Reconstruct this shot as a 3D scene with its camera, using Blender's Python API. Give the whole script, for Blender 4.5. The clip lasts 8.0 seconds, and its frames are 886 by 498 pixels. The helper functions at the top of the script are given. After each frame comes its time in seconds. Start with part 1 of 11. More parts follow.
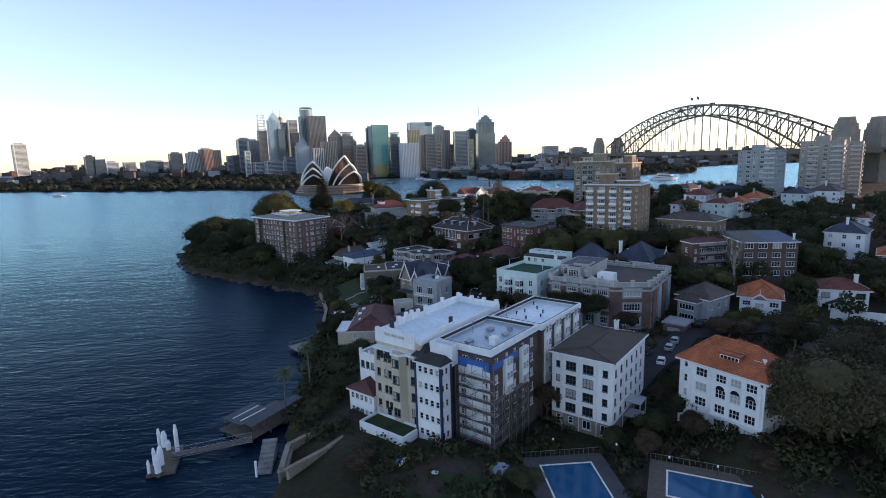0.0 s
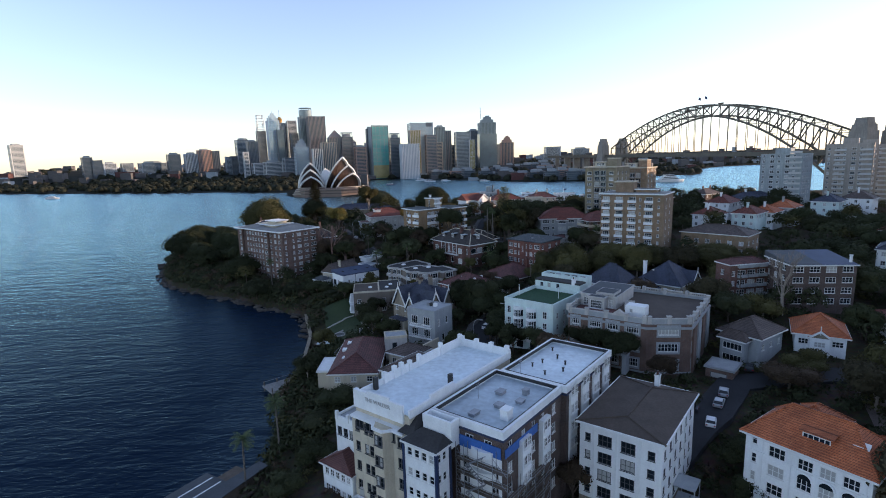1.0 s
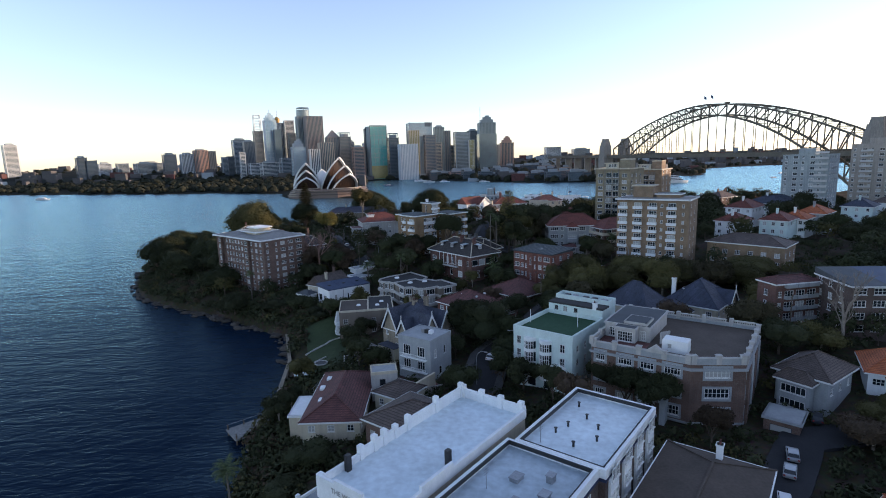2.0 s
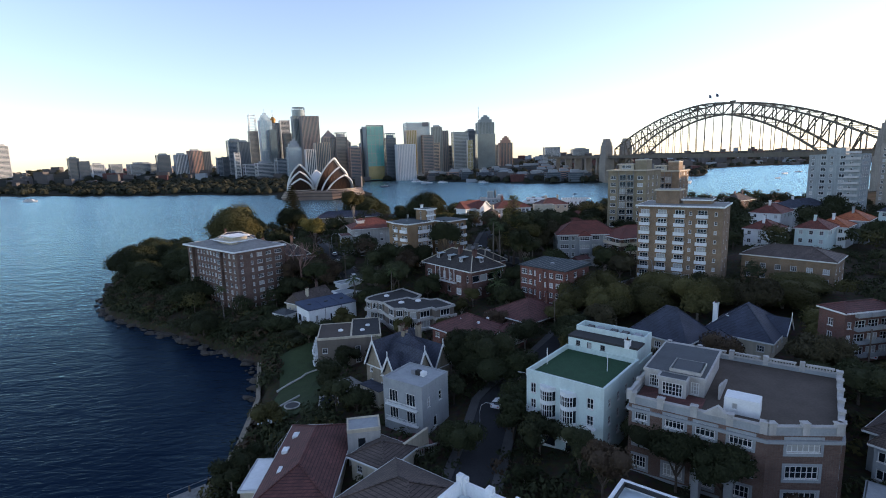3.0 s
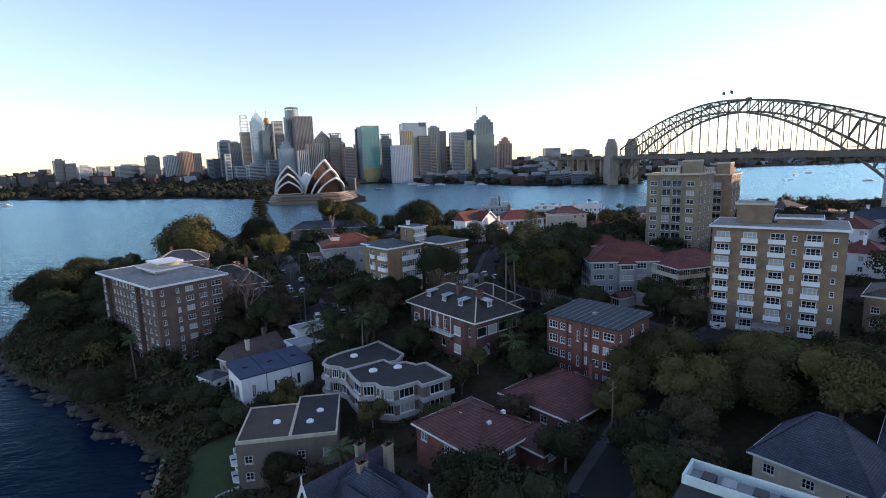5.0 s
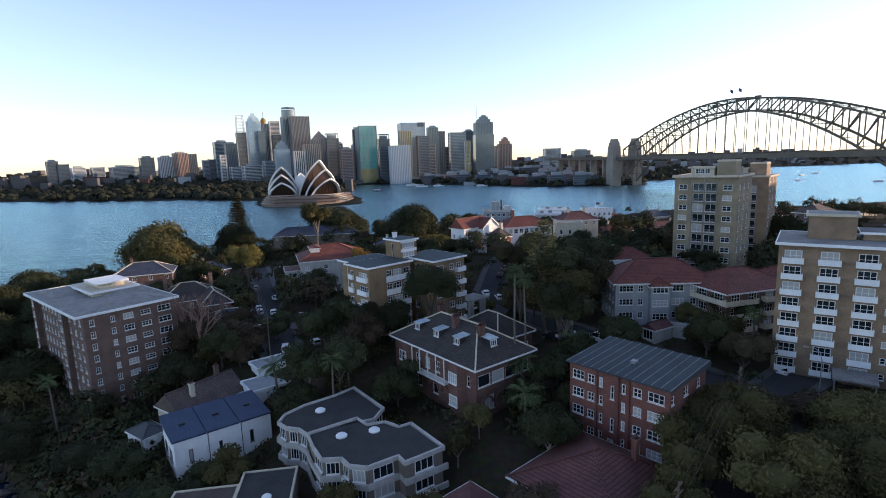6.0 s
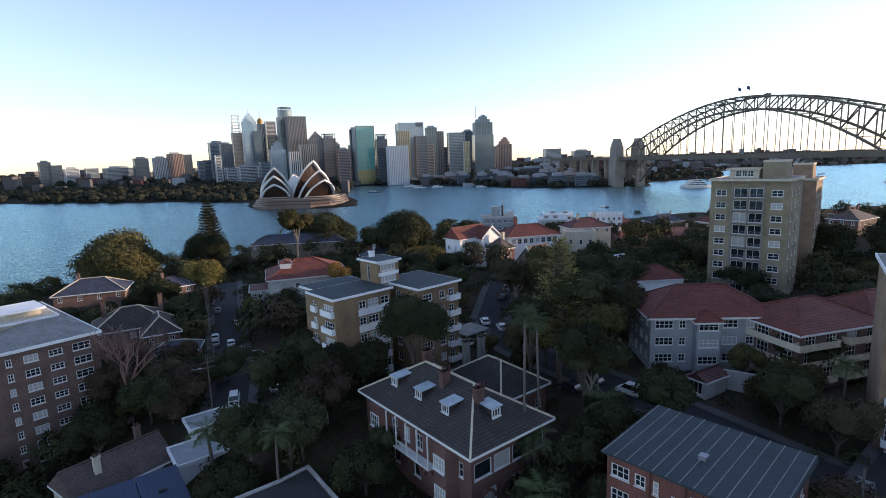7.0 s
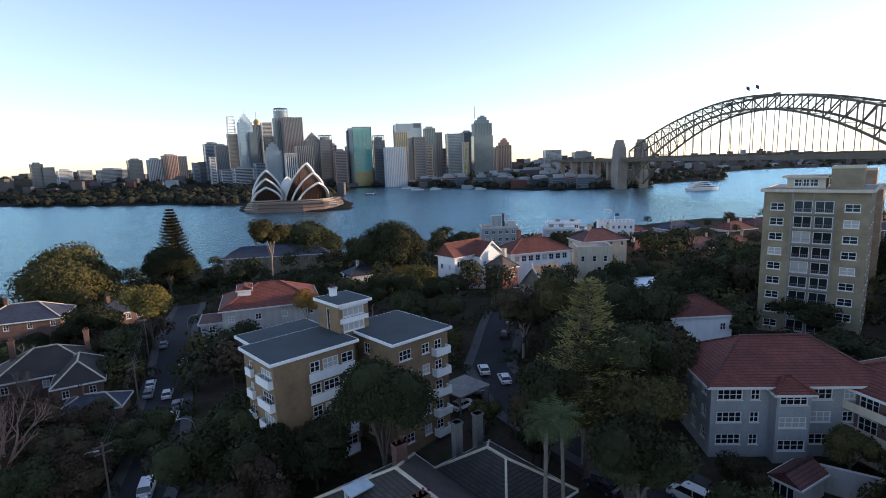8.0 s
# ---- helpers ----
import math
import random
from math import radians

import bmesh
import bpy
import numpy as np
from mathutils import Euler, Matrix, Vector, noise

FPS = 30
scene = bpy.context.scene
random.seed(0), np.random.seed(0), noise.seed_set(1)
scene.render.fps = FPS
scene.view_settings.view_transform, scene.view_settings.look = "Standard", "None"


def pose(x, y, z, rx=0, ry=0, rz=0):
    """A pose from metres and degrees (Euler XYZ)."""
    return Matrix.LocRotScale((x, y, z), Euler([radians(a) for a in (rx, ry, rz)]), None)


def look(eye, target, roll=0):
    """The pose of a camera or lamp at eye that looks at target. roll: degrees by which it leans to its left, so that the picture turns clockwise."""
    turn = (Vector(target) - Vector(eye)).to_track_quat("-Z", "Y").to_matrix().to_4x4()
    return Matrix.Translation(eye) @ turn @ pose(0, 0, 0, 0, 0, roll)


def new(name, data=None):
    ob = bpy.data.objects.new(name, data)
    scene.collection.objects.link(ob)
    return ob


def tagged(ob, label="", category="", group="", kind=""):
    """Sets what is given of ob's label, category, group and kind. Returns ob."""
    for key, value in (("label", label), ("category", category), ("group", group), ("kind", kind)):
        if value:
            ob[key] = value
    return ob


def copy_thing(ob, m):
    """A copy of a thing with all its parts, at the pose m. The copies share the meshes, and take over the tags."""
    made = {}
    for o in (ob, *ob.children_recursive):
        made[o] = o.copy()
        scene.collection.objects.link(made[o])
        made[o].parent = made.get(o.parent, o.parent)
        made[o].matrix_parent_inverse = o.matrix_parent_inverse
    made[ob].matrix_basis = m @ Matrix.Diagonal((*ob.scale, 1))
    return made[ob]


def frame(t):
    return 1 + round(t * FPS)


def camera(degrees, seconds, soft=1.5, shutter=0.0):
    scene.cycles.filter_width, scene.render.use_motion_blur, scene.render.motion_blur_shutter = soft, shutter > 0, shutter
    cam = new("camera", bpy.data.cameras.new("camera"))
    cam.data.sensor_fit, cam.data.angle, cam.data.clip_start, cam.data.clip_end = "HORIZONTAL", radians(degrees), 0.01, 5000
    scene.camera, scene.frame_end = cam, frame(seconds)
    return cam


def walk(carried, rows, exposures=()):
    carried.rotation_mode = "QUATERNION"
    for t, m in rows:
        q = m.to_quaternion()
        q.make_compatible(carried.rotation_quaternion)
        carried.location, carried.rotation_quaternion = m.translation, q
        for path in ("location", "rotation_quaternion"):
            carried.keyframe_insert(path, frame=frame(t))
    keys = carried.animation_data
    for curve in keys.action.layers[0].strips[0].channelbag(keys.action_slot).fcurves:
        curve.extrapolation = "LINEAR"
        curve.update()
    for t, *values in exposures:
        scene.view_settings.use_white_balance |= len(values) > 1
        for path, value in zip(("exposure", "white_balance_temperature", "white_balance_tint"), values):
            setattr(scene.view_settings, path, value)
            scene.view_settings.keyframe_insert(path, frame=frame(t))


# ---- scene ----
cam = camera(79.9, 8.0, soft=1.0)
METRES, EYE = 203.0, 58.8
ROWS = [
    (0.0, 0.0, 0.0, 0.0, -0.29, -9.88, 1.66),
    (0.5, 0.0025, 0.0619, 0.007, -0.26, -9.87, 1.67),
    (1.0, 0.004, 0.1201, 0.0115, -0.16, -9.86, 1.67),
    (1.5, 0.0052, 0.1753, 0.0122, -0.17, -9.84, 1.65),
    (3.0, 0.0103, 0.3538, 0.0129, -0.44, -9.8, 1.68),
    (3.5, 0.0122, 0.416, 0.013, -0.5, -9.77, 1.7),
    (4.0, 0.0141, 0.4783, 0.0128, -0.56, -9.75, 1.7),
    (4.5, 0.0165, 0.5426, 0.0124, -0.62, -9.7, 1.76),
    (6.0, 0.0283, 0.7377, 0.0101, -0.72, -9.59, 1.84),
    (6.5, 0.0342, 0.8021, 0.0098, -0.76, -9.55, 1.88),
    (7.0, 0.0405, 0.8675, 0.0096, -0.78, -9.53, 1.89),
    (7.5, 0.0469, 0.9328, 0.0102, -0.81, -9.48, 1.94),
    (8.0, 0.0535, 0.9975, 0.0139, -0.85, -9.41, 1.94),
]
walk(cam, [(t, pose(METRES * x, METRES * y, EYE + METRES * z, 90 + pitch, roll, yaw)) for t, x, y, z, yaw, pitch, roll in ROWS],
     [(0.0, 1.42, 5850, 22), (8.0, 1.42, 5850, 22)])

# ---------------------------------------------------------------- light
SUN_AZ, SUN_EL = 80.0, 8.0          # degrees to the right of the flight line, above the horizon
world = bpy.data.worlds.new("dusk_sky")
scene.world = world
world.use_nodes = True
wn = world.node_tree.nodes
sky = wn.new("ShaderNodeTexSky")
sky.sky_type = "NISHITA"
sky.sun_disc = False
sky.sun_elevation, sky.sun_rotation = radians(SUN_EL), radians(SUN_AZ)
sky.altitude, sky.air_density, sky.dust_density, sky.ozone_density = 50, 0.9, 0.3, 1.6
wn["Background"].inputs["Strength"].default_value = 0.128
soften = wn.new("ShaderNodeHueSaturation")       # thin evening haze
soften.inputs["Saturation"].default_value = 0.78
world.node_tree.links.new(sky.outputs[0], soften.inputs["Color"])
world.node_tree.links.new(soften.outputs[0], wn["Background"].inputs["Color"])
lamp = bpy.data.lights.new("low_sun", "SUN")
lamp.energy, lamp.angle, lamp.color = 2.4, radians(0.6), (1.0, 0.72, 0.42)
sun = new("low_sun", lamp)
SUN_DIR = Vector((math.sin(radians(SUN_AZ)) * math.cos(radians(SUN_EL)), math.cos(radians(SUN_AZ)) * math.cos(radians(SUN_EL)), math.sin(radians(SUN_EL))))
sun.matrix_world = look(SUN_DIR * 900, (0, 0, 0))


# ---------------------------------------------------------------- materials
def mat(name, col, rough=0.8, metal=0.0, var=0.25, scale=0.6, bump=0.0, bscale=8.0, spec=0.4, rnd=0.0, streak=0.0):
    """A surface with blotches at two scales, optional vertical rain streaks, random tint per object and fine relief."""
    m = bpy.data.materials.new(name)
    m.use_nodes = True
    nt = m.node_tree
    N, L = nt.nodes, nt.links
    b = N["Principled BSDF"]
    b.inputs["Roughness"].default_value, b.inputs["Metallic"].default_value = rough, metal
    b.inputs["Specular IOR Level"].default_value = spec
    geo = N.new("ShaderNodeNewGeometry")
    n1, n2 = N.new("ShaderNodeTexNoise"), N.new("ShaderNodeTexNoise")
    n1.inputs["Scale"].default_value, n2.inputs["Scale"].default_value = scale, scale * 9
    n1.inputs["Detail"].default_value, n2.inputs["Detail"].default_value = 4, 3
    L.new(geo.outputs["Position"], n1.inputs["Vector"])
    L.new(geo.outputs["Position"], n2.inputs["Vector"])
    add = N.new("ShaderNodeMath")
    add.operation = "ADD"
    L.new(n1.outputs["Fac"], add.inputs[0])
    L.new(n2.outputs["Fac"], add.inputs[1])
    ramp = N.new("ShaderNodeMapRange")
    ramp.inputs["From Min"].default_value, ramp.inputs["From Max"].default_value = 0.6, 1.4
    ramp.inputs["To Min"].default_value, ramp.inputs["To Max"].default_value = 1 - var, 1 + var * 0.6
    L.new(add.outputs[0], ramp.inputs["Value"])
    last = ramp.outputs[0]
    if streak:
        mp = N.new("ShaderNodeMapping")
        mp.inputs["Scale"].default_value = (1.3, 1.3, 0.08)
        L.new(geo.outputs["Position"], mp.inputs["Vector"])
        n3 = N.new("ShaderNodeTexNoise")
        n3.inputs["Scale"].default_value = 1.0
        n3.inputs["Detail"].default_value = 5
        L.new(mp.outputs[0], n3.inputs["Vector"])
        r3 = N.new("ShaderNodeMapRange")
        r3.inputs["From Min"].default_value, r3.inputs["From Max"].default_value = 0.3, 0.7
        r3.inputs["To Min"].default_value, r3.inputs["To Max"].default_value = 1 - streak, 1.0
        L.new(n3.outputs["Fac"], r3.inputs["Value"])
        mu = N.new("ShaderNodeMath")
        mu.operation = "MULTIPLY"
        L.new(last, mu.inputs[0])
        L.new(r3.outputs[0], mu.inputs[1])
        last = mu.outputs[0]
    if rnd:
        oi = N.new("ShaderNodeObjectInfo")
        r4 = N.new("ShaderNodeMapRange")
        r4.inputs["To Min"].default_value, r4.inputs["To Max"].default_value = 1 - rnd, 1 + rnd
        L.new(oi.outputs["Random"], r4.inputs["Value"])
        mu = N.new("ShaderNodeMath")
        mu.operation = "MULTIPLY"
        L.new(last, mu.inputs[0])
        L.new(r4.outputs[0], mu.inputs[1])
        last = mu.outputs[0]
    mix = N.new("ShaderNodeMix")
    mix.data_type, mix.blend_type = "RGBA", "MULTIPLY"
    mix.inputs["Factor"].default_value = 1.0
    mix.inputs["A"].default_value = (*col, 1)
    L.new(last, mix.inputs["B"])
    L.new(mix.outputs["Result"], b.inputs["Base Color"])
    if bump:
        n5 = N.new("ShaderNodeTexNoise")
        n5.inputs["Scale"].default_value = bscale
        L.new(geo.outputs["Position"], n5.inputs["Vector"])
        bp = N.new("ShaderNodeBump")
        bp.inputs["Strength"].default_value = bump
        bp.inputs["Distance"].default_value = 0.1
        L.new(n5.outputs["Fac"], bp.inputs["Height"])
        L.new(bp.outputs["Normal"], b.inputs["Normal"])
    return m


def brick_mat(name, c1, c2, mortar, w=0.24, h=0.086):
    """Coursed brick on upright walls, mapped by distance along the wall and height."""
    m = bpy.data.materials.new(name)
    m.use_nodes = True
    N, L = m.node_tree.nodes, m.node_tree.links
    b = N["Principled BSDF"]
    b.inputs["Roughness"].default_value = 0.88
    tc = N.new("ShaderNodeTexCoord")
    sep, comb, add = N.new("ShaderNodeSeparateXYZ"), N.new("ShaderNodeCombineXYZ"), N.new("ShaderNodeMath")
    L.new(tc.outputs["Object"], sep.inputs[0])
    L.new(sep.outputs[0], add.inputs[0])
    L.new(sep.outputs[1], add.inputs[1])
    L.new(add.outputs[0], comb.inputs[0])
    L.new(sep.outputs[2], comb.inputs[1])
    br = N.new("ShaderNodeTexBrick")
    br.inputs["Color1"].default_value, br.inputs["Color2"].default_value, br.inputs["Mortar"].default_value = (*c1, 1), (*c2, 1), (*mortar, 1)
    br.inputs["Scale"].default_value, br.inputs["Brick Width"].default_value, br.inputs["Row Height"].default_value = 1, w, h
    br.inputs["Mortar Size"].default_value = 0.008
    L.new(comb.outputs[0], br.inputs["Vector"])
    no = N.new("ShaderNodeTexNoise")
    no.inputs["Scale"].default_value, no.inputs["Detail"].default_value = 0.35, 6
    L.new(tc.outputs["Object"], no.inputs["Vector"])
    mr = N.new("ShaderNodeMapRange")
    mr.inputs["From Min"].default_value, mr.inputs["From Max"].default_value = 0.3, 0.7
    mr.inputs["To Min"].default_value, mr.inputs["To Max"].default_value = 0.7, 1.15
    L.new(no.outputs["Fac"], mr.inputs["Value"])
    mix = N.new("ShaderNodeMix")
    mix.data_type, mix.blend_type = "RGBA", "MULTIPLY"
    mix.inputs["Factor"].default_value = 1.0
    L.new(br.outputs["Color"], mix.inputs["A"])
    L.new(mr.outputs[0], mix.inputs["B"])
    L.new(mix.outputs["Result"], b.inputs["Base Color"])
    bp = N.new("ShaderNodeBump")
    bp.inputs["Strength"].default_value, bp.inputs["Distance"].default_value, bp.invert = 0.4, 0.02, True
    L.new(br.outputs["Fac"], bp.inputs["Height"])
    L.new(bp.outputs["Normal"], b.inputs["Normal"])
    return m


def tile_mat(name, c1, c2, rough=0.75):
    """Roof tiles: courses up the slope with tile to tile colour change and lichen blotches."""
    m = brick_mat(name, c1, c2, tuple(v * 0.35 for v in c1), 0.32, 0.24)
    m.node_tree.nodes["Principled BSDF"].inputs["Roughness"].default_value = rough
    m.node_tree.nodes["Brick Texture"].inputs["Mortar Size"].default_value = 0.025
    return m


def glass_mat(name, dark, blind, share):
    """Window panes: dark gloss, a share of them with pale blinds drawn behind."""
    m = bpy.data.materials.new(name)
    m.use_nodes = True
    N, L = m.node_tree.nodes, m.node_tree.links
    b = N["Principled BSDF"]
    b.inputs["Roughness"].default_value = 0.06
    oi, gt, mix = N.new("ShaderNodeObjectInfo"), N.new("ShaderNodeMath"), N.new("ShaderNodeMix")
    gt.operation = "LESS_THAN"
    gt.inputs[1].default_value = share
    L.new(oi.outputs["Random"], gt.inputs[0])
    mix.data_type = "RGBA"
    mix.inputs["A"].default_value, mix.inputs["B"].default_value = (*dark, 1), (*blind, 1)
    L.new(gt.outputs[0], mix.inputs["Factor"])
    L.new(mix.outputs["Result"], b.inputs["Base Color"])
    return m


def leaf_mat(name, col, col2):
    """Leaves that vary island by island and tree by tree."""
    m = bpy.data.materials.new(name)
    m.use_nodes = True
    N, L = m.node_tree.nodes, m.node_tree.links
    b = N["Principled BSDF"]
    b.inputs["Roughness"].default_value, b.inputs["Specular IOR Level"].default_value = 0.8, 0.1
    geo, oi = N.new("ShaderNodeNewGeometry"), N.new("ShaderNodeObjectInfo")
    mix = N.new("ShaderNodeMix")
    mix.data_type = "RGBA"
    mix.inputs["A"].default_value, mix.inputs["B"].default_value = (*col, 1), (*col2, 1)
    L.new(geo.outputs["Random Per Island"], mix.inputs["Factor"])
    hs = N.new("ShaderNodeHueSaturation")
    mr = N.new("ShaderNodeMapRange")
    mr.inputs["To Min"].default_value, mr.inputs["To Max"].default_value = 0.7, 1.35
    L.new(oi.outputs["Random"], mr.inputs["Value"])
    L.new(mr.outputs[0], hs.inputs["Value"])
    L.new(mix.outputs["Result"], hs.inputs["Color"])
    L.new(hs.outputs[0], b.inputs["Base Color"])
    return m


def water_mat():
    """Rippled harbour water: deep blue body, tinted gloss by Fresnel, its reflection raised by position."""
    m = bpy.data.materials.new("harbour_water")
    m.use_nodes = True
    N, L = m.node_tree.nodes, m.node_tree.links
    N.remove(N["Principled BSDF"])
    dif, glo, fre, mixs = N.new("ShaderNodeBsdfDiffuse"), N.new("ShaderNodeBsdfGlossy"), N.new("ShaderNodeFresnel"), N.new("ShaderNodeMixShader")
    dif.inputs["Color"].default_value = (0.005, 0.013, 0.03, 1)
    # blue of the higher sky put into the reflection colour
    glo.inputs["Color"].default_value = (0.64, 0.9, 0.98, 1)
    glo.inputs["Roughness"].default_value = 0.23
    geo = N.new("ShaderNodeNewGeometry")
    mp = N.new("ShaderNodeMapping")
    mp.inputs["Rotation"].default_value = (0, 0, radians(-20))
    mp.inputs["Scale"].default_value = (0.4, 1.0, 1.0)
    L.new(geo.outputs["Position"], mp.inputs["Vector"])
    hs = []
    for sc, det, amp in ((0.75, 3, 0.42), (0.2, 3, 0.75), (0.05, 2, 0.9)):
        n = N.new("ShaderNodeTexNoise")
        n.inputs["Scale"].default_value, n.inputs["Detail"].default_value = sc, det
        n.inputs["Distortion"].default_value = 0.6
        L.new(mp.outputs[0], n.inputs["Vector"])
        mu = N.new("ShaderNodeMath")
        mu.operation = "MULTIPLY"
        mu.inputs[1].default_value = amp
        L.new(n.outputs["Fac"], mu.inputs[0])
        hs.append(mu)
    add, sum3 = N.new("ShaderNodeMath"), N.new("ShaderNodeMath")
    L.new(hs[0].outputs[0], add.inputs[0])
    L.new(hs[1].outputs[0], add.inputs[1])
    L.new(add.outputs[0], sum3.inputs[0])
    L.new(hs[2].outputs[0], sum3.inputs[1])
    bp = N.new("ShaderNodeBump")
    bp.inputs["Strength"].default_value, bp.inputs["Distance"].default_value = 1.0, 0.9
    L.new(sum3.outputs[0], bp.inputs["Height"])
    sep, chop = N.new("ShaderNodeSeparateXYZ"), N.new("ShaderNodeMapRange")          # calm in the cove, choppy in the open harbour
    L.new(geo.outputs["Position"], sep.inputs[0])
    L.new(sep.outputs["Y"], chop.inputs["Value"])
    chop.inputs["From Min"].default_value, chop.inputs["From Max"].default_value = 250, 700
    chop.inputs["To Min"].default_value, chop.inputs["To Max"].default_value = 0.6, 1.3
    L.new(chop.outputs[0], bp.inputs["Distance"])
    gloss = N.new("ShaderNodeMapRange")          # brighter sky reflection painted in with distance along y
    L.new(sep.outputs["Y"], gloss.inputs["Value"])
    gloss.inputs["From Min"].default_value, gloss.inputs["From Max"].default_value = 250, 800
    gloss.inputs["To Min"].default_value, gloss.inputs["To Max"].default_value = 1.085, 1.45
    side_shine, total = N.new("ShaderNodeMapRange"), N.new("ShaderNodeMath")          # and raised again along +x, to brighten the water towards the bridge
    L.new(sep.outputs["X"], side_shine.inputs["Value"])
    side_shine.inputs["From Min"].default_value, side_shine.inputs["From Max"].default_value = -60, 160
    side_shine.inputs["To Min"].default_value, side_shine.inputs["To Max"].default_value = 0.0, 1.5
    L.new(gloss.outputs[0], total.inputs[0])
    L.new(side_shine.outputs[0], total.inputs[1])
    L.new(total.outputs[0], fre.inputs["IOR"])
    for n in (dif, glo, fre):
        L.new(bp.outputs["Normal"], n.inputs["Normal"])
    L.new(fre.outputs[0], mixs.inputs[0])
    L.new(dif.outputs[0], mixs.inputs[1])
    L.new(glo.outputs[0], mixs.inputs[2])
    L.new(mixs.outputs[0], N["Material Output"].inputs["Surface"])
    return m


def ground_mat():
    """Garden ground: dark soil, lawn and paving in uneven patches."""
    m = bpy.data.materials.new("garden_ground")
    m.use_nodes = True
    N, L = m.node_tree.nodes, m.node_tree.links
    b = N["Principled BSDF"]
    b.inputs["Roughness"].default_value, b.inputs["Specular IOR Level"].default_value = 0.95, 0.05
    geo = N.new("ShaderNodeNewGeometry")
    n1, n2 = N.new("ShaderNodeTexNoise"), N.new("ShaderNodeTexNoise")
    n1.inputs["Scale"].default_value, n1.inputs["Detail"].default_value = 0.06, 6
    n2.inputs["Scale"].default_value, n2.inputs["Detail"].default_value = 0.9, 5
    cr = N.new("ShaderNodeValToRGB")
    cr.color_ramp.elements[0].position, cr.color_ramp.elements[0].color = 0.35, (0.0567, 0.054, 0.0324, 1)
    cr.color_ramp.elements[1].position, cr.color_ramp.elements[1].color = 0.62, (0.108, 0.0864, 0.0675, 1)
    mid = cr.color_ramp.elements.new(0.5)
    mid.color = (0.0743, 0.0662, 0.0405, 1)
    mix = N.new("ShaderNodeMix")
    mix.data_type, mix.blend_type = "RGBA", "MULTIPLY"
    mix.inputs["Factor"].default_value = 0.8
    for n in (n1, n2):
        L.new(geo.outputs["Position"], n.inputs["Vector"])
    L.new(n1.outputs["Fac"], cr.inputs["Fac"])
    L.new(cr.outputs[0], mix.inputs["A"])
    L.new(n2.outputs["Color"], mix.inputs["B"])
    L.new(mix.outputs["Result"], b.inputs["Base Color"])
    return m


WATER, GROUND = water_mat(), ground_mat()
ASPHALT = mat("asphalt", (0.03024, 0.03024, 0.03312), 0.9, var=0.3, scale=0.3, bump=0.2, bscale=20)
PAVING = mat("footpath_concrete", (0.085, 0.082, 0.08), 0.9, var=0.3, scale=0.5)
GRAVEL = mat("brown_gravel", (0.13, 0.1, 0.085), 0.95, var=0.3, scale=0.4, bump=0.3, bscale=10)
CONCRETE = mat("weathered_concrete", (0.281, 0.272, 0.255), 0.85, var=0.35, scale=0.4, streak=0.25)
STONE = mat("sandstone", (0.32, 0.27, 0.2), 0.9, var=0.4, scale=0.5, bump=0.5, bscale=2, streak=0.3)
ROCK = mat("shore_rock", (0.075, 0.064, 0.053), 0.95, var=0.5, scale=0.5, bump=0.8, bscale=1.5)
LAWN = mat("lawn", (0.03, 0.05, 0.016), 0.95, var=0.4, scale=0.4, bump=0.4, bscale=12)
FAKE_GRASS = mat("roof_turf", (0.026, 0.074, 0.034), 0.95, var=0.25, scale=0.6, bump=0.3, bscale=20)
WHITE = mat("white_paint", (0.84, 0.85, 0.84), 0.6, var=0.12, scale=0.5, streak=0.07)
WHITE_ROOF = mat("white_roof_membrane", (0.66, 0.74, 0.77), 0.3, var=0.3, scale=0.12, streak=0.0, spec=0.6)
SILVER_ROOF = mat("silver_roof_membrane", (0.42, 0.49, 0.53), 0.28, var=0.35, scale=0.12, spec=0.7)
CREAM = mat("cream_render", (0.62, 0.55, 0.42), 0.8, var=0.18, scale=0.5, streak=0.2)
PALE_GREEN = mat("pale_render", (0.62, 0.73, 0.7), 0.75, var=0.15, scale=0.5, streak=0.08)
GREY_RENDER = mat("grey_render", (0.352, 0.37, 0.378), 0.8, var=0.2, scale=0.5, streak=0.1)
BEIGE = mat("beige_render", (0.45, 0.38, 0.3), 0.8, var=0.2, scale=0.5, streak=0.2)
TAUPE = mat("taupe_render", (0.204, 0.17, 0.14), 0.8, var=0.2, scale=0.5, streak=0.15)
NAVY = mat("navy_paint", (0.02, 0.035, 0.09), 0.5, var=0.2)
BLUE_WRAP = mat("blue_sheeting", (0.05, 0.14, 0.42), 0.5, var=0.3, scale=1)
DARK_ROOF = mat("dark_flat_roof", (0.045, 0.0435, 0.0435), 0.85, var=0.4, scale=0.3)
BROWN_ROOF = mat("brown_flat_roof", (0.088, 0.0672, 0.0528), 0.85, var=0.35, scale=0.3)
METAL_ROOF = mat("grey_metal_roof", (0.075, 0.0825, 0.09), 0.7, 0.1, var=0.3, scale=0.3)
BLUE_ROOF = mat("blue_metal_roof", (0.05, 0.07, 0.125), 0.6, 0.1, var=0.3, scale=0.3)
TEAL_ROOF = mat("teal_sheet_roof", (0.0413, 0.0562, 0.0638), 0.75, var=0.35, scale=0.3)
PALE_STONE = mat("pale_stone_render", (0.5, 0.48, 0.45), 0.75, var=0.2, scale=0.5, streak=0.2)
STEEL = mat("dark_steel", (0.06, 0.06, 0.06), 0.5, 0.6, var=0.3)
GALV = mat("galvanised_steel", (0.35, 0.36, 0.38), 0.45, 0.7, var=0.25)
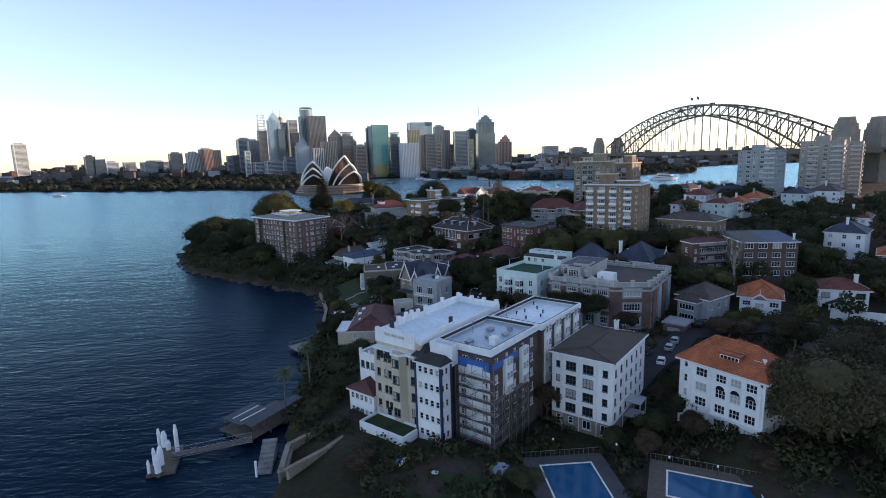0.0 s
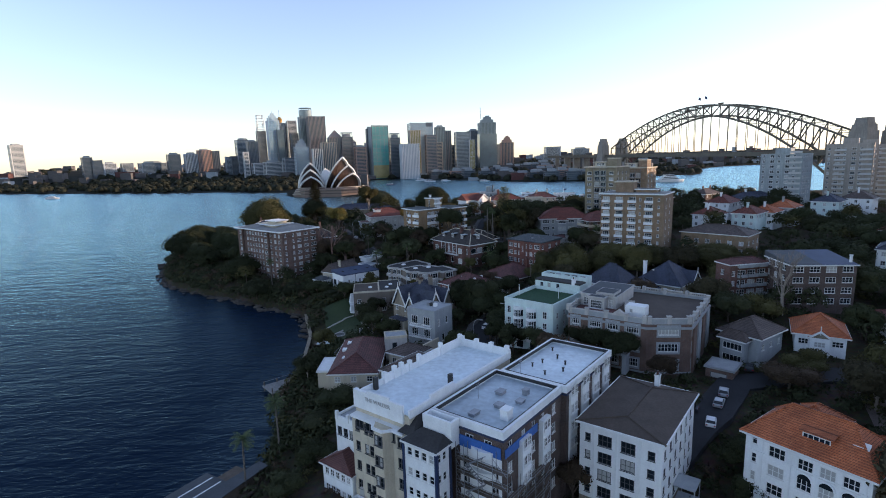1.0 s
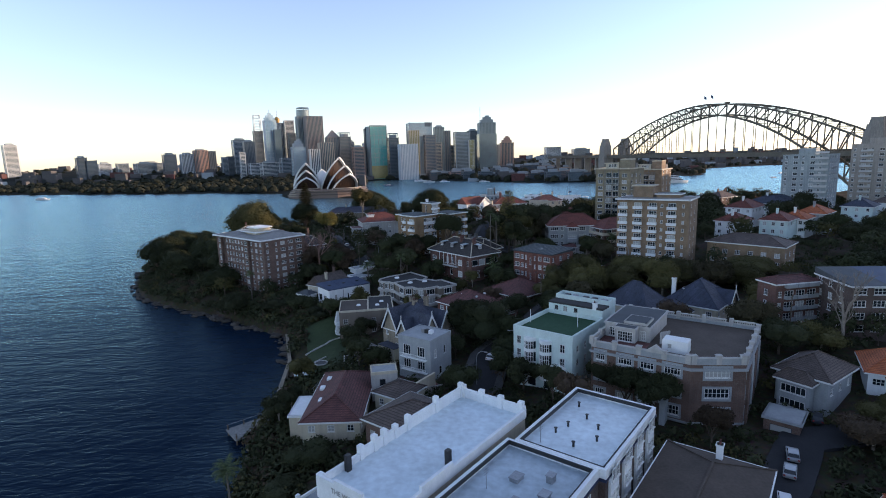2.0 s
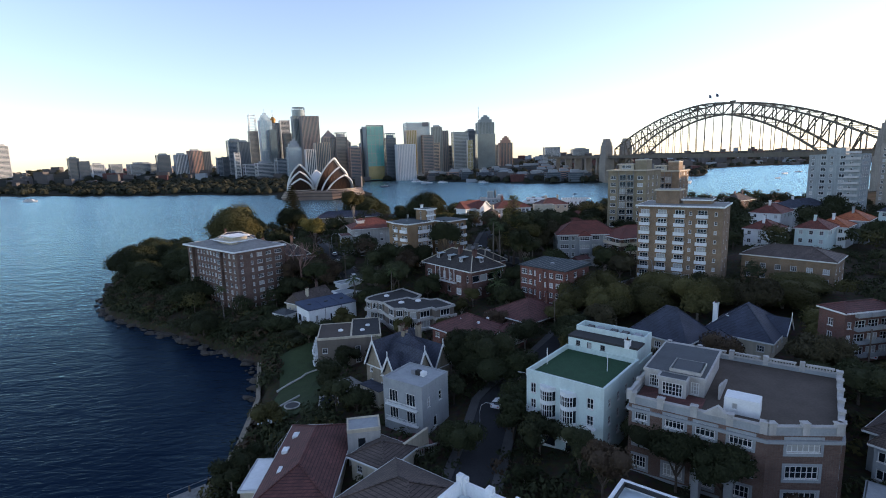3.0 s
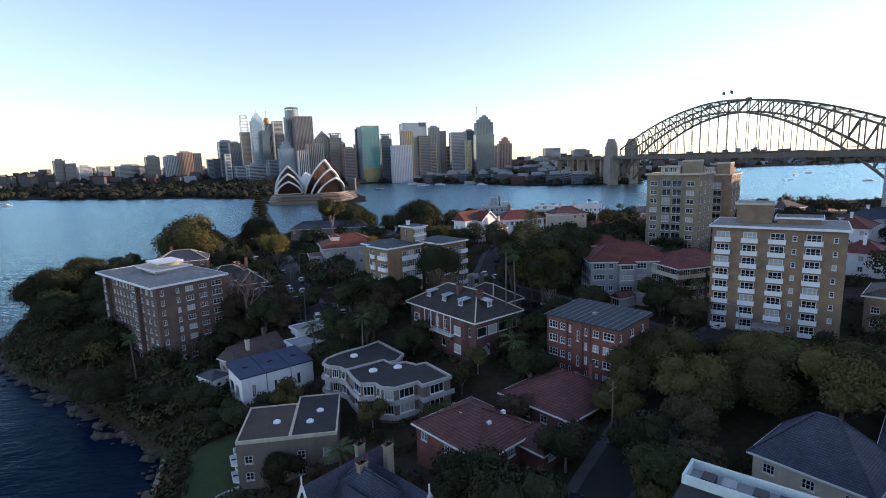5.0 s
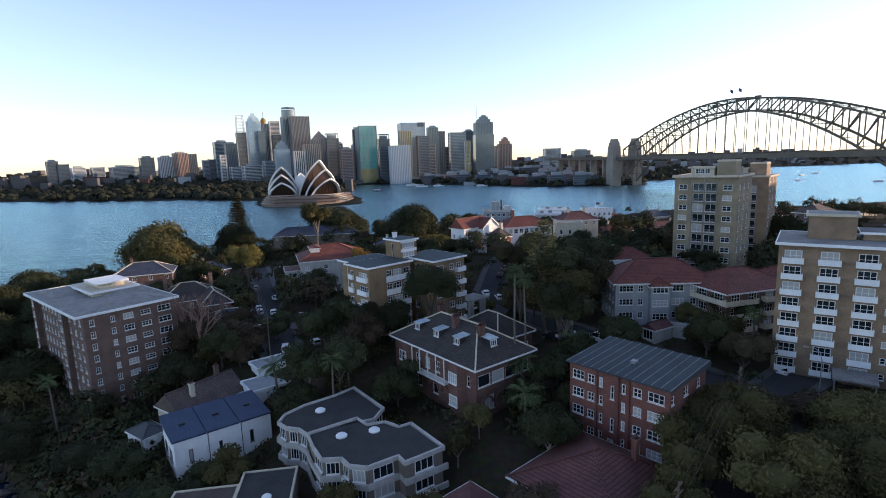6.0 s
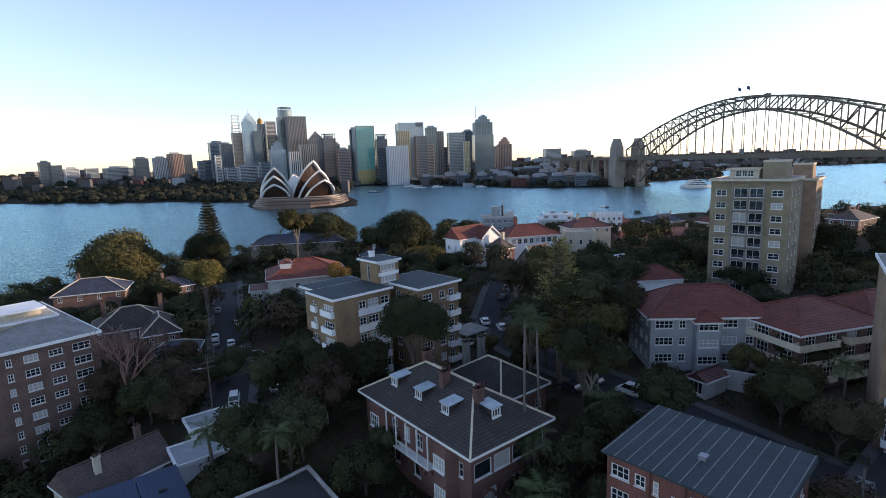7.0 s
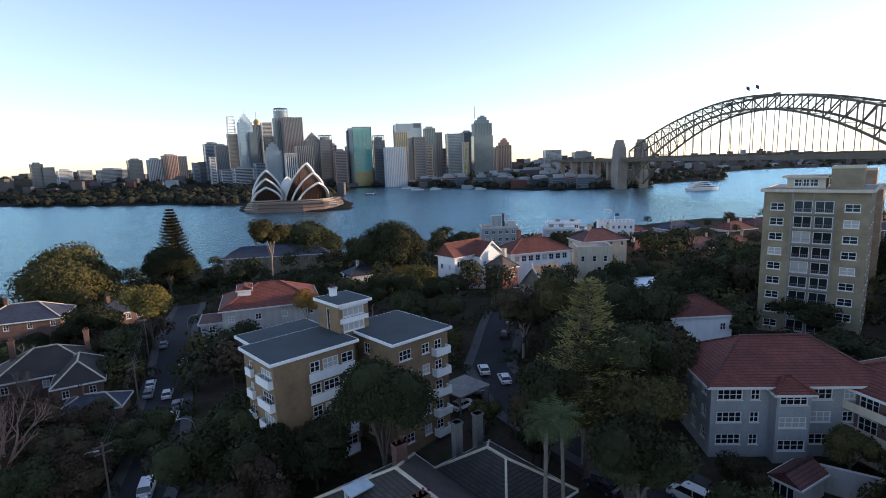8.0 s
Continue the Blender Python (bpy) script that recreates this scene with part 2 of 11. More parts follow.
BRIDGE = mat("bridge_grey_paint", (0.13, 0.112, 0.084), 0.65, 0.2, var=0.35, scale=0.1)
GRANITE = mat("pylon_granite", (0.3, 0.27, 0.23), 0.85, var=0.3, scale=0.08, streak=0.3)
TIMBER = mat("weathered_timber", (0.14, 0.11, 0.085), 0.9, var=0.4, scale=1.2)
BARK = mat("bark", (0.11, 0.085, 0.065), 0.95, var=0.4, scale=2, bump=0.6, bscale=6)
TWIG = mat("pinkish_twigs", (0.26, 0.16, 0.13), 0.9, var=0.3, scale=2)
PALE_BARK = mat("pale_bark", (0.26, 0.22, 0.18), 0.9, var=0.4, scale=2)
RED_BRICK = brick_mat("red_brick", (0.15, 0.046, 0.034), (0.2, 0.066, 0.046), (0.2, 0.15, 0.125))
BROWN_BRICK = brick_mat("brown_brick", (0.125, 0.072, 0.056), (0.18, 0.105, 0.078), (0.2, 0.165, 0.14))
DARK_BRICK = brick_mat("dark_brick", (0.075, 0.05, 0.044), (0.12, 0.075, 0.06), (0.14, 0.125, 0.11))
YELLOW_BRICK = brick_mat("yellow_brick", (0.22, 0.14, 0.068), (0.28, 0.18, 0.09), (0.25, 0.2, 0.15))
TAN_BRICK = brick_mat("tan_brick", (0.235, 0.155, 0.092), (0.3, 0.2, 0.12), (0.3, 0.24, 0.18))
DULL_BRICK = brick_mat("dull_red_brick", (0.12, 0.052, 0.042), (0.165, 0.075, 0.056), (0.16, 0.125, 0.105))
CREAM_BRICK = brick_mat("cream_brick", (0.24, 0.2, 0.125), (0.3, 0.245, 0.15), (0.28, 0.24, 0.18))
ORANGE_TILE = tile_mat("orange_tile", (0.42, 0.11, 0.035), (0.52, 0.16, 0.06))
RED_TILE = tile_mat("red_tile", (0.153, 0.03952, 0.0255), (0.2108, 0.0606, 0.03825))
MAROON_TILE = tile_mat("maroon_tile", (0.112, 0.04, 0.036), (0.16, 0.06, 0.0496))
BROWN_TILE = tile_mat("brown_tile", (0.0975, 0.0713, 0.06), (0.143, 0.105, 0.0863))
SLATE = tile_mat("slate", (0.042, 0.05, 0.078), (0.066, 0.076, 0.112), 0.75)
DARK_TILE = tile_mat("dark_brown_tile", (0.0408, 0.034, 0.0306), (0.0646, 0.0544, 0.0476), 0.8)
GLASS = glass_mat("window_glass", (0.015, 0.02, 0.025), (0.42, 0.42, 0.4), 0.22)
POOL = mat("pool_water", (0.012, 0.1, 0.22), 0.08, var=0.1, scale=1)
LEAF_DARK = leaf_mat("fig_leaves", (0.024, 0.03, 0.014), (0.042, 0.046, 0.021))
LEAF_MID = leaf_mat("garden_leaves", (0.03, 0.036, 0.018), (0.052, 0.055, 0.026))
LEAF_OLIVE = leaf_mat("olive_leaves", (0.05, 0.048, 0.019), (0.082, 0.074, 0.028))
LEAF_RUST = leaf_mat("rusty_leaves", (0.05, 0.036, 0.025), (0.08, 0.056, 0.034))
LEAF_BROWN = leaf_mat("brown_green_leaves", (0.04, 0.036, 0.021), (0.066, 0.056, 0.03))
LEAF_FAR = leaf_mat("far_leaves", (0.022, 0.025, 0.016), (0.04, 0.04, 0.025))
LEAF_GOLD = leaf_mat("golden_leaves", (0.1, 0.088, 0.024), (0.165, 0.135, 0.04))
LEAF_AMBER = leaf_mat("amber_leaves", (0.12, 0.07, 0.02), (0.18, 0.11, 0.03))
# gold of the low sun put into this conifer's leaf colour
LEAF_CONIFER = leaf_mat("sunlit_conifer_sprays", (0.2, 0.175, 0.055), (0.32, 0.27, 0.09))
LEAF_PALM = leaf_mat("palm_leaves", (0.05, 0.07, 0.03), (0.095, 0.115, 0.05))
PALM_BARK = mat("palm_bark", (0.15, 0.13, 0.11), 0.95, var=0.4, scale=2)


# ---------------------------------------------------------------- mesh helpers
def mesh_of(name, bm, material):
    me = bpy.data.meshes.new(name)
    bm.to_mesh(me)
    bm.free()
    for m in (material if isinstance(material, (list, tuple)) else [material]):
        me.materials.append(m)
    return me


def part(name, bm, material, parent=None, label="", m=None, kind=""):
    """Links a bmesh (or a mesh already made) as one object under a thing or a part."""
    me = bm if isinstance(bm, bpy.types.Mesh) else mesh_of(name, bm, material)
    ob = new(name, me)
    if parent:
        ob.parent = parent
    if m is not None:
        ob.matrix_basis = m
    return tagged(ob, label=label, kind=kind)


def thing(name, label, category, m, group=""):
    ob = new(name)
    ob.empty_display_size = 0.5
    ob.matrix_basis = m
    return tagged(ob, label, category, group)


def box(bm, x0, x1, y0, y1, z0, z1, mi=0):
    v = [bm.verts.new(p) for p in ((x0, y0, z0), (x1, y0, z0), (x1, y1, z0), (x0, y1, z0), (x0, y0, z1), (x1, y0, z1), (x1, y1, z1), (x0, y1, z1))]
    for f in ((3, 2, 1, 0), (4, 5, 6, 7), (0, 1, 5, 4), (1, 2, 6, 5), (2, 3, 7, 6), (3, 0, 4, 7)):
        bm.faces.new([v[i] for i in f]).material_index = mi


def beam(bm, a, b, w, h=None):
    """A square bar from a to b."""
    a, b = Vector(a), Vector(b)
    d = b - a
    q = d.to_track_quat("Z", "Y").to_matrix()
    h = h or w
    v = [bm.verts.new(p + q @ Vector((sx * w / 2, sy * h / 2, 0))) for p in (a, b) for sx, sy in ((-1, -1), (1, -1), (1, 1), (-1, 1))]
    for f in ((3, 2, 1, 0), (4, 5, 6, 7), (0, 1, 5, 4), (1, 2, 6, 5), (2, 3, 7, 6), (3, 0, 4, 7)):
        bm.faces.new([v[i] for i in f])


def tube(bm, pts, radii, n=7, cap=True):
    """A round tapered limb through the points."""
    rings = []
    for i, p in enumerate(pts):
        p = Vector(p)
        d = Vector(pts[min(i + 1, len(pts) - 1)]) - Vector(pts[max(i - 1, 0)])
        q = d.to_track_quat("Z", "Y").to_matrix()
        rings.append([bm.verts.new(p + q @ Vector((radii[i] * math.cos(2 * math.pi * k / n), radii[i] * math.sin(2 * math.pi * k / n), 0))) for k in range(n)])
    for r0, r1 in zip(rings, rings[1:]):
        for k in range(n):
            bm.faces.new((r0[k], r0[(k + 1) % n], r1[(k + 1) % n], r1[k]))
    if cap:
        bm.faces.new(rings[-1])
        bm.faces.new(rings[0][::-1])


def prism(bm, outline, z0, z1, mi=0):
    """An upright prism over a plan outline that runs anticlockwise."""
    lo = [bm.verts.new((x, y, z0)) for x, y in outline]
    hi = [bm.verts.new((x, y, z1)) for x, y in outline]
    n = len(outline)
    bm.faces.new(hi).material_index = mi
    bm.faces.new(lo[::-1]).material_index = mi
    for i in range(n):
        bm.faces.new((lo[i], lo[(i + 1) % n], hi[(i + 1) % n], hi[i])).material_index = mi


# ---------------------------------------------------------------- land and water
COAST = [(-30, -200), (-31, 60), (-32, 89), (-36, 112), (-38, 130), (-42, 150), (-43, 176), (-46, 200), (-54, 225), (-70, 238), (-95, 258), (-120, 272), (-142, 290), (-158, 318), (-172, 345), (-176, 380), (-168, 410), (-150, 430), (-138, 460), (-110, 480), (-60, 492), (-20, 495), (40, 520), (110, 560), (190, 585), (300, 590), (400, 600), (470, 640), (520, 640), (640, 560), (900, 500), (900, -200)]
SHORE_HEIGHTS = [(20, 80, 2.0), (42, 77, 4.5), (0, 76, 4), (20, 93, 2.5), (41, 86, 3.6), (33, 91, 2.6), (26, 97, 2.8), (0, 88, 6), (-20, 95, 5), (30, 104, 4), (55, 85, 8), (68, 137, 11.5), (50, 130, 11), (26, 150, 11.5), (10, 150, 10), (-10, 165, 9), (-15, 140, 7), (-30, 150, 4), (-30, 200, 5), (-12, 200, 9)]
SLOPE_HEIGHTS = [(0, 225, 11), (-40, 240, 8), (15, 185, 13), (36, 212, 17), (45, 185, 16), (70, 178, 17), (72, 215, 22), (10, 234, 16.5), (-33, 273, 15.5), (-44, 303, 16.5), (-72, 262, 7), (-100, 290, 8), (-140, 320, 7), (-110, 340, 12), (-60, 340, 18), (-100, 420, 12), (-10, 265, 21), (5, 290, 22), (39, 259, 20.5), (47, 267, 22)]
RIDGE_HEIGHTS = [(15, 330, 26), (-40, 400, 18), (20, 400, 22), (90, 294, 25), (90, 400, 22), (100, 480, 12), (110, 215, 22), (130, 265, 25), (95, 145, 13), (112, 130, 12), (90, 160, 17), (150, 150, 18), (170, 280, 24), (230, 400, 24), (300, 500, 14), (60, 40, 8), (250, 200, 26)]
HEIGHTS = SHORE_HEIGHTS + SLOPE_HEIGHTS + RIDGE_HEIGHTS


def coast_distance(X, Y):
    """Metres inside the coast (negative in the water), for arrays."""
    best = np.full(X.shape, 1e9)
    inside = np.zeros(X.shape, bool)
    for (x0, y0), (x1, y1) in zip(COAST, COAST[1:] + COAST[:1]):
        dx, dy = x1 - x0, y1 - y0
        k = np.clip(((X - x0) * dx + (Y - y0) * dy) / (dx * dx + dy * dy), 0, 1)
        best = np.minimum(best, np.hypot(X - x0 - k * dx, Y - y0 - k * dy))
        if dy:
            inside ^= ((y0 > Y) != (y1 > Y)) & (X < dx * (Y - y0) / dy + x0)
    return np.where(inside, best, -best)


def land_height(X, Y):
    d = coast_distance(X, Y)
    top, tot = np.zeros(X.shape), np.zeros(X.shape)
    for x, y, z in HEIGHTS:
        w = 1 / (((X - x) ** 2 + (Y - y) ** 2) + 30) ** 1.7
        top += w * z
        tot += w
    h = top / tot
    # unseen hill added beside the flight to keep low sun off the near shore
    ridge = 142 * np.exp(-((X - 560) / 120) ** 2) * (1 / (1 + np.exp(np.clip((Y - 408) / 10, -50, 50))))
    h = np.maximum(h, ridge)
    land = 1.3 + (h - 1.3) * np.clip(d / 14, 0, 1) ** 0.8
    return np.where(d > 0, land, -4 * np.clip(-d / 3, 0, 1))


def ground(x, y):
    return float(land_height(np.array([float(x)]), np.array([float(y)]))[0])


def sheet(name, X, Y, Z, material, kind="structure", label="", category=""):
    ny, nx = X.shape
    me = bpy.data.meshes.new(name)
    idx = np.arange(nx * ny).reshape(ny, nx)
    faces = np.stack([idx[:-1, :-1], idx[:-1, 1:], idx[1:, 1:], idx[1:, :-1]], -1).reshape(-1, 4)
    me.from_pydata(np.stack([X, Y, Z], -1).reshape(-1, 3).tolist(), [], faces.tolist())
    me.materials.append(material)
    me.polygons.foreach_set("use_smooth", [True] * len(me.polygons))
    return tagged(new(name, me), label, category, kind=kind)


gx, gy = np.meshgrid(np.concatenate([np.arange(-190, 160, 2.5), np.arange(160, 900, 10)]), np.concatenate([np.arange(-190, 60, 10), np.arange(60, 330, 2.5), np.arange(330, 660, 5)]))
gz = land_height(gx, gy)
gz = gz + np.where(gz > 1.5, 0.25 * np.sin(gx * 0.31 + np.sin(gy * 0.23)) * np.cos(gy * 0.27), 0)
sheet("ground", gx, gy, gz, GROUND, label="dark hillside garden ground of the harbour peninsula", category="ground")

bm = bmesh.new()
R = 4800
vs = [bm.verts.new((R * math.cos(a * math.pi / 24), 1200 + R * math.sin(a * math.pi / 24), 0)) for a in range(48)]
bm.faces.new(vs)
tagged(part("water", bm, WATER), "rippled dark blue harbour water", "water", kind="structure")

# ---------------------------------------------------------------- far shore
FAR_COAST = [(-3600, 1600), (-1500, 1500), (-970, 1330), (-800, 1270), (-640, 1215), (-590, 1185), (-480, 1175), (-380, 1120), (-310, 1090), (-285, 1000), (-262, 955), (-145, 915), (-112, 940), (-120, 1040), (-170, 1200), (-215, 1600), (-95, 1610), (60, 1400), (160, 1285), (200, 1225), (330, 1192), (420, 1192), (450, 1300), (520, 1340), (640, 1360), (740, 1540), (830, 1760), (1090, 1960), (1600, 2000), (3600, 1900), (3600, 4700), (-3600, 4700)]


def far_height(X, Y):
    best = np.full(X.shape, 1e9)
    inside = np.zeros(X.shape, bool)
    for (x0, y0), (x1, y1) in zip(FAR_COAST, FAR_COAST[1:] + FAR_COAST[:1]):
        dx, dy = x1 - x0, y1 - y0
        k = np.clip(((X - x0) * dx + (Y - y0) * dy) / (dx * dx + dy * dy), 0, 1)
        best = np.minimum(best, np.hypot(X - x0 - k * dx, Y - y0 - k * dy))
        if dy:
            inside ^= ((y0 > Y) != (y1 > Y)) & (X < dx * (Y - y0) / dy + x0)
    roll = 1 + 0.25 * np.sin(X * 0.004 + 1) + 0.2 * np.sin(X * 0.011 + Y * 0.003)
    h = 2.0 + np.minimum(np.maximum(best - 40, 0) * 0.05, 34) * roll
    return np.where(inside, h, -4 * np.clip(best / 20, 0, 1))


FAR_GROUND = mat("far_parkland", (0.032, 0.034, 0.028), 0.95, var=0.5, scale=0.02, spec=0.02)
fx, fy = np.meshgrid(np.concatenate([np.arange(-3600, -1000, 60), np.arange(-1000, 800, 15), np.arange(800, 3600, 60)]), np.concatenate([np.arange(880, 1500, 15), np.arange(1500, 4700, 60)]))
sheet("ground_far_shore", fx, fy, far_height(fx, fy), FAR_GROUND, label="far shore of the harbour below the city", category="ground")


def far_ground(x, y):
    return float(far_height(np.array([float(x)]), np.array([float(y)]))[0])


# ---------------------------------------------------------------- city towers
TW = {
    "grey": mat("tower_grey", (0.3, 0.33, 0.35), 0.6, var=0.2, scale=0.03),
    "dark": mat("tower_dark", (0.12, 0.13, 0.145), 0.4, var=0.2, scale=0.03),
    "pale": mat("tower_pale", (0.52, 0.54, 0.56), 0.6, var=0.15, scale=0.03),
    "tan": mat("tower_tan", (0.46, 0.37, 0.28), 0.7, var=0.2, scale=0.03),
    "white": mat("tower_white", (0.56, 0.56, 0.54), 0.6, var=0.12, scale=0.03),
    "old": mat("old_wharf_brick", (0.11, 0.1, 0.096), 0.8, var=0.3, scale=0.05),
    "pink": mat("tower_pink", (0.4, 0.25, 0.19), 0.7, var=0.15, scale=0.03),
    "brown": mat("tower_brown_stone", (0.21, 0.185, 0.17), 0.6, var=0.2, scale=0.03),
    "green": mat("tower_grey_green", (0.24, 0.275, 0.275), 0.5, var=0.2, scale=0.03),
}
TGLASS = mat("tower_glass", (0.08, 0.105, 0.125), 0.15, 0.0, var=0.4, scale=0.05, spec=0.8)
GREEN_GLASS = mat("tower_green_glass", (0.1, 0.36, 0.31), 0.1, 0.0, var=0.2, scale=0.04, spec=0.8)
SEA_GLASS = mat("tower_sea_glass", (0.17, 0.205, 0.21), 0.12, 0.1, var=0.3, scale=0.05, spec=0.8)
SILVER_GLASS = mat("tower_silver_glass", (0.42, 0.5, 0.54), 0.12, 0.2, var=0.25, scale=0.04, spec=0.8)
AMBER_GLASS = mat("tower_amber_glass", (0.3, 0.25, 0.1), 0.15, 0.1, var=0.3, scale=0.05, spec=0.8)


def tower(x, y, w, top, kind="grey", style="bands", depth=None, label="", crown="plant", glass=None, turn=None):
    """A city tower: glazed core with floor slabs or upright ribs proud of it, and its roof works."""
    depth = depth or w * 0.8
    z0 = max(far_ground(x, y), 1.5) - 1
    turn = math.degrees(math.atan2(-x, y - 90)) + 12 if turn is None else turn
    t = thing("office_tower", label or f"distant {kind} city office tower with {'floor bands' if style == 'bands' else 'upright ribs'}", "tower", pose(x, y, z0, 0, 0, turn), "city skyline towers")
    h = top - z0
    bm = bmesh.new()
    box(bm, -w / 2, w / 2, -depth / 2, depth / 2, 0, h - 1)
    part("core", bm, glass or TGLASS, t)
    bm = bmesh.new()
    e = 0.5
    if style == "bands":
        n = max(3, int(h / 4.2))
        for i in range(1, n + 1):
            z = i * (h - 1) / n
            box(bm, -w / 2 - e, w / 2 + e, -depth / 2 - e, depth / 2 + e, z - 1.5, z)
        for sx in (-1, 1):
            for sy in (-1, 1):
                box(bm, sx * w / 2 - 1.1, sx * w / 2 + 1.1, sy * depth / 2 - 1.1, sy * depth / 2 + 1.1, 0, h)
        part("floor_banding", bm, TW[kind], t, kind="stuff")
    elif style == "ribs":
        n = max(4, int(w / 4.5))
        for i in range(n + 1):
            xx = -w / 2 + i * w / n
            box(bm, xx - 0.9, xx + 0.9, -depth / 2 - 1, depth / 2 + 1, 0, h)
        m = max(4, int(depth / 4.5))
        for i in range(1, m):
            yy = -depth / 2 + i * depth / m
            box(bm, -w / 2 - 1, w / 2 + 1, yy - 0.9, yy + 0.9, 0, h - 0.6)
        part("ribs", bm, TW[kind], t, kind="stuff")
    else:
        n = max(3, int(h / 12))
        for i in range(1, n + 1):
            z = i * (h - 1) / n
            box(bm, -w / 2 - 0.25, w / 2 + 0.25, -depth / 2 - 0.25, depth / 2 + 0.25, z - 0.5, z)
        for i in range(5):
            xx = -w / 2 + i * w / 4
            box(bm, xx - 0.3, xx + 0.3, -depth / 2 - 0.35, depth / 2 + 0.35, 0, h - 1)
        part("mullions", bm, TW[kind], t, kind="stuff")
    if crown:
        bm = bmesh.new()
        if crown == "plant":
            box(bm, -w * 0.3, w * 0.25, -depth * 0.3, depth * 0.3, h - 1, h + 5)
            box(bm, w * 0.05, w * 0.35, -depth * 0.2, depth * 0.35, h - 1, h + 3)
        elif crown == "pyramid":
            v = [bm.verts.new(p) for p in ((-w / 2, -depth / 2, h), (w / 2, -depth / 2, h), (w / 2, depth / 2, h), (-w / 2, depth / 2, h), (0, 0, h + w * 0.6))]
            for f in ((0, 1, 4), (1, 2, 4), (2, 3, 4), (3, 0, 4)):
                bm.faces.new([v[i] for i in f])
        elif crown == "lattice":
            for sx in (-1, 1):
                for sy in (-1, 1):
                    beam(bm, (sx * w * 0.42, sy * depth * 0.42, h - 1), (sx * w * 0.36, sy * depth * 0.36, h + 55), 1.6)
            for i in range(6):
                z, k = h + 4 + i * 10, 0.42 - i * 0.01
                for sy in (-1, 1):
                    beam(bm, (-w * k, sy * depth * k, z), (w * k, sy * depth * k, z), 1.2)
                    beam(bm, (sy * w * k, -depth * k, z), (sy * w * k, depth * k, z), 1.2)
        elif crown == "spire":
            for k, (a, b) in enumerate(((0.4, 8), (0.28, 16), (0.14, 24))):
                box(bm, -w * a, w * a, -depth * a, depth * a, h - 1, h + b)
            beam(bm, (0, 0, h + 20), (0, 0, h + 36), 1.2)
        elif crown == "frame":
            for k in range(5):
                xx = -w / 2 + 1 + k * (w - 2) / 4
                for sy in (-1, 1):
                    beam(bm, (xx, sy * (depth / 2 - 1), h - 1), (xx, sy * (depth / 2 - 1), h + 12), 1.2)
            box(bm, -w / 2, w / 2, -depth / 2, depth / 2, h + 11, h + 13)
            box(bm, -w * 0.35, w * 0.35, -depth * 0.3, depth * 0.3, h - 1, h + 8)
        elif crown == "drum":
            tube(bm, [(0, 0, h - 2), (0, 0, h + 20), (0, 0, h + 21)], [w * 0.48, w * 0.48, w * 0.42], 24)
            for k in range(16):
                a = 2 * math.pi * k / 16
                beam(bm, (w * 0.47 * math.cos(a), w * 0.47 * math.sin(a), h + 20), (w * 0.44 * math.cos(a), w * 0.44 * math.sin(a), h + 28), 1.0)
            tube(bm, [(0, 0, h + 27), (0, 0, h + 29)], [w * 0.46, w * 0.43], 24)
        elif crown == "steps":
            box(bm, -w * 0.38, w * 0.38, -depth * 0.38, depth * 0.38, h - 1, h + 9)
            box(bm, -w * 0.22, w * 0.26, -depth * 0.25, depth * 0.25, h + 9, h + 17)
            box(bm, -w * 0.08, w * 0.16, -depth * 0.1, depth * 0.1, h + 17, h + 22)
        part("rooftop_plant", bm, {"lattice": TW["white"], "pyramid": TW["brown"], "drum": SEA_GLASS, "steps": TW[kind], "spire": SILVER_GLASS}.get(crown, TW["grey"]), t)
    return t


tower(-643, 1961, 28, 172, "dark", "bands", crown="lattice", label="glass tower with a white open lattice mast on top")
tower(-588, 1927, 40, 205, "pale", "glass", crown="spire", glass=SILVER_GLASS, label="silver glass tower stepping up to a spire")
tower(-556, 1900, 22, 172, "dark", "glass", crown=None, glass=SEA_GLASS, label="dark glass tower beside the silver one")
tower(-572, 1985, 23, 199, "grey", "ribs", crown=None)
tower(-541, 1995, 31, 208, "white", "bands", crown=None)
tower(-520, 1940, 26, 160, "dark", "bands", crown=None)
tower(-467, 1912, 46, 213, "green", "ribs", crown="drum", glass=SEA_GLASS, label="tallest grey-green glass tower with a round glazed crown")
tower(-424, 1872, 54, 209, "brown", "ribs", crown=None, label="tall brown ribbed office tower")
tower(-413, 1616, 36, 104, "grey", "bands", crown="steps", glass=SILVER_GLASS)
tower(-358, 1579, 25, 95, "white", "ribs", crown=None)
tower(-337, 1636, 40, 114, "tan", "ribs", crown=None)
tower(-336, 1738, 40, 132, "brown", "ribs", crown="pyramid", label="brown stone tower with a dark pyramid roof")
tower(-301, 1746, 34, 134, "dark", "bands", crown="frame")
tower(-288, 1799, 15, 120, "grey", "bands")
tower(-245, 1655, 30, 99, "pink", "bands")
tower(-227, 1708, 20, 112, "pale", "bands")
t = tower(-190, 1665, 50, 158, "green", "glass", crown=None, glass=GREEN_GLASS, label="wedge of green glass tower with dark edges and amber base", turn=24)
bm = bmesh.new()
for xx in (-25.4, 25.4):
    box(bm, xx - 0.9, xx + 0.9, -21.2, -19.4, 0, 157)
box(bm, -26.3, 26.3, -21.2, -19.4, 155, 157.6)
part("edge_frame", bm, TW["dark"], t, "dark edge frame")
bm = bmesh.new()
box(bm, -24, 24, -20.9, -20.1, 2, 40)
part("base_glazing", bm, AMBER_GLASS, t, "amber glazed base")
tower(-219, 1685, 19, 154, "brown", "glass", crown="plant", glass=TGLASS)
tower(-141, 1669, 28, 124, "dark", "bands", crown="frame")
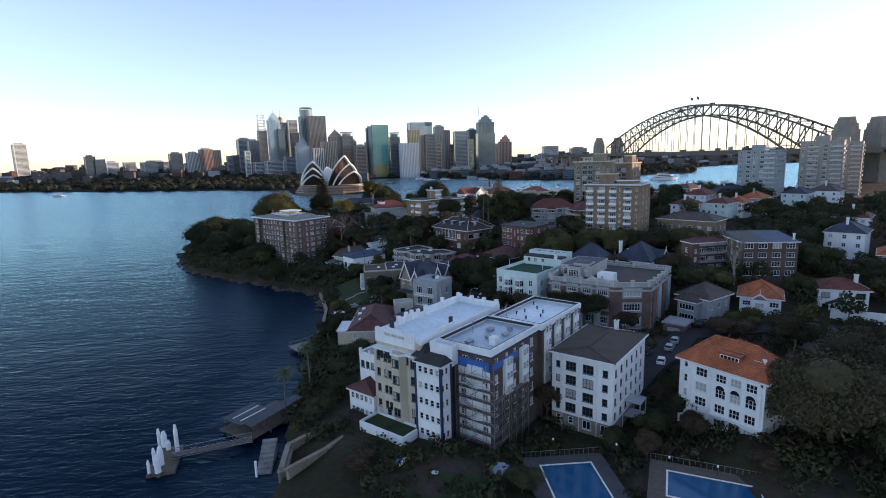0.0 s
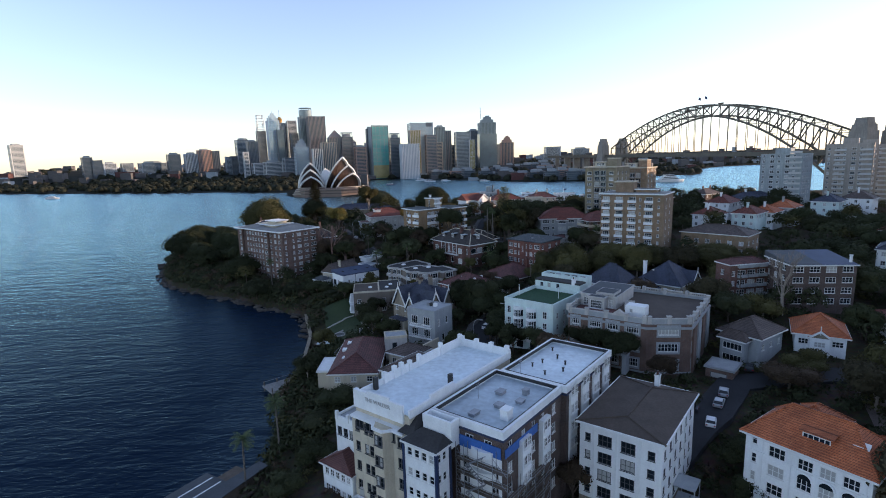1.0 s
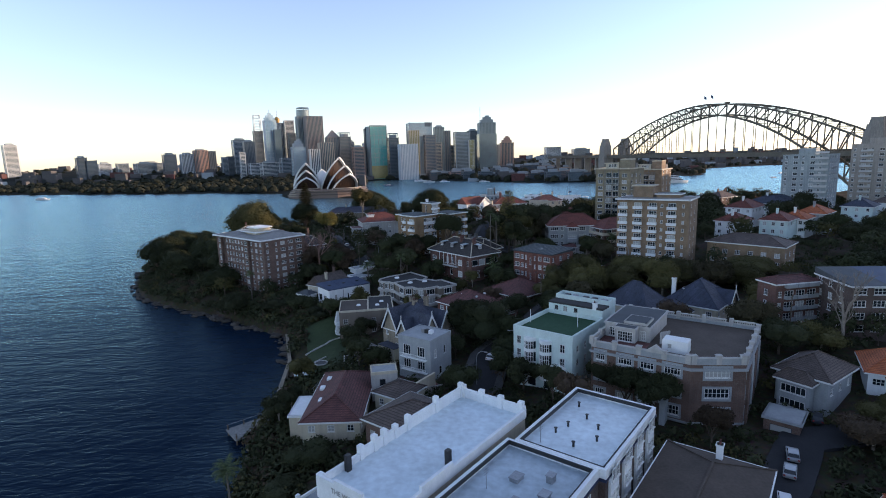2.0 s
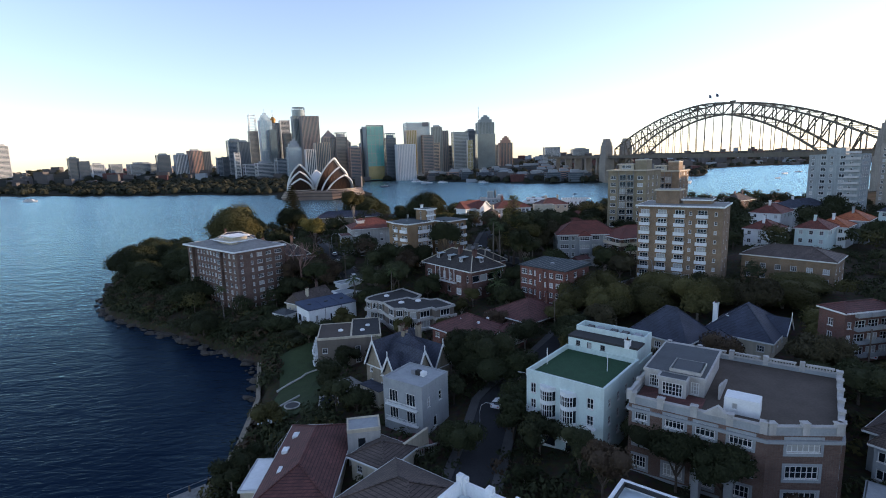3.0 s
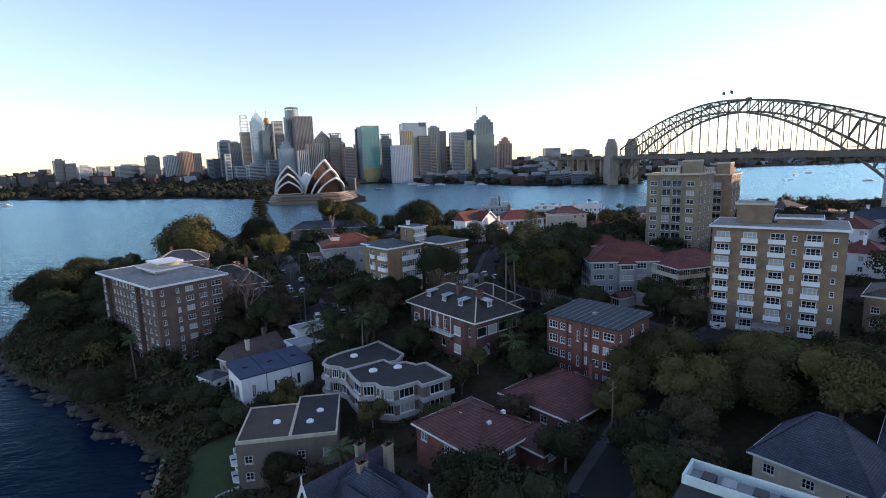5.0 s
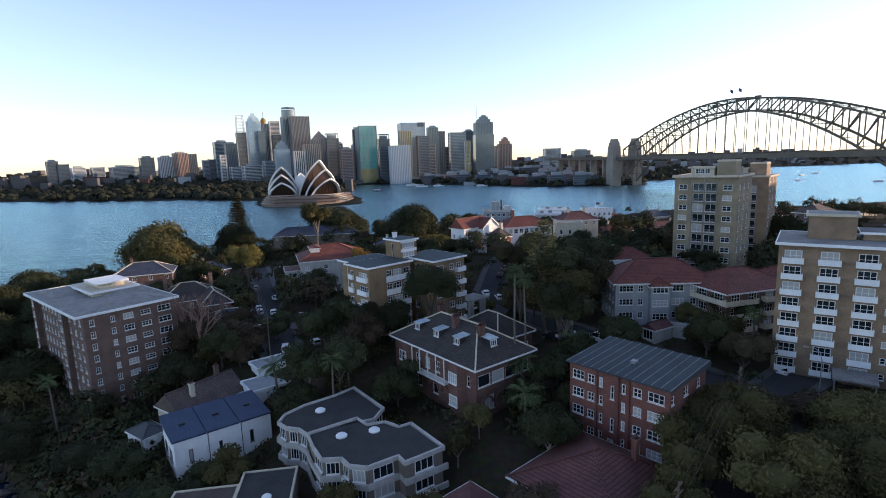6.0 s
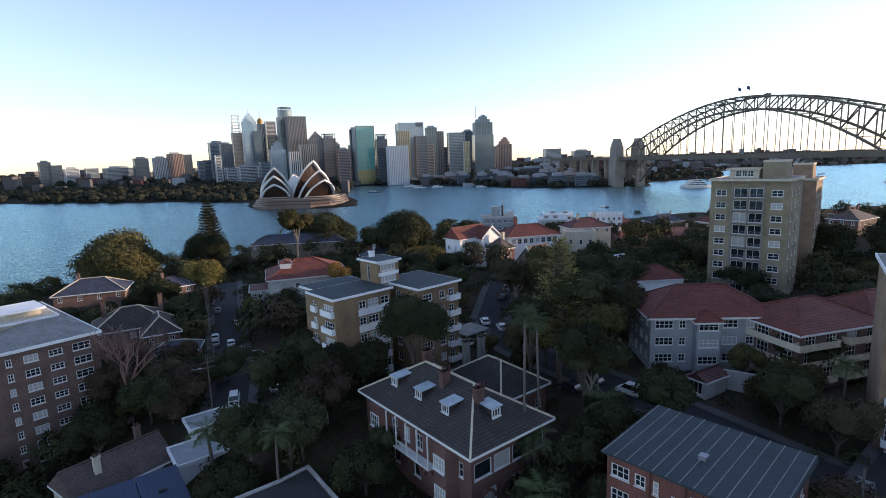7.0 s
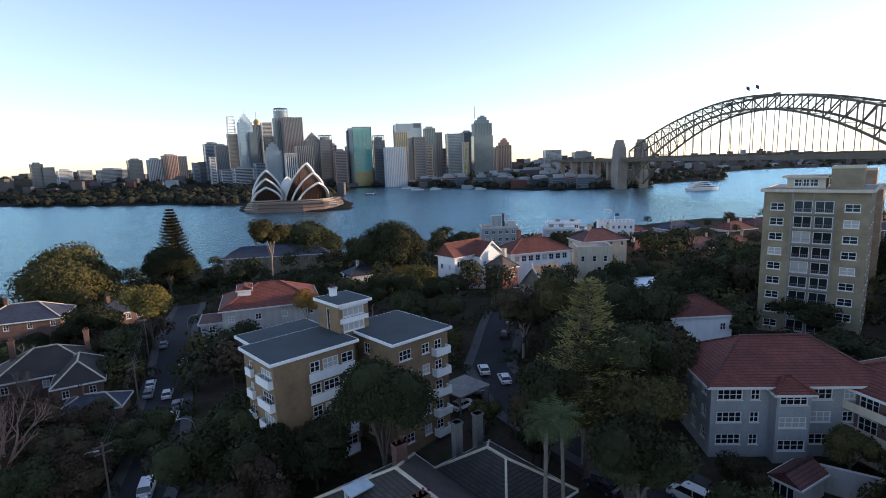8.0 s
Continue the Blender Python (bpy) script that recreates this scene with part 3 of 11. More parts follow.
tower(-93, 1600, 50, 102, "pale", "ribs", crown=None, glass=SILVER_GLASS)
# gold reflection of the low sun put into this tower's glass colour
tower(-78, 1640, 30, 142, "tan", "ribs", crown=None, glass=AMBER_GLASS)
t = tower(-62, 1674, 66, 165, "grey", "bands", glass=SILVER_GLASS, crown=None, label="broad grey glass tower with a dark top sign band")
bm = bmesh.new()
box(bm, 12, 30, -27.6, -26.2, 150, 162)
part("sign_band", bm, TW["dark"], t, "dark sign band")
tower(-30, 1640, 30, 128, "brown", "bands", crown=None, label="bronze-toned office block with floor bands")
tower(-13, 1676, 30, 106, "tan", "bands", crown=None)
tower(-3, 1726, 29, 154, "green", "ribs", glass=SEA_GLASS)
tower(20, 1730, 22, 143, "brown", "ribs", crown=None)
tower(39, 1776, 16, 100, "tan", "bands", crown=None)
tower(68, 1725, 44, 138, "grey", "bands", crown=None, glass=SEA_GLASS)
tower(111, 1873, 32, 148, "dark", "bands")
tower(95, 1674, 16, 112, "white", "glass", crown=None, glass=AMBER_GLASS)
t = tower(149, 1770, 50, 166, "green", "ribs", crown="steps", glass=SEA_GLASS, label="grey-green ribbed tower with a mast and stepped crown")
bm = bmesh.new()
box(bm, -28, 28, -23, 23, 0, 112)
part("lower_block", bm, SEA_GLASS, t)
bm = bmesh.new()
beam(bm, (-20, 0, 160), (-20, 0, 196), 1.1)
part("mast", bm, TW["dark"], t)
tower(180, 1767, 17, 97, "tan", "ribs", crown=None)
tower(224, 1862, 40, 104, "pink", "ribs", crown="steps")
tower(-703, 1938, 44, 142, "grey", "bands")
tower(-641, 1855, 32, 132, "dark", "ribs")
tower(-751, 1918, 18, 85, "grey", "bands", crown=None)
tower(-733, 1925, 20, 87, "dark", "bands", crown=None)
tower(-628, 1753, 15, 96, "white", "bands", crown=None)
tower(-590, 1760, 40, 60, "pale", "bands", crown=None)
tower(-540, 1740, 50, 62, "white", "bands")
tower(-480, 1730, 40, 74, "grey", "bands", crown=None)
tower(-950, 1931, 38, 99, "dark", "bands")
tower(-901, 1957, 39, 99, "pale", "ribs")
tower(-861, 1977, 42, 111, "pink", "ribs")
tower(-826, 1994, 22, 108, "dark", "ribs", crown=None)
tower(-1223, 1877, 28, 96, "dark", "bands", label="dark brick city block with stepped roof")
tower(-1200, 1891, 30, 86, "dark", "bands", crown=None)
tower(-1223, 1999, 38, 74, "pale", "bands")
tower(-1176, 2030, 36, 74, "grey", "bands", crown=None)
tower(-1057, 1985, 80, 72, "grey", "bands")
tower(-1553, 1994, 38, 150, "white", "bands", label="pale slab tower catching warm evening sun")
tower(470, 2300, 60, 92, "pale", "bands", crown=None)
tower(640, 2500, 70, 82, "grey", "bands")
tower(380, 1950, 30, 62, "grey", "bands", crown=None)

# needle tower with its turret, behind the silver tower
t = thing("observation_tower", "slender observation tower with a golden turret", "tower", pose(-693, 2367, 25))
bm = bmesh.new()
tube(bm, [(0, 0, 0), (0, 0, 195)], [4, 3.4], 10)
part("shaft", bm, TW["grey"], t)
bm = bmesh.new()
tube(bm, [(0, 0, 195), (0, 0, 204), (0, 0, 216), (0, 0, 220), (0, 0, 226)], [4, 10, 12, 9, 5], 16)
part("turret", bm, mat("turret_gold", (0.5, 0.3, 0.1), 0.3, 0.6, var=0.1), t, "golden turret")
bm = bmesh.new()
beam(bm, (0, 0, 226), (0, 0, 254), 1.6)
part("mast", bm, TW["pale"], t)

# low waterside and suburb blocks between the towers
random.seed(5)
bm = bmesh.new()
count = 0
while count < 620:
    x, y = random.uniform(-2300, 1700), random.uniform(1200, 2900)
    z = far_ground(x, y)
    garden = x < -290 and y < 1560 + 0.1 * abs(x + 400)
    if z < 2 or garden or (x > -300 and x < 500 and y < 1250):
        continue
    w, d, h = random.uniform(12, 38), random.uniform(10, 26), random.choice((7, 9, 12, 16, 22)) * random.uniform(0.8, 1.3)
    box(bm, x - w / 2, x + w / 2, y - d / 2, y + d / 2, z - 3, z + h, random.choice((0, 3, 3, 3, 3, 3, 4)))
    count += 1
ob = new("far_suburb", mesh_of("far_suburb", bm, [TW["grey"], TW["pale"], TW["tan"], TW["old"], MAROON_TILE]))
tagged(ob, "low distant waterside buildings of the city", "buildings", kind="stuff")


# low buildings along the city foreshore
random.seed(77)
low = 0
while low < 60:
    x, y = random.uniform(-110, 430), random.uniform(1215, 1640)
    if far_ground(x, y) < 1.9 or (x > 330 and y > 1300) or abs(x - 380) < 60:
        continue
    tower(x, y, random.uniform(16, 42), far_ground(x, y) + random.uniform(7, 22), random.choice(("old", "old", "pink", "dark", "old")), "bands", label="low old building along the city foreshore")
    low += 1


# ---------------------------------------------------------------- steel arch bridge
def bridge():
    C, ang = Vector((427, 905, 0)), math.degrees(math.atan2(0.98, -0.175))
    b = thing("arch_bridge", "grey steel through-arch bridge with stone pylons", "bridge", pose(C.x, C.y, 0, 0, 0, ang))
    HS, n = 276, 28
    low = lambda s: 9 + 105 * (1 - s * s)
    up = lambda s: 68 + 62 * (1 - abs(s) ** 1.8)
    for side, y in (("near", -15), ("far", 15)):
        bm = bmesh.new()
        for i in range(n):
            s0, s1 = -1 + 2 * i / n, -1 + 2 * (i + 1) / n
            a0, a1, b0, b1 = (HS * s0, y, low(s0)), (HS * s1, y, low(s1)), (HS * s0, y, up(s0)), (HS * s1, y, up(s1))
            beam(bm, a0, a1, 1.8, 2.6)
            beam(bm, b0, b1, 1.6, 2.2)
            beam(bm, a0, b0, 1.1)
            beam(bm, *((b0, a1) if i < n / 2 else (a0, b1)), 1.2)
        beam(bm, (HS, y, low(1)), (HS, y, up(1)), 1.3)
        part("truss", bm, BRIDGE, b)
        bm = bmesh.new()
        for i in range(1, n):
            s = -1 + 2 * i / n
            if low(s) > 60:
                beam(bm, (HS * s, y, 58), (HS * s, y, low(s)), 0.7)
            elif low(s) < 50:
                beam(bm, (HS * s, y, low(s)), (HS * s, y, 53), 1.0)
        part("hanger_set", bm, BRIDGE, b, kind="stuff")
    bm = bmesh.new()
    for i in range(n + 1):
        s = -1 + 2 * i / n
        beam(bm, (HS * s, -15, up(s)), (HS * s, 15, up(s)), 0.8)
        beam(bm, (HS * s, -15, low(s)), (HS * s, 15, low(s)), 0.8)
        if i < n:
            s1 = s + 2 / n
            beam(bm, (HS * s, -15, up(s)), (HS * s1, 15, up(s1)), 0.6)
            beam(bm, (HS * s, 15, low(s)), (HS * s1, -15, low(s1)), 0.6)
    part("cross_bracing", bm, BRIDGE, b, kind="stuff")
    bm = bmesh.new()
    box(bm, -345, 620, -24, 24, 53, 54.5)
    for y in (-24, -15, 15, 24):
        box(bm, -345, 620, y - 0.4, y + 0.4, 50, 55.5)
    for i in range(96):
        box(bm, -329 + i * 10, -328.3 + i * 10, -23, 23, 51, 53)
    part("deck", bm, BRIDGE, b)
    bm = bmesh.new()
    for y in (-24, 24):
        box(bm, -345, 620, y - 0.1, y + 0.1, 57.4, 57.7)
        for i in range(190):
            box(bm, -330 + i * 5, -329.8 + i * 5, y - 0.1, y + 0.1, 55, 57.5)
    part("railing", bm, BRIDGE, b, kind="stuff")
    for x in (-298, 298):
        for y in (-22, 22):
            bm = bmesh.new()
            prism(bm, [(x - 13, y - 9), (x + 13, y - 9), (x + 13, y + 9), (x - 13, y + 9)], -3, 50)
            for z0, z1, k0, k1 in ((50, 76, 0.92, 0.84), (76, 83, 0.74, 0.7), (83, 90, 0.6, 0.5)):
                v = [bm.verts.new((x + sx * 13 * k, y + sy * 9 * k, z)) for z, k in ((z0, k0), (z1, k1)) for sx, sy in ((-1, -1), (1, -1), (1, 1), (-1, 1))]
                for f in ((3, 2, 1, 0), (4, 5, 6, 7), (0, 1, 5, 4), (1, 2, 6, 5), (2, 3, 7, 6), (3, 0, 4, 7)):
                    bm.faces.new([v[i] for i in f])
            for k in range(4):
                box(bm, x - 13.2, x + 13.2, y - 9.2, y + 9.2, 8 + k * 11, 8.8 + k * 11)
            part("pylon", bm, GRANITE, b, "tapered granite pylon")
    for x in (345, 400, 455, 510, 570):
        for y in (-16, 16):
            bm = bmesh.new()
            prism(bm, [(x - 3, y - 5), (x + 3, y - 5), (x + 3, y + 5), (x - 3, y + 5)], -3, 51)
            part("approach_pier", bm, GRANITE, b)
    for x in (62, -22):
        bm = bmesh.new()
        box(bm, x - 4, x + 4, -16, -12, up(x / HS) + 1.2, up(x / HS) + 3.6)
        part("maintenance_crane", bm, BRIDGE, b)
    for x in (8, -8):
        f = thing("flag", "flag flying from a pole on the bridge crown", "flag", b.matrix_basis @ pose(x + 6, 0, 128.3), "bridge flags")
        bm = bmesh.new()
        tube(bm, [(0, 0, 0), (0, 0, 18)], [0.25, 0.15], 6)
        part("pole", bm, GALV, f)
        bm = bmesh.new()
        grid = [[(-i * 1.1, 0.5 * math.sin(i * 1.3), 17.5 - j * 1.5 - i * 0.5) for j in range(4)] for i in range(7)]
        for off in (0, 0.06):
            g = [[bm.verts.new((p[0], p[1] + off, p[2])) for p in r] for r in grid]
            for i in range(6):
                for j in range(3):
                    bm.faces.new((g[i][j], g[i + 1][j], g[i + 1][j + 1], g[i][j + 1]))
        part("cloth", bm, NAVY, f, "dark blue flag cloth")


bridge()


# ---------------------------------------------------------------- sail-roofed concert hall
SHELL = mat("shell_tiles", (0.66, 0.65, 0.61), 0.35, var=0.1, scale=0.1)
FOYER = mat("foyer_precast", (0.4, 0.33, 0.26), 0.7, var=0.15, scale=0.2)
RIM = mat("shell_rim", (0.14, 0.1, 0.075), 0.6, var=0.1, scale=0.2)
PODIUM = mat("podium_granite", (0.2, 0.145, 0.115), 0.8, var=0.2, scale=0.1)
BRONZE_GLASS = mat("bronze_glass", (0.05, 0.025, 0.016), 0.4, var=0.2, scale=0.1, spec=0.8)


def shell(parent, y0, h, w, back, tip, tail=0.32, glazed=True):
    """One sail: two spherical flanks whose ribs fan out from a foot on either side to a ridge that climbs forward (-y) to the tip."""
    S, A = 12, 10
    ridge = []
    for i in range(S + 1):
        s = i / S
        ridge.append(Vector((0, y0 - tip + (back + tip) * s, h * (tail + (1 - tail) * (1 - s) ** 1.25) + h * 0.14 * math.sin(math.pi * s))))
    bm, rim = bmesh.new(), bmesh.new()
    edge = []
    for side in (-1, 1):
        foot = Vector((side * w, y0 + back * 0.12, 0))
        for skin in (0.0, 1.1):
            rows = []
            for i, top in enumerate(ridge):
                row = []
                for j in range(A + 1):
                    k = j / A
                    p = foot.lerp(top, k)
                    swell = 4 * k * (1 - k)
                    p += Vector((side * w * 0.2, -tip * 0.12, h * 0.07)) * swell
                    p.x -= side * skin * (1 - k * 0.6)
                    p.z -= skin * 0.5
                    row.append(p)
                rows.append(row)
            if not skin:
                edge.append(rows[0])
            g = [[bm.verts.new(p) for p in r] for r in rows]
            for i in range(S):
                for j in range(A):
                    bm.faces.new((g[i][j], g[i][j + 1], g[i + 1][j + 1], g[i + 1][j])).smooth = True
        for p, q in zip(edge[-1], edge[-1][1:]):
            beam(rim, p, q, 2.0, 2.4)
    part("sail", bm, SHELL, parent)
    part("rim", rim, SHELL, parent, "pale thick rim of the sail")
    if glazed:
        front = [p for p in edge[0]] + [p for p in edge[1][::-1][1:]]
        gl = bmesh.new()
        gl.faces.new([gl.verts.new((p.x * 0.95, p.y + 3.5, max(p.z * 0.95 - 0.6, 0))) for p in front])
        gl.faces.new([gl.verts.new((p.x * 0.95, p.y + 4.0, max(p.z * 0.95 - 0.6, 0))) for p in front][::-1])
        part("glass_wall", gl, BRONZE_GLASS, parent, "bronze glass front wall")
        for k in range(-3, 4):
            gl = bmesh.new()
            f = 1 - abs(k) / 4.2
            beam(gl, (k * w / 4.4, y0 + back * 0.1 + 2.4, 0), (k * w / 4.6, y0 - tip * f * 0.9 + 2.4, h * 0.92 * f ** 0.9), 0.6)
            part("glass_mullion", gl, RIM, parent)


op = thing("opera_house", "harbour concert hall with white tiled sail shells on a granite podium", "concert hall", pose(-200, 975, 0))
bm = bmesh.new()
for k, (s, z) in enumerate(((1.0, 3.5), (0.97, 8), (0.93, 13))):
    prism(bm, [(-62 * s, 60), (-60 * s, -22 * s), (-34 * s, -48 * s), (-6 * s, -46 * s), (30 * s, -52 * s), (56 * s, -36 * s), (66 * s, -6 * s), (66 * s, 60)], -3 if k == 0 else (3.5, 8)[k - 1] - 0.4, z)
part("podium", bm, PODIUM, op, "stepped brown granite podium")
for z in (5.0, 9.6):
    bm = bmesh.new()
    s = 1.003 if z < 8 else 0.974
    prism(bm, [(-61 * s, 58), (-59 * s, -22 * s), (-34 * s, -47 * s), (-6 * s, -45.4 * s), (30 * s, -51 * s), (55 * s, -35.4 * s), (65 * s, -6 * s), (65 * s, 58)], z, z + 1.5)
    part("gallery_opening", bm, BRONZE_GLASS, op, "dark recessed gallery")
for name, hx, hy, turn, k in (("east_hall", -33, 0, 14, 0.84), ("west_hall", 24, 2, 42, 1.0)):
    hall = part(name, bmesh.new(), SHELL, op, m=pose(hx, hy, 13, 0, 0, turn))
    shell(hall, 14 * k, 53 * k, 27 * k, 30 * k, 17 * k)
    shell(hall, -4 * k, 39 * k, 26 * k, 22 * k, 17 * k)
    shell(hall, -18 * k, 25 * k, 24 * k, 16 * k, 15 * k)
    back_sail = part("back_sail", bmesh.new(), SHELL, hall, m=pose(0, 46 * k, 0, 0, 0, 180))
    shell(back_sail, 0, 33 * k, 20 * k, 22 * k, 14 * k, glazed=False)
    for i in range(5):
        bm = bmesh.new()
        r = 27 * k + i * 2.4
        arc = [(r * math.sin(a * math.pi / 16), -20 * k - r * 0.62 * math.cos(a * math.pi / 16)) for a in range(-8, 9)]
        z = 2.2 - i * 2.7
        for (x0, y0), (x1, y1) in zip(arc, arc[1:]):
            beam(bm, (x0, y0, z), (x1, y1, z), 1.6, 1.3)
        part("foyer_tier", bm, FOYER, hall, "curved pale foyer tier")
        if i < 4:
            bm = bmesh.new()
            prism(bm, [(x * 0.97, y * 0.97) for x, y in arc], z - 2.2, z - 0.7)
            part("foyer_glazing", bm, BRONZE_GLASS, hall)
rest = thing("harbour_restaurant", "small white sail-roofed restaurant beside the concert hall", "restaurant", pose(-196, 1030, 12, 0, 0, 25))
shell(rest, 0, 20, 12, 16, 6)


# ---------------------------------------------------------------- boats
HULL = mat("boat_white", (0.7, 0.7, 0.7), 0.4, var=0.1)


def boat(x, y, length, turn, label, decks=1, hull=HULL):
    b = thing("boat", label, "boat", pose(x, y, 0, 0, 0, turn), "boats on the harbour")
    L2, W = length / 2, length * 0.13
    bm = bmesh.new()
    out = [(-L2, -W), (L2 * 0.45, -W), (L2 * 0.8, -W * 0.6), (L2, 0), (L2 * 0.8, W * 0.6), (L2 * 0.45, W), (-L2, W)]
    lo = [bm.verts.new((px * 0.93, py * 0.8, -0.3)) for px, py in out]
    hi = [bm.verts.new((px, py, length * 0.075)) for px, py in out]
    bm.faces.new(hi)
    for i in range(7):
        bm.faces.new((lo[i], lo[(i + 1) % 7], hi[(i + 1) % 7], hi[i]))
    part("hull", bm, hull, b)
    z = length * 0.075
    for d in range(decks):
        k = 0.8 - 0.16 * d
        bm = bmesh.new()
        box(bm, -L2 * k, L2 * (k - 0.35), -W * 0.8, W * 0.8, z, z + length * 0.055)
        part("cabin", bm, HULL, b)
        bm = bmesh.new()
        box(bm, -L2 * k + 0.3, L2 * (k - 0.35) + 0.05, -W * 0.83, W * 0.83, z + length * 0.02, z + length * 0.042)
        part("cabin_windows", bm, GLASS, b)
        z += length * 0.055
    bm = bmesh.new()
    beam(bm, (-L2 * 0.1, 0, z), (-L2 * 0.1, 0, z + length * 0.12), 0.2)
    part("mast", bm, GALV, b)
    return b


boat(-800, 1115, 26, 10, "white ferry crossing the open harbour", 2)
boat(452, 1075, 58, 8, "white three-deck cruise ship by the bridge", 3)
boat(-120, 1270, 24, -12, "small dark work boat", 1, NAVY)
boat(-30, 1390, 30, 5, "white ferry by the quay", 2)
boat(10, 1400, 26, 0, "white ferry by the quay", 2)
boat(-55, 1470, 34, 4, "white ferry by the quay", 2)
boat(105, 1330, 26, -3, "white ferry by the quay", 2)
boat(820, 1330, 22, 30, "small boat beyond the bridge", 1)
boat(690, 1150, 16, 20, "small boat beyond the bridge", 1)
boat(760, 1050, 18, -10, "small boat beyond the bridge", 1)
boat(900, 1400, 20, 10, "small boat beyond the bridge", 1)
boat(205, 800, 10, 15, "small boat with a wake near the shore", 1)
boat(-330, 1110, 14, 5, "moored launch under the gardens", 1)


# ---------------------------------------------------------------- building kit
FRAME_W = mat("white_window_frame", (0.72, 0.72, 0.7), 0.5, var=0.08)
FRAME_D = mat("dark_window_frame", (0.08, 0.08, 0.085), 0.5, var=0.1)
WIN = {}
FOOT = []          # plans of all walls, to keep plants and cars off them


def window_meshes(w, h, nx, nz, fm, gm):
    key = (round(w, 2), round(h, 2), nx, nz, fm.name, gm.name)
    if key not in WIN:
        bm = bmesh.new()
        f = 0.12
        for x0, x1, z0, z1 in ((0, f, 0, h), (w - f, w, 0, h), (f, w - f, 0, f), (f, w - f, h - f, h)):
            box(bm, x0, x1, 0.05, 0.17, z0, z1)
        for i in range(1, nx):
            box(bm, w * i / nx - 0.045, w * i / nx + 0.045, 0.07, 0.16, f, h - f)
        for i in range(1, nz):
            box(bm, f, w - f, 0.075, 0.155, h * i / nz - 0.03, h * i / nz + 0.03)
        box(bm, -0.08, w + 0.08, -0.1, 0.05, -0.09, -0.002)
        a = mesh_of("window", bm, fm)
        bm = bmesh.new()
        box(bm, f, w - f, 0.12, 0.14, f, h - f)
        WIN[key] = (a, mesh_of("pane", bm, gm))
    return WIN[key]


def face_frames(lu, lv, ou, ov):
    """Left-front, right, back and far faces: origin, angle and width; x runs left to right as seen from outside."""
    return {"L": ((ou, ov + lv), -90, lv), "R": ((ou, ov), 0, lu), "B": ((ou + lu, ov), 90, lv), "F": ((ou + lu, ov + lv), 180, lu)}


def wins(n, w, h, z, dz=3.0, storeys=1, start=1.2, pitch=None, width=None, nx=2, nz=2):
    """Openings in n columns and some storeys; with width given the columns are spread over it."""
    out = []
    for k in range(storeys):
        for i in range(n):
            if pitch:
                s = start + i * pitch
            else:
                s = start + (width - 2 * start - w) * (i / (n - 1) if n > 1 else 0.5)
            out.append((s, w, z + k * dz, h, nx, nz))
    return out


def wall_face(bm, parent, M, width, z0, z1, ops, fm=None, gm=None):
    """One upright wall face with real openings; the reveals are 0.2 m deep and every window sits in its hole."""
    ops = [o for o in ops if o[0] > 0.05 and o[0] + o[1] < width - 0.05 and o[2] > z0 + 0.02 and o[2] + o[3] < z1 - 0.02]
    xs = sorted({0, width, *[o[0] for o in ops], *[o[0] + o[1] for o in ops]})
    zs = sorted({z0, z1, *[o[2] for o in ops], *[o[2] + o[3] for o in ops]})
    V = {}

    def vert(x, z):
        k = (round(x, 4), round(z, 4))
        if k not in V:
            V[k] = bm.verts.new(M @ Vector((x, 0, z)))
        return V[k]
    for x0, x1 in zip(xs, xs[1:]):
        for a, b in zip(zs, zs[1:]):
            mx, mz = (x0 + x1) / 2, (a + b) / 2
            if any(o[0] < mx < o[0] + o[1] and o[2] < mz < o[2] + o[3] for o in ops):
                continue
            if x1 - x0 > 1e-3 and b - a > 1e-3:
                bm.faces.new((vert(x0, a), vert(x1, a), vert(x1, b), vert(x0, b)))
    for s, w, z, h, nx, nz in ops:
        q = [(s, z), (s + w, z), (s + w, z + h), (s, z + h)]
        for (x0, a), (x1, b) in zip(q, q[1:] + q[:1]):
            bm.faces.new([bm.verts.new(M @ Vector(c)) for c in ((x0, 0, a), (x0, 0.2, a), (x1, 0.2, b), (x1, 0, b))])
        fr, pn = window_meshes(w, h, nx, nz, fm or FRAME_W, gm or GLASS)
        wo = part("window", fr, None, parent, m=M @ pose(s, 0, z))
        part("pane", pn, None, wo)


def walls(parent, material, lu, lv, z0, z1, faces=None, ou=0.0, ov=0.0, fm=None, gm=None, name="wall", label=""):
    """Four walls of a rectangular plan."""
    faces = faces or {}
    FOOT.append((parent.matrix_basis.inverted(), ou, ou + lu, ov, ov + lv))
    bm = bmesh.new()
    for key, ((fx, fy), ang, width) in face_frames(lu, lv, ou, ov).items():
        wall_face(bm, parent, pose(fx, fy, 0, 0, 0, ang), width, z0, z1, faces.get(key, ()), fm, gm)
    bm.faces.new([bm.verts.new((ou + a * lu, ov + b * lv, z1 - 0.01)) for a, b in ((0, 0), (1, 0), (1, 1), (0, 1))])
    return part(name, bm, material, parent, label)


def edge_frame(p, q):
    """Frame of the wall that runs from p to q, its outside on the right hand, and its length."""
    return pose(p[0], p[1], 0, 0, 0, math.degrees(math.atan2(q[1] - p[1], q[0] - p[0]))), math.hypot(q[0] - p[0], q[1] - p[1])


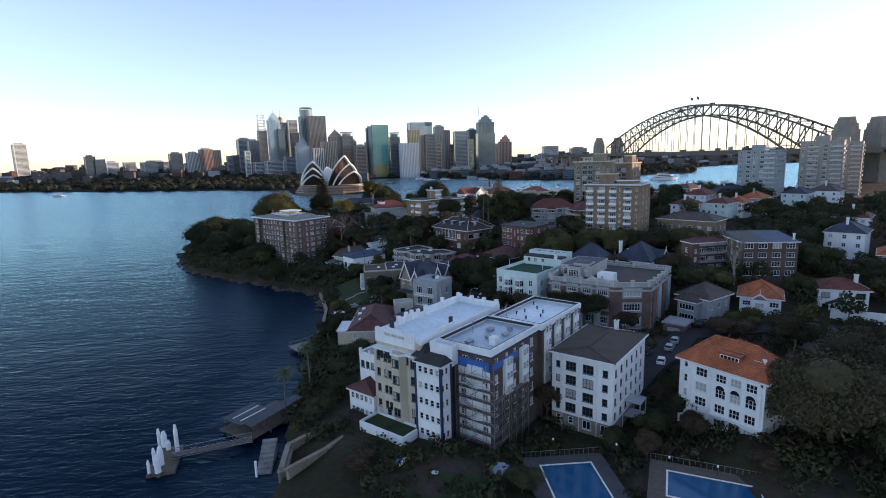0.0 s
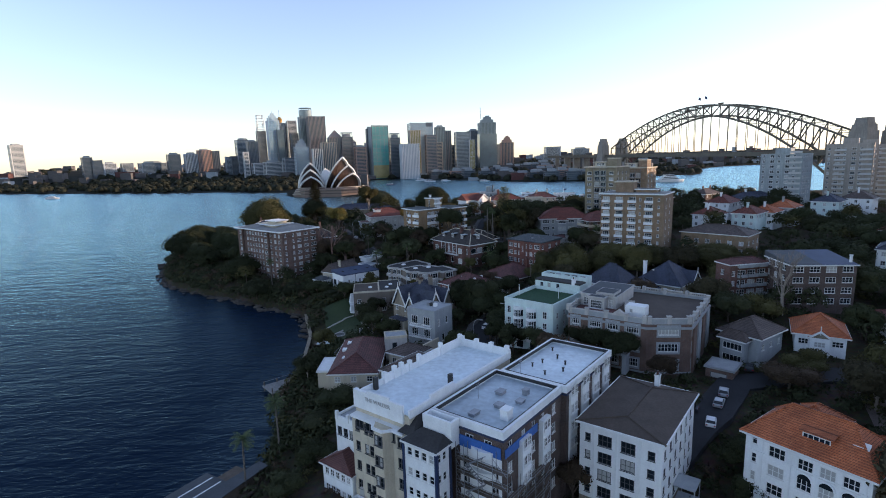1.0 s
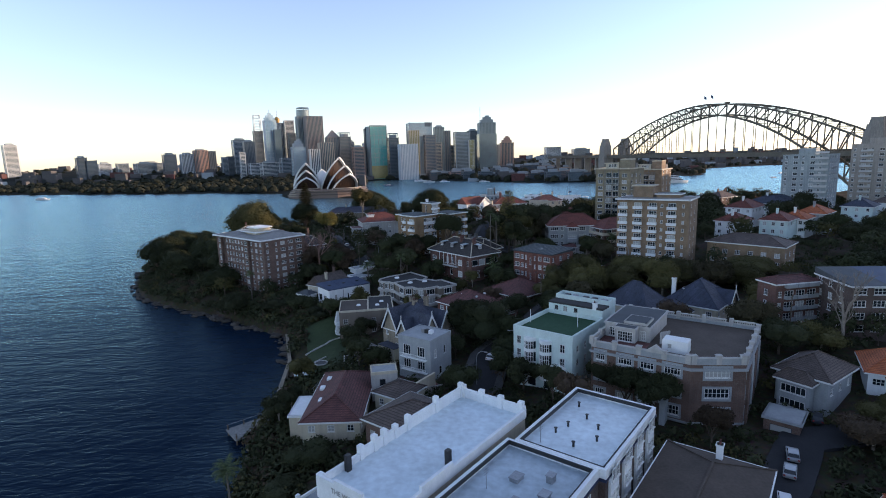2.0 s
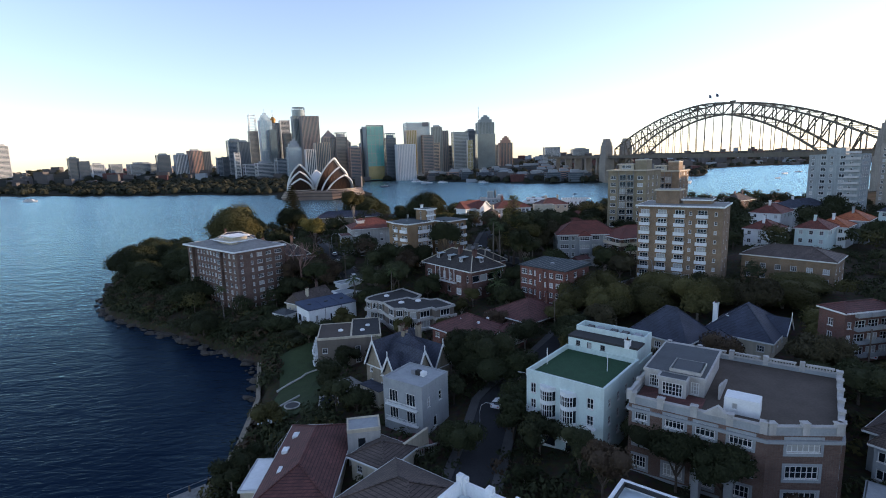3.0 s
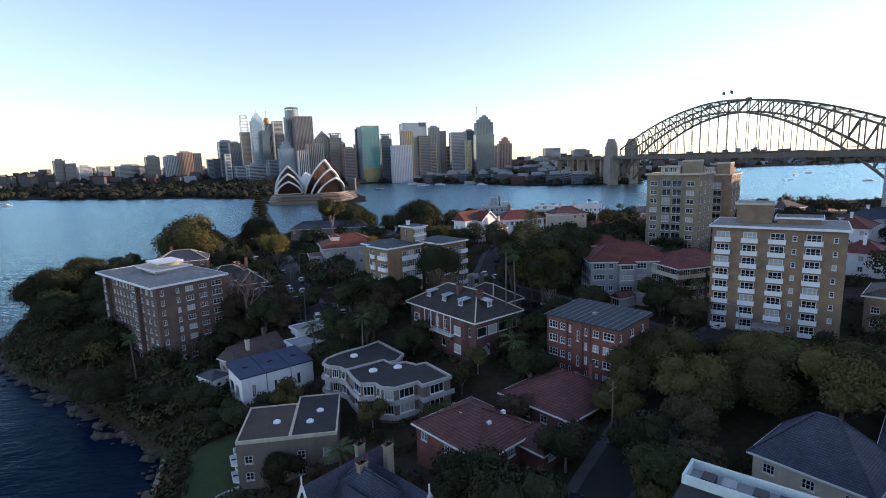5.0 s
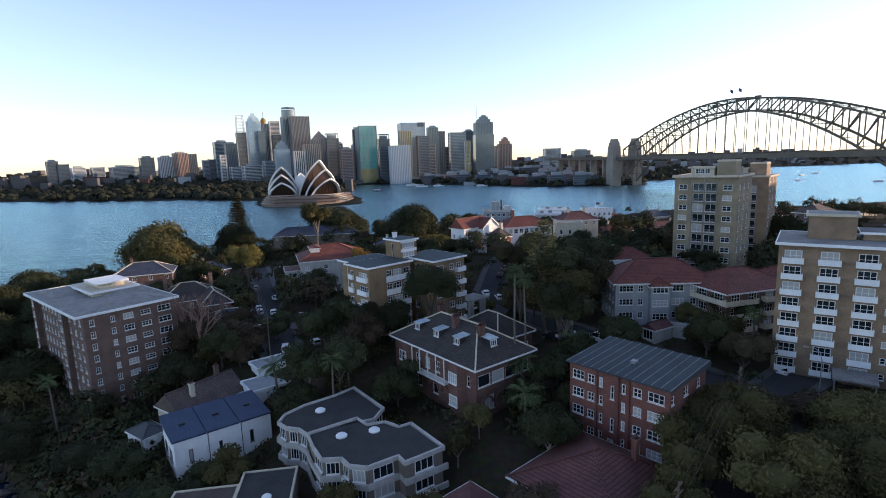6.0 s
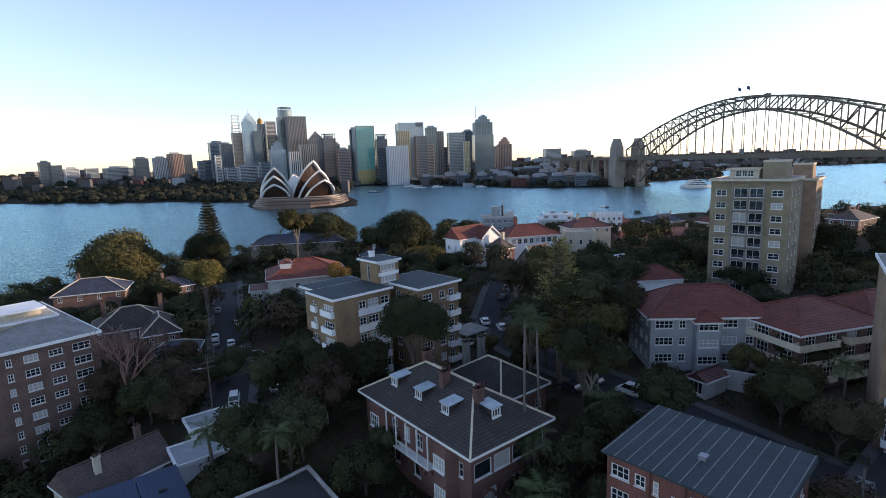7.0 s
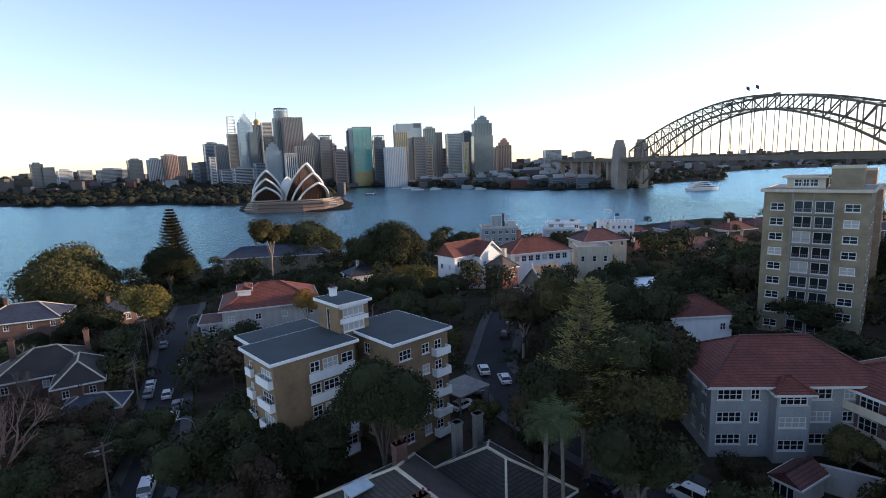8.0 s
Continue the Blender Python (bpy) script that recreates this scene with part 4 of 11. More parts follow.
def plan_walls(parent, material, outline, z0, z1, faces=None, fm=None, gm=None, name="wall", label=""):
    """Walls over any plan outline that runs anticlockwise; faces are keyed by the number of the edge."""
    faces = faces or {}
    FOOT.append((parent.matrix_basis.inverted(), min(p[0] for p in outline), max(p[0] for p in outline), min(p[1] for p in outline), max(p[1] for p in outline)))
    bm = bmesh.new()
    for i, (p, q) in enumerate(zip(outline, outline[1:] + outline[:1])):
        M, width = edge_frame(p, q)
        wall_face(bm, parent, M, width, z0, z1, faces.get(i, ()), fm, gm)
    bm.faces.new([bm.verts.new((x, y, z1 - 0.01)) for x, y in outline])
    return part(name, bm, material, parent, label)


def plan_band(parent, name, outline, z0, z1, t, material, out=0.05, label=""):
    """A band or parapet that follows an outline, one bar to an edge."""
    bm = bmesh.new()
    for p, q in zip(outline, outline[1:] + outline[:1]):
        M, width = edge_frame(p, q)
        vs = [bm.verts.new(M @ Vector(c)) for z in (z0, z1) for c in ((-out * 0.4, -out, z), (width + out * 0.4, -out, z), (width - t * 0.4, t, z), (t * 0.4, t, z))]
        for f in ((3, 2, 1, 0), (4, 5, 6, 7), (0, 1, 5, 4), (1, 2, 6, 5), (2, 3, 7, 6), (3, 0, 4, 7)):
            bm.faces.new([vs[i] for i in f])
    return part(name, bm, material, parent, label)


def ring(bm, lu, lv, z0, z1, t, ou=0.0, ov=0.0, out=0.0):
    """A rectangular band, t thick, standing out from the outline by out."""
    a0, a1, b0, b1 = ou - out, ou + lu + out, ov - out, ov + lv + out
    box(bm, a0, a1, b0, b0 + t, z0, z1)
    box(bm, a0, a1, b1 - t, b1, z0, z1)
    box(bm, a0, a0 + t, b0 + t, b1 - t, z0, z1)
    box(bm, a1 - t, a1, b0 + t, b1 - t, z0, z1)


def flat_roof(parent, lu, lv, z, material, ou=0.0, ov=0.0, parapet=0.6, pm=None, t=0.3, coping=None, out=0.05):
    bm = bmesh.new()
    box(bm, ou + 0.1, ou + lu - 0.1, ov + 0.1, ov + lv - 0.1, z, z + 0.12)
    part("roof", bm, material, parent)
    if parapet:
        bm = bmesh.new()
        ring(bm, lu, lv, z - 0.3, z + parapet, t, ou, ov, out)
        part("parapet", bm, pm or WHITE, parent)
        if coping:
            bm = bmesh.new()
            ring(bm, lu, lv, z + parapet, z + parapet + 0.12, t + 0.16, ou, ov, out + 0.08)
            part("coping", bm, coping, parent)


def hip_roof(parent, lu, lv, z, rise, material, ou=0.0, ov=0.0, over=0.5, gable=False, trim=None, ridge=None, hipk=1.0):
    """A tiled hip or gable roof with eaves, fascia and ridge caps; the ridge runs along the longer side."""
    a0, a1, b0, b1 = ou - over, ou + lu + over, ov - over, ov + lv + over
    along_u = (a1 - a0) >= (b1 - b0)
    half = min(a1 - a0, b1 - b0) / 2
    ins = 0.0 if gable else half * hipk
    cx, cy = (a0 + a1) / 2, (b0 + b1) / 2
    r0, r1 = ((a0 + ins, cy), (a1 - ins, cy)) if along_u else ((cx, b0 + ins), (cx, b1 - ins))
    bm = bmesh.new()
    e = [bm.verts.new(p) for p in ((a0, b0, z), (a1, b0, z), (a1, b1, z), (a0, b1, z))]
    g0, g1 = bm.verts.new((*r0, z + rise)), bm.verts.new((*r1, z + rise))
    if along_u:
        fs = ((e[0], e[1], g1, g0), (e[1], e[2], g1), (e[2], e[3], g0, g1), (e[3], e[0], g0))
    else:
        fs = ((e[1], e[2], g1, g0), (e[2], e[3], g1), (e[3], e[0], g0, g1), (e[0], e[1], g0))
    for f in fs:
        bm.faces.new(f)
    bm.faces.new(e[::-1])
    roof = part("roof", bm, material, parent)
    bm = bmesh.new()
    ring(bm, a1 - a0, b1 - b0, z - 0.28, z + 0.03, 0.16, a0, b0, 0.03)
    part("fascia", bm, trim or FRAME_W, parent)
    bm = bmesh.new()
    up = Vector((0, 0, 0.05))
    G0, G1 = Vector((*r0, z + rise)) + up, Vector((*r1, z + rise)) + up
    if (G1 - G0).length > 0.2:
        beam(bm, G0, G1, 0.3, 0.22)
    if not gable:
        for c, g in (((a0, b0), G0), ((a1, b0), G1 if along_u else G0), ((a1, b1), G1), ((a0, b1), G0 if along_u else G1)):
            beam(bm, Vector((*c, z + 0.05)), g, 0.26, 0.2)
    part("ridge_cap", bm, ridge or material, parent)
    return roof


def chimney(parent, u, v, z0, z1, material=None, w=0.9, d=0.7, pots=2):
    bm = bmesh.new()
    box(bm, u - w / 2, u + w / 2, v - d / 2, v + d / 2, z0, z1)
    box(bm, u - w / 2 - 0.1, u + w / 2 + 0.1, v - d / 2 - 0.1, v + d / 2 + 0.1, z1 - 0.25, z1)
    c = part("chimney", bm, material or RED_BRICK, parent)
    for k in range(pots):
        bm = bmesh.new()
        tube(bm, [(u - w / 4 + k * w / 2, v, z1), (u - w / 4 + k * w / 2, v, z1 + 0.55)], [0.14, 0.11], 8)
        part("chimney_pot", bm, MAROON_TILE, c)


def balcony(parent, face, lu, lv, s, w, z, depth=1.3, ou=0.0, ov=0.0, slab=None, panel=None, high=0.95, rail=False):
    """A balcony slab with an upstand or an open railing on one of the faces."""
    (fx, fy), ang, _ = face_frames(lu, lv, ou, ov)[face]
    bm = bmesh.new()
    box(bm, s, s + w, -depth, 0.0, z - 0.18, z)
    if not rail:
        box(bm, s, s + w, -depth, -depth + 0.12, z, z + high)
        box(bm, s, s + 0.12, -depth + 0.12, 0, z, z + high)
        box(bm, s + w - 0.12, s + w, -depth + 0.12, 0, z, z + high)
    else:
        box(bm, s, s + w, -depth, -depth + 0.06, z + high - 0.06, z + high)
        n = max(4, int(w / 0.3))
        for i in range(n + 1):
            x = s + 0.03 + (w - 0.06) * i / n
            box(bm, x - 0.02, x + 0.02, -depth, -depth + 0.05, z, z + high)
    return part("balcony", bm, panel or WHITE, parent, m=pose(fx, fy, 0, 0, 0, ang))


def downpipe(parent, face, lu, lv, s, z0, z1, ou=0.0, ov=0.0, material=None):
    (fx, fy), ang, _ = face_frames(lu, lv, ou, ov)[face]
    bm = bmesh.new()
    tube(bm, [(s, -0.09, z0), (s, -0.09, z1)], [0.07, 0.07], 6)
    part("downpipe", bm, material or WHITE, parent, m=pose(fx, fy, 0, 0, 0, ang))


def house(name, label, category, x, y, ang, z0):
    return thing(name, label, category, pose(x, y, z0, 0, 0, ang))


def skylight(parent, u, v, z, r=0.7):
    bm = bmesh.new()
    tube(bm, [(u, v, z), (u, v, z + 0.25), (u, v, z + 0.45), (u, v, z + 0.55)], [r, r, r * 0.7, r * 0.2], 16)
    part("skylight", bm, WHITE, parent, "white dome skylight")


# ---------------------------------------------------------------- waterside flats
# scaffolded brick block with silver roof
GZ = 5.5
b = house("scaffolded_flats", "brick flats with white parapet under scaffolding", "apartment building", 8.1, 90.9, 52, GZ)
H = 24 - GZ
rw = [o for k in range(5) for o in ((1.2, 1.2, 2.0 + 3.2 * k, 1.7, 2, 2), (5.0, 1.1, 2.0 + 3.2 * k, 1.7, 2, 2), (8.0, 1.0, 2.0 + 3.2 * k, 1.7, 2, 2), (11.0, 1.1, 2.0 + 3.2 * k, 1.7, 2, 2), (14.6, 1.3, 2.0 + 3.2 * k, 1.7, 2, 2))]
lw = [o for k in range(5) for o in ((6.2, 1.4, 2.0 + 3.2 * k, 1.7, 2, 2), (9.4, 1.3, 2.0 + 3.2 * k, 1.7, 2, 2))]
walls(b, DARK_BRICK, 18, 12.6, -4, H - 0.9, {"R": rw, "L": lw})
walls(b, WHITE, 2, 5.2, H - 4, H - 0.9, ou=-2, ov=7.4, name="front_projection")
flat_roof(b, 18, 12.6, H - 0.9, SILVER_ROOF, parapet=0.9, t=0.5)
flat_roof(b, 2.05, 5.2, H - 0.9, SILVER_ROOF, ou=-2, ov=7.4, parapet=0.9, t=0.4)
bm = bmesh.new()
ring(bm, 18, 12.6, H - 1.5, H - 1.2, 0.3, 0, 0, 0.12)
part("dark_cornice", bm, NAVY, b, "navy painted cornice line")
bm = bmesh.new()
box(bm, -0.25, -0.12, 0.3, 7.3, H - 4.1, H - 2.4)
box(bm, 0.2, 9.5, -0.2, -0.1, H - 4.0, H - 2.7)
part("blue_sheeting", bm, BLUE_WRAP, b, "blue tarpaulin below the parapet")
for s0, s1, z0, z1 in ((4.0, 6.6, 8.2, H - 3), (10.2, 12.8, 8.2, H - 2.6)):
    bm = bmesh.new()
    box(bm, s0, s1, -0.75, 0.0, z0, z1)
    part("white_oriel", bm, WHITE, b, "white rendered oriel panel")
    for k in range(3):
        fr, pn = window_meshes(0.95, 1.5, 2, 2, FRAME_W, GLASS)
        for q in (0.25, 1.35):
            w = part("window", fr, None, b, m=pose(s0 + q, -0.92, z0 + 0.6 + 2.7 * k))
            part("pane", pn, None, w)
rw = [o for k in range(5) for o in [(1.0 + 2.35 * i, 1.1, 1.6 + 3.2 * k, 1.8, 2, 2) for i in range(8)]]
walls(b, DARK_BRICK, 19.6, 12.4, -3, H - 0.8, {"R": rw}, ou=18.02, ov=-0.9)
flat_roof(b, 19.6, 12.4, H - 0.8, WHITE_ROOF, ou=18.05, ov=-0.9, parapet=0.9, t=0.45)
for k in range(4):
    bm = bmesh.new()
    box(bm, 18.9 + 4.75 * k, 21.7 + 4.75 * k, -1.25, -0.92, 3.6, H - 1.4)
    part("white_panel", bm, WHITE, b, "white rendered wall panel between window bays")
    for q in range(5):
        fr, pn = window_meshes(1.0, 1.6, 2, 2, FRAME_W, GLASS)
        for e in (0.2, 1.55):
            w = part("window", fr, None, b, m=pose(18.9 + 4.75 * k + e, -1.42, 4.2 + 3.1 * q))
            part("pane", pn, None, w)
bm = bmesh.new()
ring(bm, 19.6, 12.4, H - 1.5, H - 1.2, 0.3, 18.02, -0.9, 0.12)
part("dark_cornice", bm, NAVY, b)
for lu_, lv_, ou_, ov_, z_ in ((18, 12.6, 0, 0, H), (19.6, 12.4, 18.05, -0.9, H + 0.1)):
    bm = bmesh.new()
    ring(bm, lu_ - 0.9, lv_ - 0.9, z_ - 0.5, z_ + 0.04, 0.14, ou_ + 0.45, ov_ + 0.45)
    part("roof_flashing", bm, STEEL, b, "dark flashing inside the parapet")
# white rendered front behind the scaffold
bm = bmesh.new()
wall_face(bm, b, pose(-0.12, 7.3, 0, 0, 0, -90), 7.1, -1.0, H - 4.2, [o for k in range(4) for o in ((0.5, 1.2, 1.4 + 3.2 * k, 2.0, 2, 2), (5.4, 1.2, 1.4 + 3.2 * k, 2.0, 2, 2))])
part("front_render", bm, WHITE, b, "white rendered front wall")
# curved white balconies behind the scaffold
for k in range(5):
    bm = bmesh.new()
    prism(bm, [(-1.0 * math.sin(math.pi * i / 8), 1.2 + 4.4 * i / 8) for i in range(9)], 1.2 + 3.2 * k, 2.2 + 3.2 * k)
    part("curved_balcony", bm, WHITE, b, "curved white balcony front")
# roof plant
for u, v, w, d, h in ((5, 2.5, 1.6, 1.3, 1.5), (7.4, 5.2, 1.2, 1.2, 0.5), (3.2, 7.0, 1.6, 1.0, 0.45), (10.5, 3.3, 1.3, 1.0, 0.4), (11.5, 7.5, 1.5, 1.1, 0.5), (13.5, 4.0, 1.0, 0.8, 0.9)):
    bm = bmesh.new()
    box(bm, u - w / 2, u + w / 2, v - d / 2, v + d / 2, H - 0.8, H - 0.8 + h)
    box(bm, u - w / 2 - 0.1, u + w / 2 + 0.1, v - d / 2 - 0.1, v + d / 2 + 0.1, H - 0.8 + h, H - 0.7 + h)
    part("roof_vent", bm, WHITE if h > 1 else GALV, b)
for u, v in ((22, 5), (24, 8.5), (26.5, 7.8), (28, 4), (30, 6.5), (33, 9), (25, 3)):
    bm = bmesh.new()
    tube(bm, [(u, v, H - 0.7), (u, v, H - 0.1), (u, v, H + 0.05)], [0.16, 0.16, 0.28], 8)
    part("vent_pipe", bm, STEEL, b)
for u, v in ((20.5, 9), (8, 9.5)):
    bm = bmesh.new()
    tube(bm, [(u, v, H - 0.8), (u, v, H + 1.8)], [0.05, 0.04], 6)
    for k in range(3):
        beam(bm, (u - 0.5, v, H + 1.7 - 0.3 * k), (u + 0.5, v, H + 1.7 - 0.3 * k), 0.04)
    part("aerial", bm, GALV, b)

# white and navy window bay in front of it
b = house("window_bay_tower", "white stair bay with navy edges and rows of windows", "apartment building", 8.1, 90.9, 52, GZ)
bw = [o for k in range(5) for o in [(0.5 + 1.35 * i, 0.95, 0.8 + 3.15 * k, 1.35, 1, 2) for i in range(4)]]
bw2 = [o for k in range(5) for o in [(0.4 + 1.2 * i, 0.85, 0.8 + 3.15 * k, 1.35, 1, 2) for i in range(2)]]
walls(b, WHITE, 3.2, 5.8, -1, 15.6, {"L": bw, "R": bw2}, ou=-5.3, ov=7.7)
bm = bmesh.new()
for v in (7.45, 13.45):
    box(bm, -5.45, -4.95, v, v + 0.4, -1, 15.6)
box(bm, -2.3, -2.05, 7.4, 7.75, -1, 15.6)
part("navy_edge", bm, NAVY, b, "navy painted corner pilasters")
bm = bmesh.new()
v = [bm.verts.new(p) for p in ((-5.8, 7.2, 15.6), (-1.9, 7.2, 15.6), (-1.9, 13.9, 15.6), (-5.8, 13.9, 15.6), (-2.2, 8.6, 16.5), (-2.2, 12.5, 16.5))]
for f in ((0, 1, 4), (0, 4, 5, 3), (3, 5, 2), (1, 2, 5, 4), (3, 2, 1, 0)):
    bm.faces.new([v[i] for i in f])
part("roof", bm, DARK_ROOF, b, "dark lean-to roof")
bm = bmesh.new()
ring(bm, 3.9, 6.7, 15.35, 15.62, 0.2, -5.8, 7.2, 0.02)
part("fascia", bm, FRAME_W, b)

# scaffolding round the near corner
sc = thing("scaffolding", "steel tube scaffolding with plank decks round the brick flats", "scaffolding", pose(8.1, 90.9, GZ, 0, 0, 52))
lines = [(-1.3, v) for v in (-1.4, 1.0, 3.4, 5.8, 7.2)] + [(-0.3, v) for v in (1.0, 3.4, 5.8)] + [(u, -1.4) for u in (1.5, 4.0, 6.5, 9.0, 11.5)] + [(u, -0.35) for u in (1.5, 4.0, 6.5, 9.0, 11.5)]
for u, v in lines:
    bm = bmesh.new()
    top = 15.5 if u < 1 else 12.0 - 0.4 * u
    tube(bm, [(u, v, -3), (u, v, top)], [0.05, 0.05], 6)
    part("standard", bm, GALV, sc)
for k in range(7):
    z = 0.3 + 2.1 * k
    bm = bmesh.new()
    box(bm, -1.35, -0.3, -1.4, 7.2, z, z + 0.05)
    part("plank_deck", bm, TIMBER, sc)
    if k < 5:
        bm = bmesh.new()
        box(bm, 0.0, 11.5, -1.4, -0.4, z, z + 0.05)
        part("plank_deck", bm, TIMBER, sc)
    for e in (0.5, 1.0):
        bm = bmesh.new()
        beam(bm, (-1.3, -1.4, z + e), (-1.3, 7.2, z + e), 0.05)
        part("guard_rail", bm, GALV, sc)
        if k < 5:
            bm = bmesh.new()
            beam(bm, (-1.3, -1.4, z + e), (11.5, -1.4, z + e), 0.05)
            part("guard_rail", bm, GALV, sc)
    bm = bmesh.new()
    a, c = ((2.0, 5.0) if k % 2 else (5.0, 2.0))
    for o in (-2.1, -1.5):
        beam(bm, (o, a, z), (o, c, z + 2.1), 0.08)
    for q in range(8):
        yy, zz = a + (c - a) * q / 8, z + 2.1 * q / 8
        box(bm, -2.1, -1.5, yy - 0.1, yy + 0.1, zz, zz + 0.03)
    part("stair_flight", bm, GALV, sc)
    bm = bmesh.new()
    beam(bm, (-1.35, -1.4, z), (-1.35, 1.0, z + 2.1), 0.05)
    beam(bm, (-1.35, 5.8, z), (-1.35, 7.2, z + 2.1), 0.05)
    if k < 5:
        beam(bm, (1.5, -1.45, z), (4.0, -1.45, z + 2.1), 0.05)
        beam(bm, (9.0, -1.45, z), (11.5, -1.45, z + 2.1), 0.05)
    part("brace", bm, GALV, sc)

# cream flats with white roof and lettered parapet
b = house("cream_flats", "cream rendered flats with stepped white parapets and lettered front", "apartment building", 8.1, 90.9, 52, GZ)
H = 24.2 - GZ
fw = [o for k in range(4) for o in ((0.7, 1.0, 2.6 + 3.4 * k, 1.7, 2, 2), (2.7, 0.95, 2.6 + 3.4 * k, 1.7, 1, 2), (3.8, 0.95, 2.6 + 3.4 * k, 1.7, 1, 2), (9.9, 1.1, 2.6 + 3.4 * k, 1.8, 2, 2))]
sw = [(2 + 4.2 * i, 1.0, 3 + 3.4 * k, 1.6, 2, 2) for i in range(6) for k in range(4)]
walls(b, CREAM, 30, 11.6, -4, H - 3.2, {"L": fw, "R": sw, "F": sw, "B": sw}, ou=-4, ov=14.4, fm=FRAME_D)
walls(b, CREAM, 29, 11.6, H - 3.2, H - 1.0, ou=-3, ov=14.4, name="upper_wall", label="cream attic wall behind the terrace")
# canted bay on the front
bm = bmesh.new()
prism(bm, [(-4, 17.0), (-4, 20.6), (-5.3, 19.7), (-5.3, 17.9)], 1.5, H - 3.0)
part("bay", bm, CREAM, b, "canted cream bay")
for k in range(4):
    fr, pn = window_meshes(0.8, 1.7, 1, 2, FRAME_D, GLASS)
    for q in (19.6, 18.75):
        w = part("window", fr, None, b, m=pose(-5.47, q, 2.6 + 3.4 * k, 0, 0, -90))
        part("pane", pn, None, w)
bm = bmesh.new()
box(bm, -4.6, -2.9, 14.6, 25.8, H - 3.4, H - 3.1)
prism(bm, [(-4.6, 16.7), (-4.6, 20.9), (-5.7, 19.9), (-5.7, 17.7)], H - 3.4, H - 3.1)
part("terrace_hood", bm, WHITE, b, "white terrace hood over the top windows")
fr, pn = window_meshes(1.7, 1.5, 2, 1, FRAME_D, GLASS)
for q in (25.0, 22.8, 20.4, 18.2):
    w = part("window", fr, None, b, m=pose(-4.15, q, H - 5.2, 0, 0, -90))
    part("pane", pn, None, w)
bm = bmesh.new()
box(bm, -2.7, 25.7, 14.7, 25.7, H - 1.0, H - 0.85)
part("roof", bm, WHITE_ROOF, b, "white painted flat roof")
bm = bmesh.new()
box(bm, -3.4, -3.0, 15.4, 26.0, H - 2.2, H + 0.7)
box(bm, -3.4, -3.0, 18.3, 22.8, H + 0.7, H + 1.15)
part("front_parapet", bm, WHITE, b, "white lettered front parapet")
bm = bmesh.new()
for a, c, top in ((-3, 3.5, 0.1), (3.5, 10.5, 0.6), (10.5, 12.5, 0.1), (12.5, 26, 0.8)):
    box(bm, a, c, 25.7, 26.1, H - 1.2, H + top)
for a, top in ((-2.8, 0.6), (3.7, 1.1), (6.2, 1.4), (8.0, 1.4), (10.2, 1.1), (12.8, 1.4), (19.2, 1.7), (25.6, 1.5)):
    box(bm, a - 0.35, a + 0.35, 25.55, 26.25, H - 1.2, H + top)
part("left_parapet", bm, WHITE, b, "stepped white side parapet with piers")
bm = bmesh.new()
for a, c, top in ((-3, 2, 0.1), (2, 8, 0.7), (8, 26, 0.1)):
    box(bm, a, c, 14.2, 14.6, H - 1.2, H + top)
box(bm, 25.6, 26.05, 14.3, 26.0, H - 1.2, H + 0.6)
for v in (15, 18.5, 22, 25.5):
    box(bm, 25.45, 26.2, v - 0.4, v + 0.4, H - 1.2, H + 1.2)
part("right_parapet", bm, WHITE, b)
for u, v in ((9, 15.8), (1, 25.3)):
    bm = bmesh.new()
    box(bm, u - 0.35, u + 0.35, v - 0.3, v + 0.3, H - 0.9, H + 1.3)
    part("vent_stack", bm, STEEL, b)
bm = bmesh.new()
v = [bm.verts.new(p) for p in ((-4.3, 12.7, H - 3.0), (3, 12.7, H - 3.0), (3, 15.8, H - 3.0), (-4.3, 15.8, H - 3.0), (-1.2, 14.3, H - 1.2), (2.6, 14.3, H - 1.2))]
for f in ((0, 1, 5, 4), (0, 4, 3), (3, 4, 5, 2), (1, 2, 5), (3, 2, 1, 0)):
    bm.faces.new([v[i] for i in f])
part("corner_roof", bm, DARK_ROOF, b, "small dark hipped corner roof")
cu = bpy.data.curves.new("lettering", "FONT")
cu.body, cu.size, cu.extrude, cu.align_x = "THE WALDER", 0.88, 0.03, "CENTER"
tx = new("lettering", cu)
tx.data.materials.append(PALE_STONE)
tx.parent = b
tx.matrix_basis = pose(-3.45, 20.6, H - 0.55, 90, 0, -90)
tagged(tx, "raised grey letters on the white parapet")
for v in (24.6, 22.2, 15.0):
    fan = [(v + 0.5 * math.cos(a * math.pi / 8), 2.5 + 0.5 * math.sin(a * math.pi / 8)) for a in range(9)]
    bm = bmesh.new()
    f0 = [bm.verts.new((-4.06, y, z)) for y, z in [(v + 0.5, 1.1)] + fan + [(v - 0.5, 1.1)]]
    f1 = [bm.verts.new((-3.98, y, z)) for y, z in [(v + 0.5, 1.1)] + fan + [(v - 0.5, 1.1)]]
    bm.faces.new(f0[::-1])
    bm.faces.new(f1)
    for k in range(len(f0)):
        bm.faces.new((f0[k], f0[(k + 1) % len(f0)], f1[(k + 1) % len(f0)], f1[k]))
    part("arched_window", bm, GLASS, b, "dark arched ground floor window")
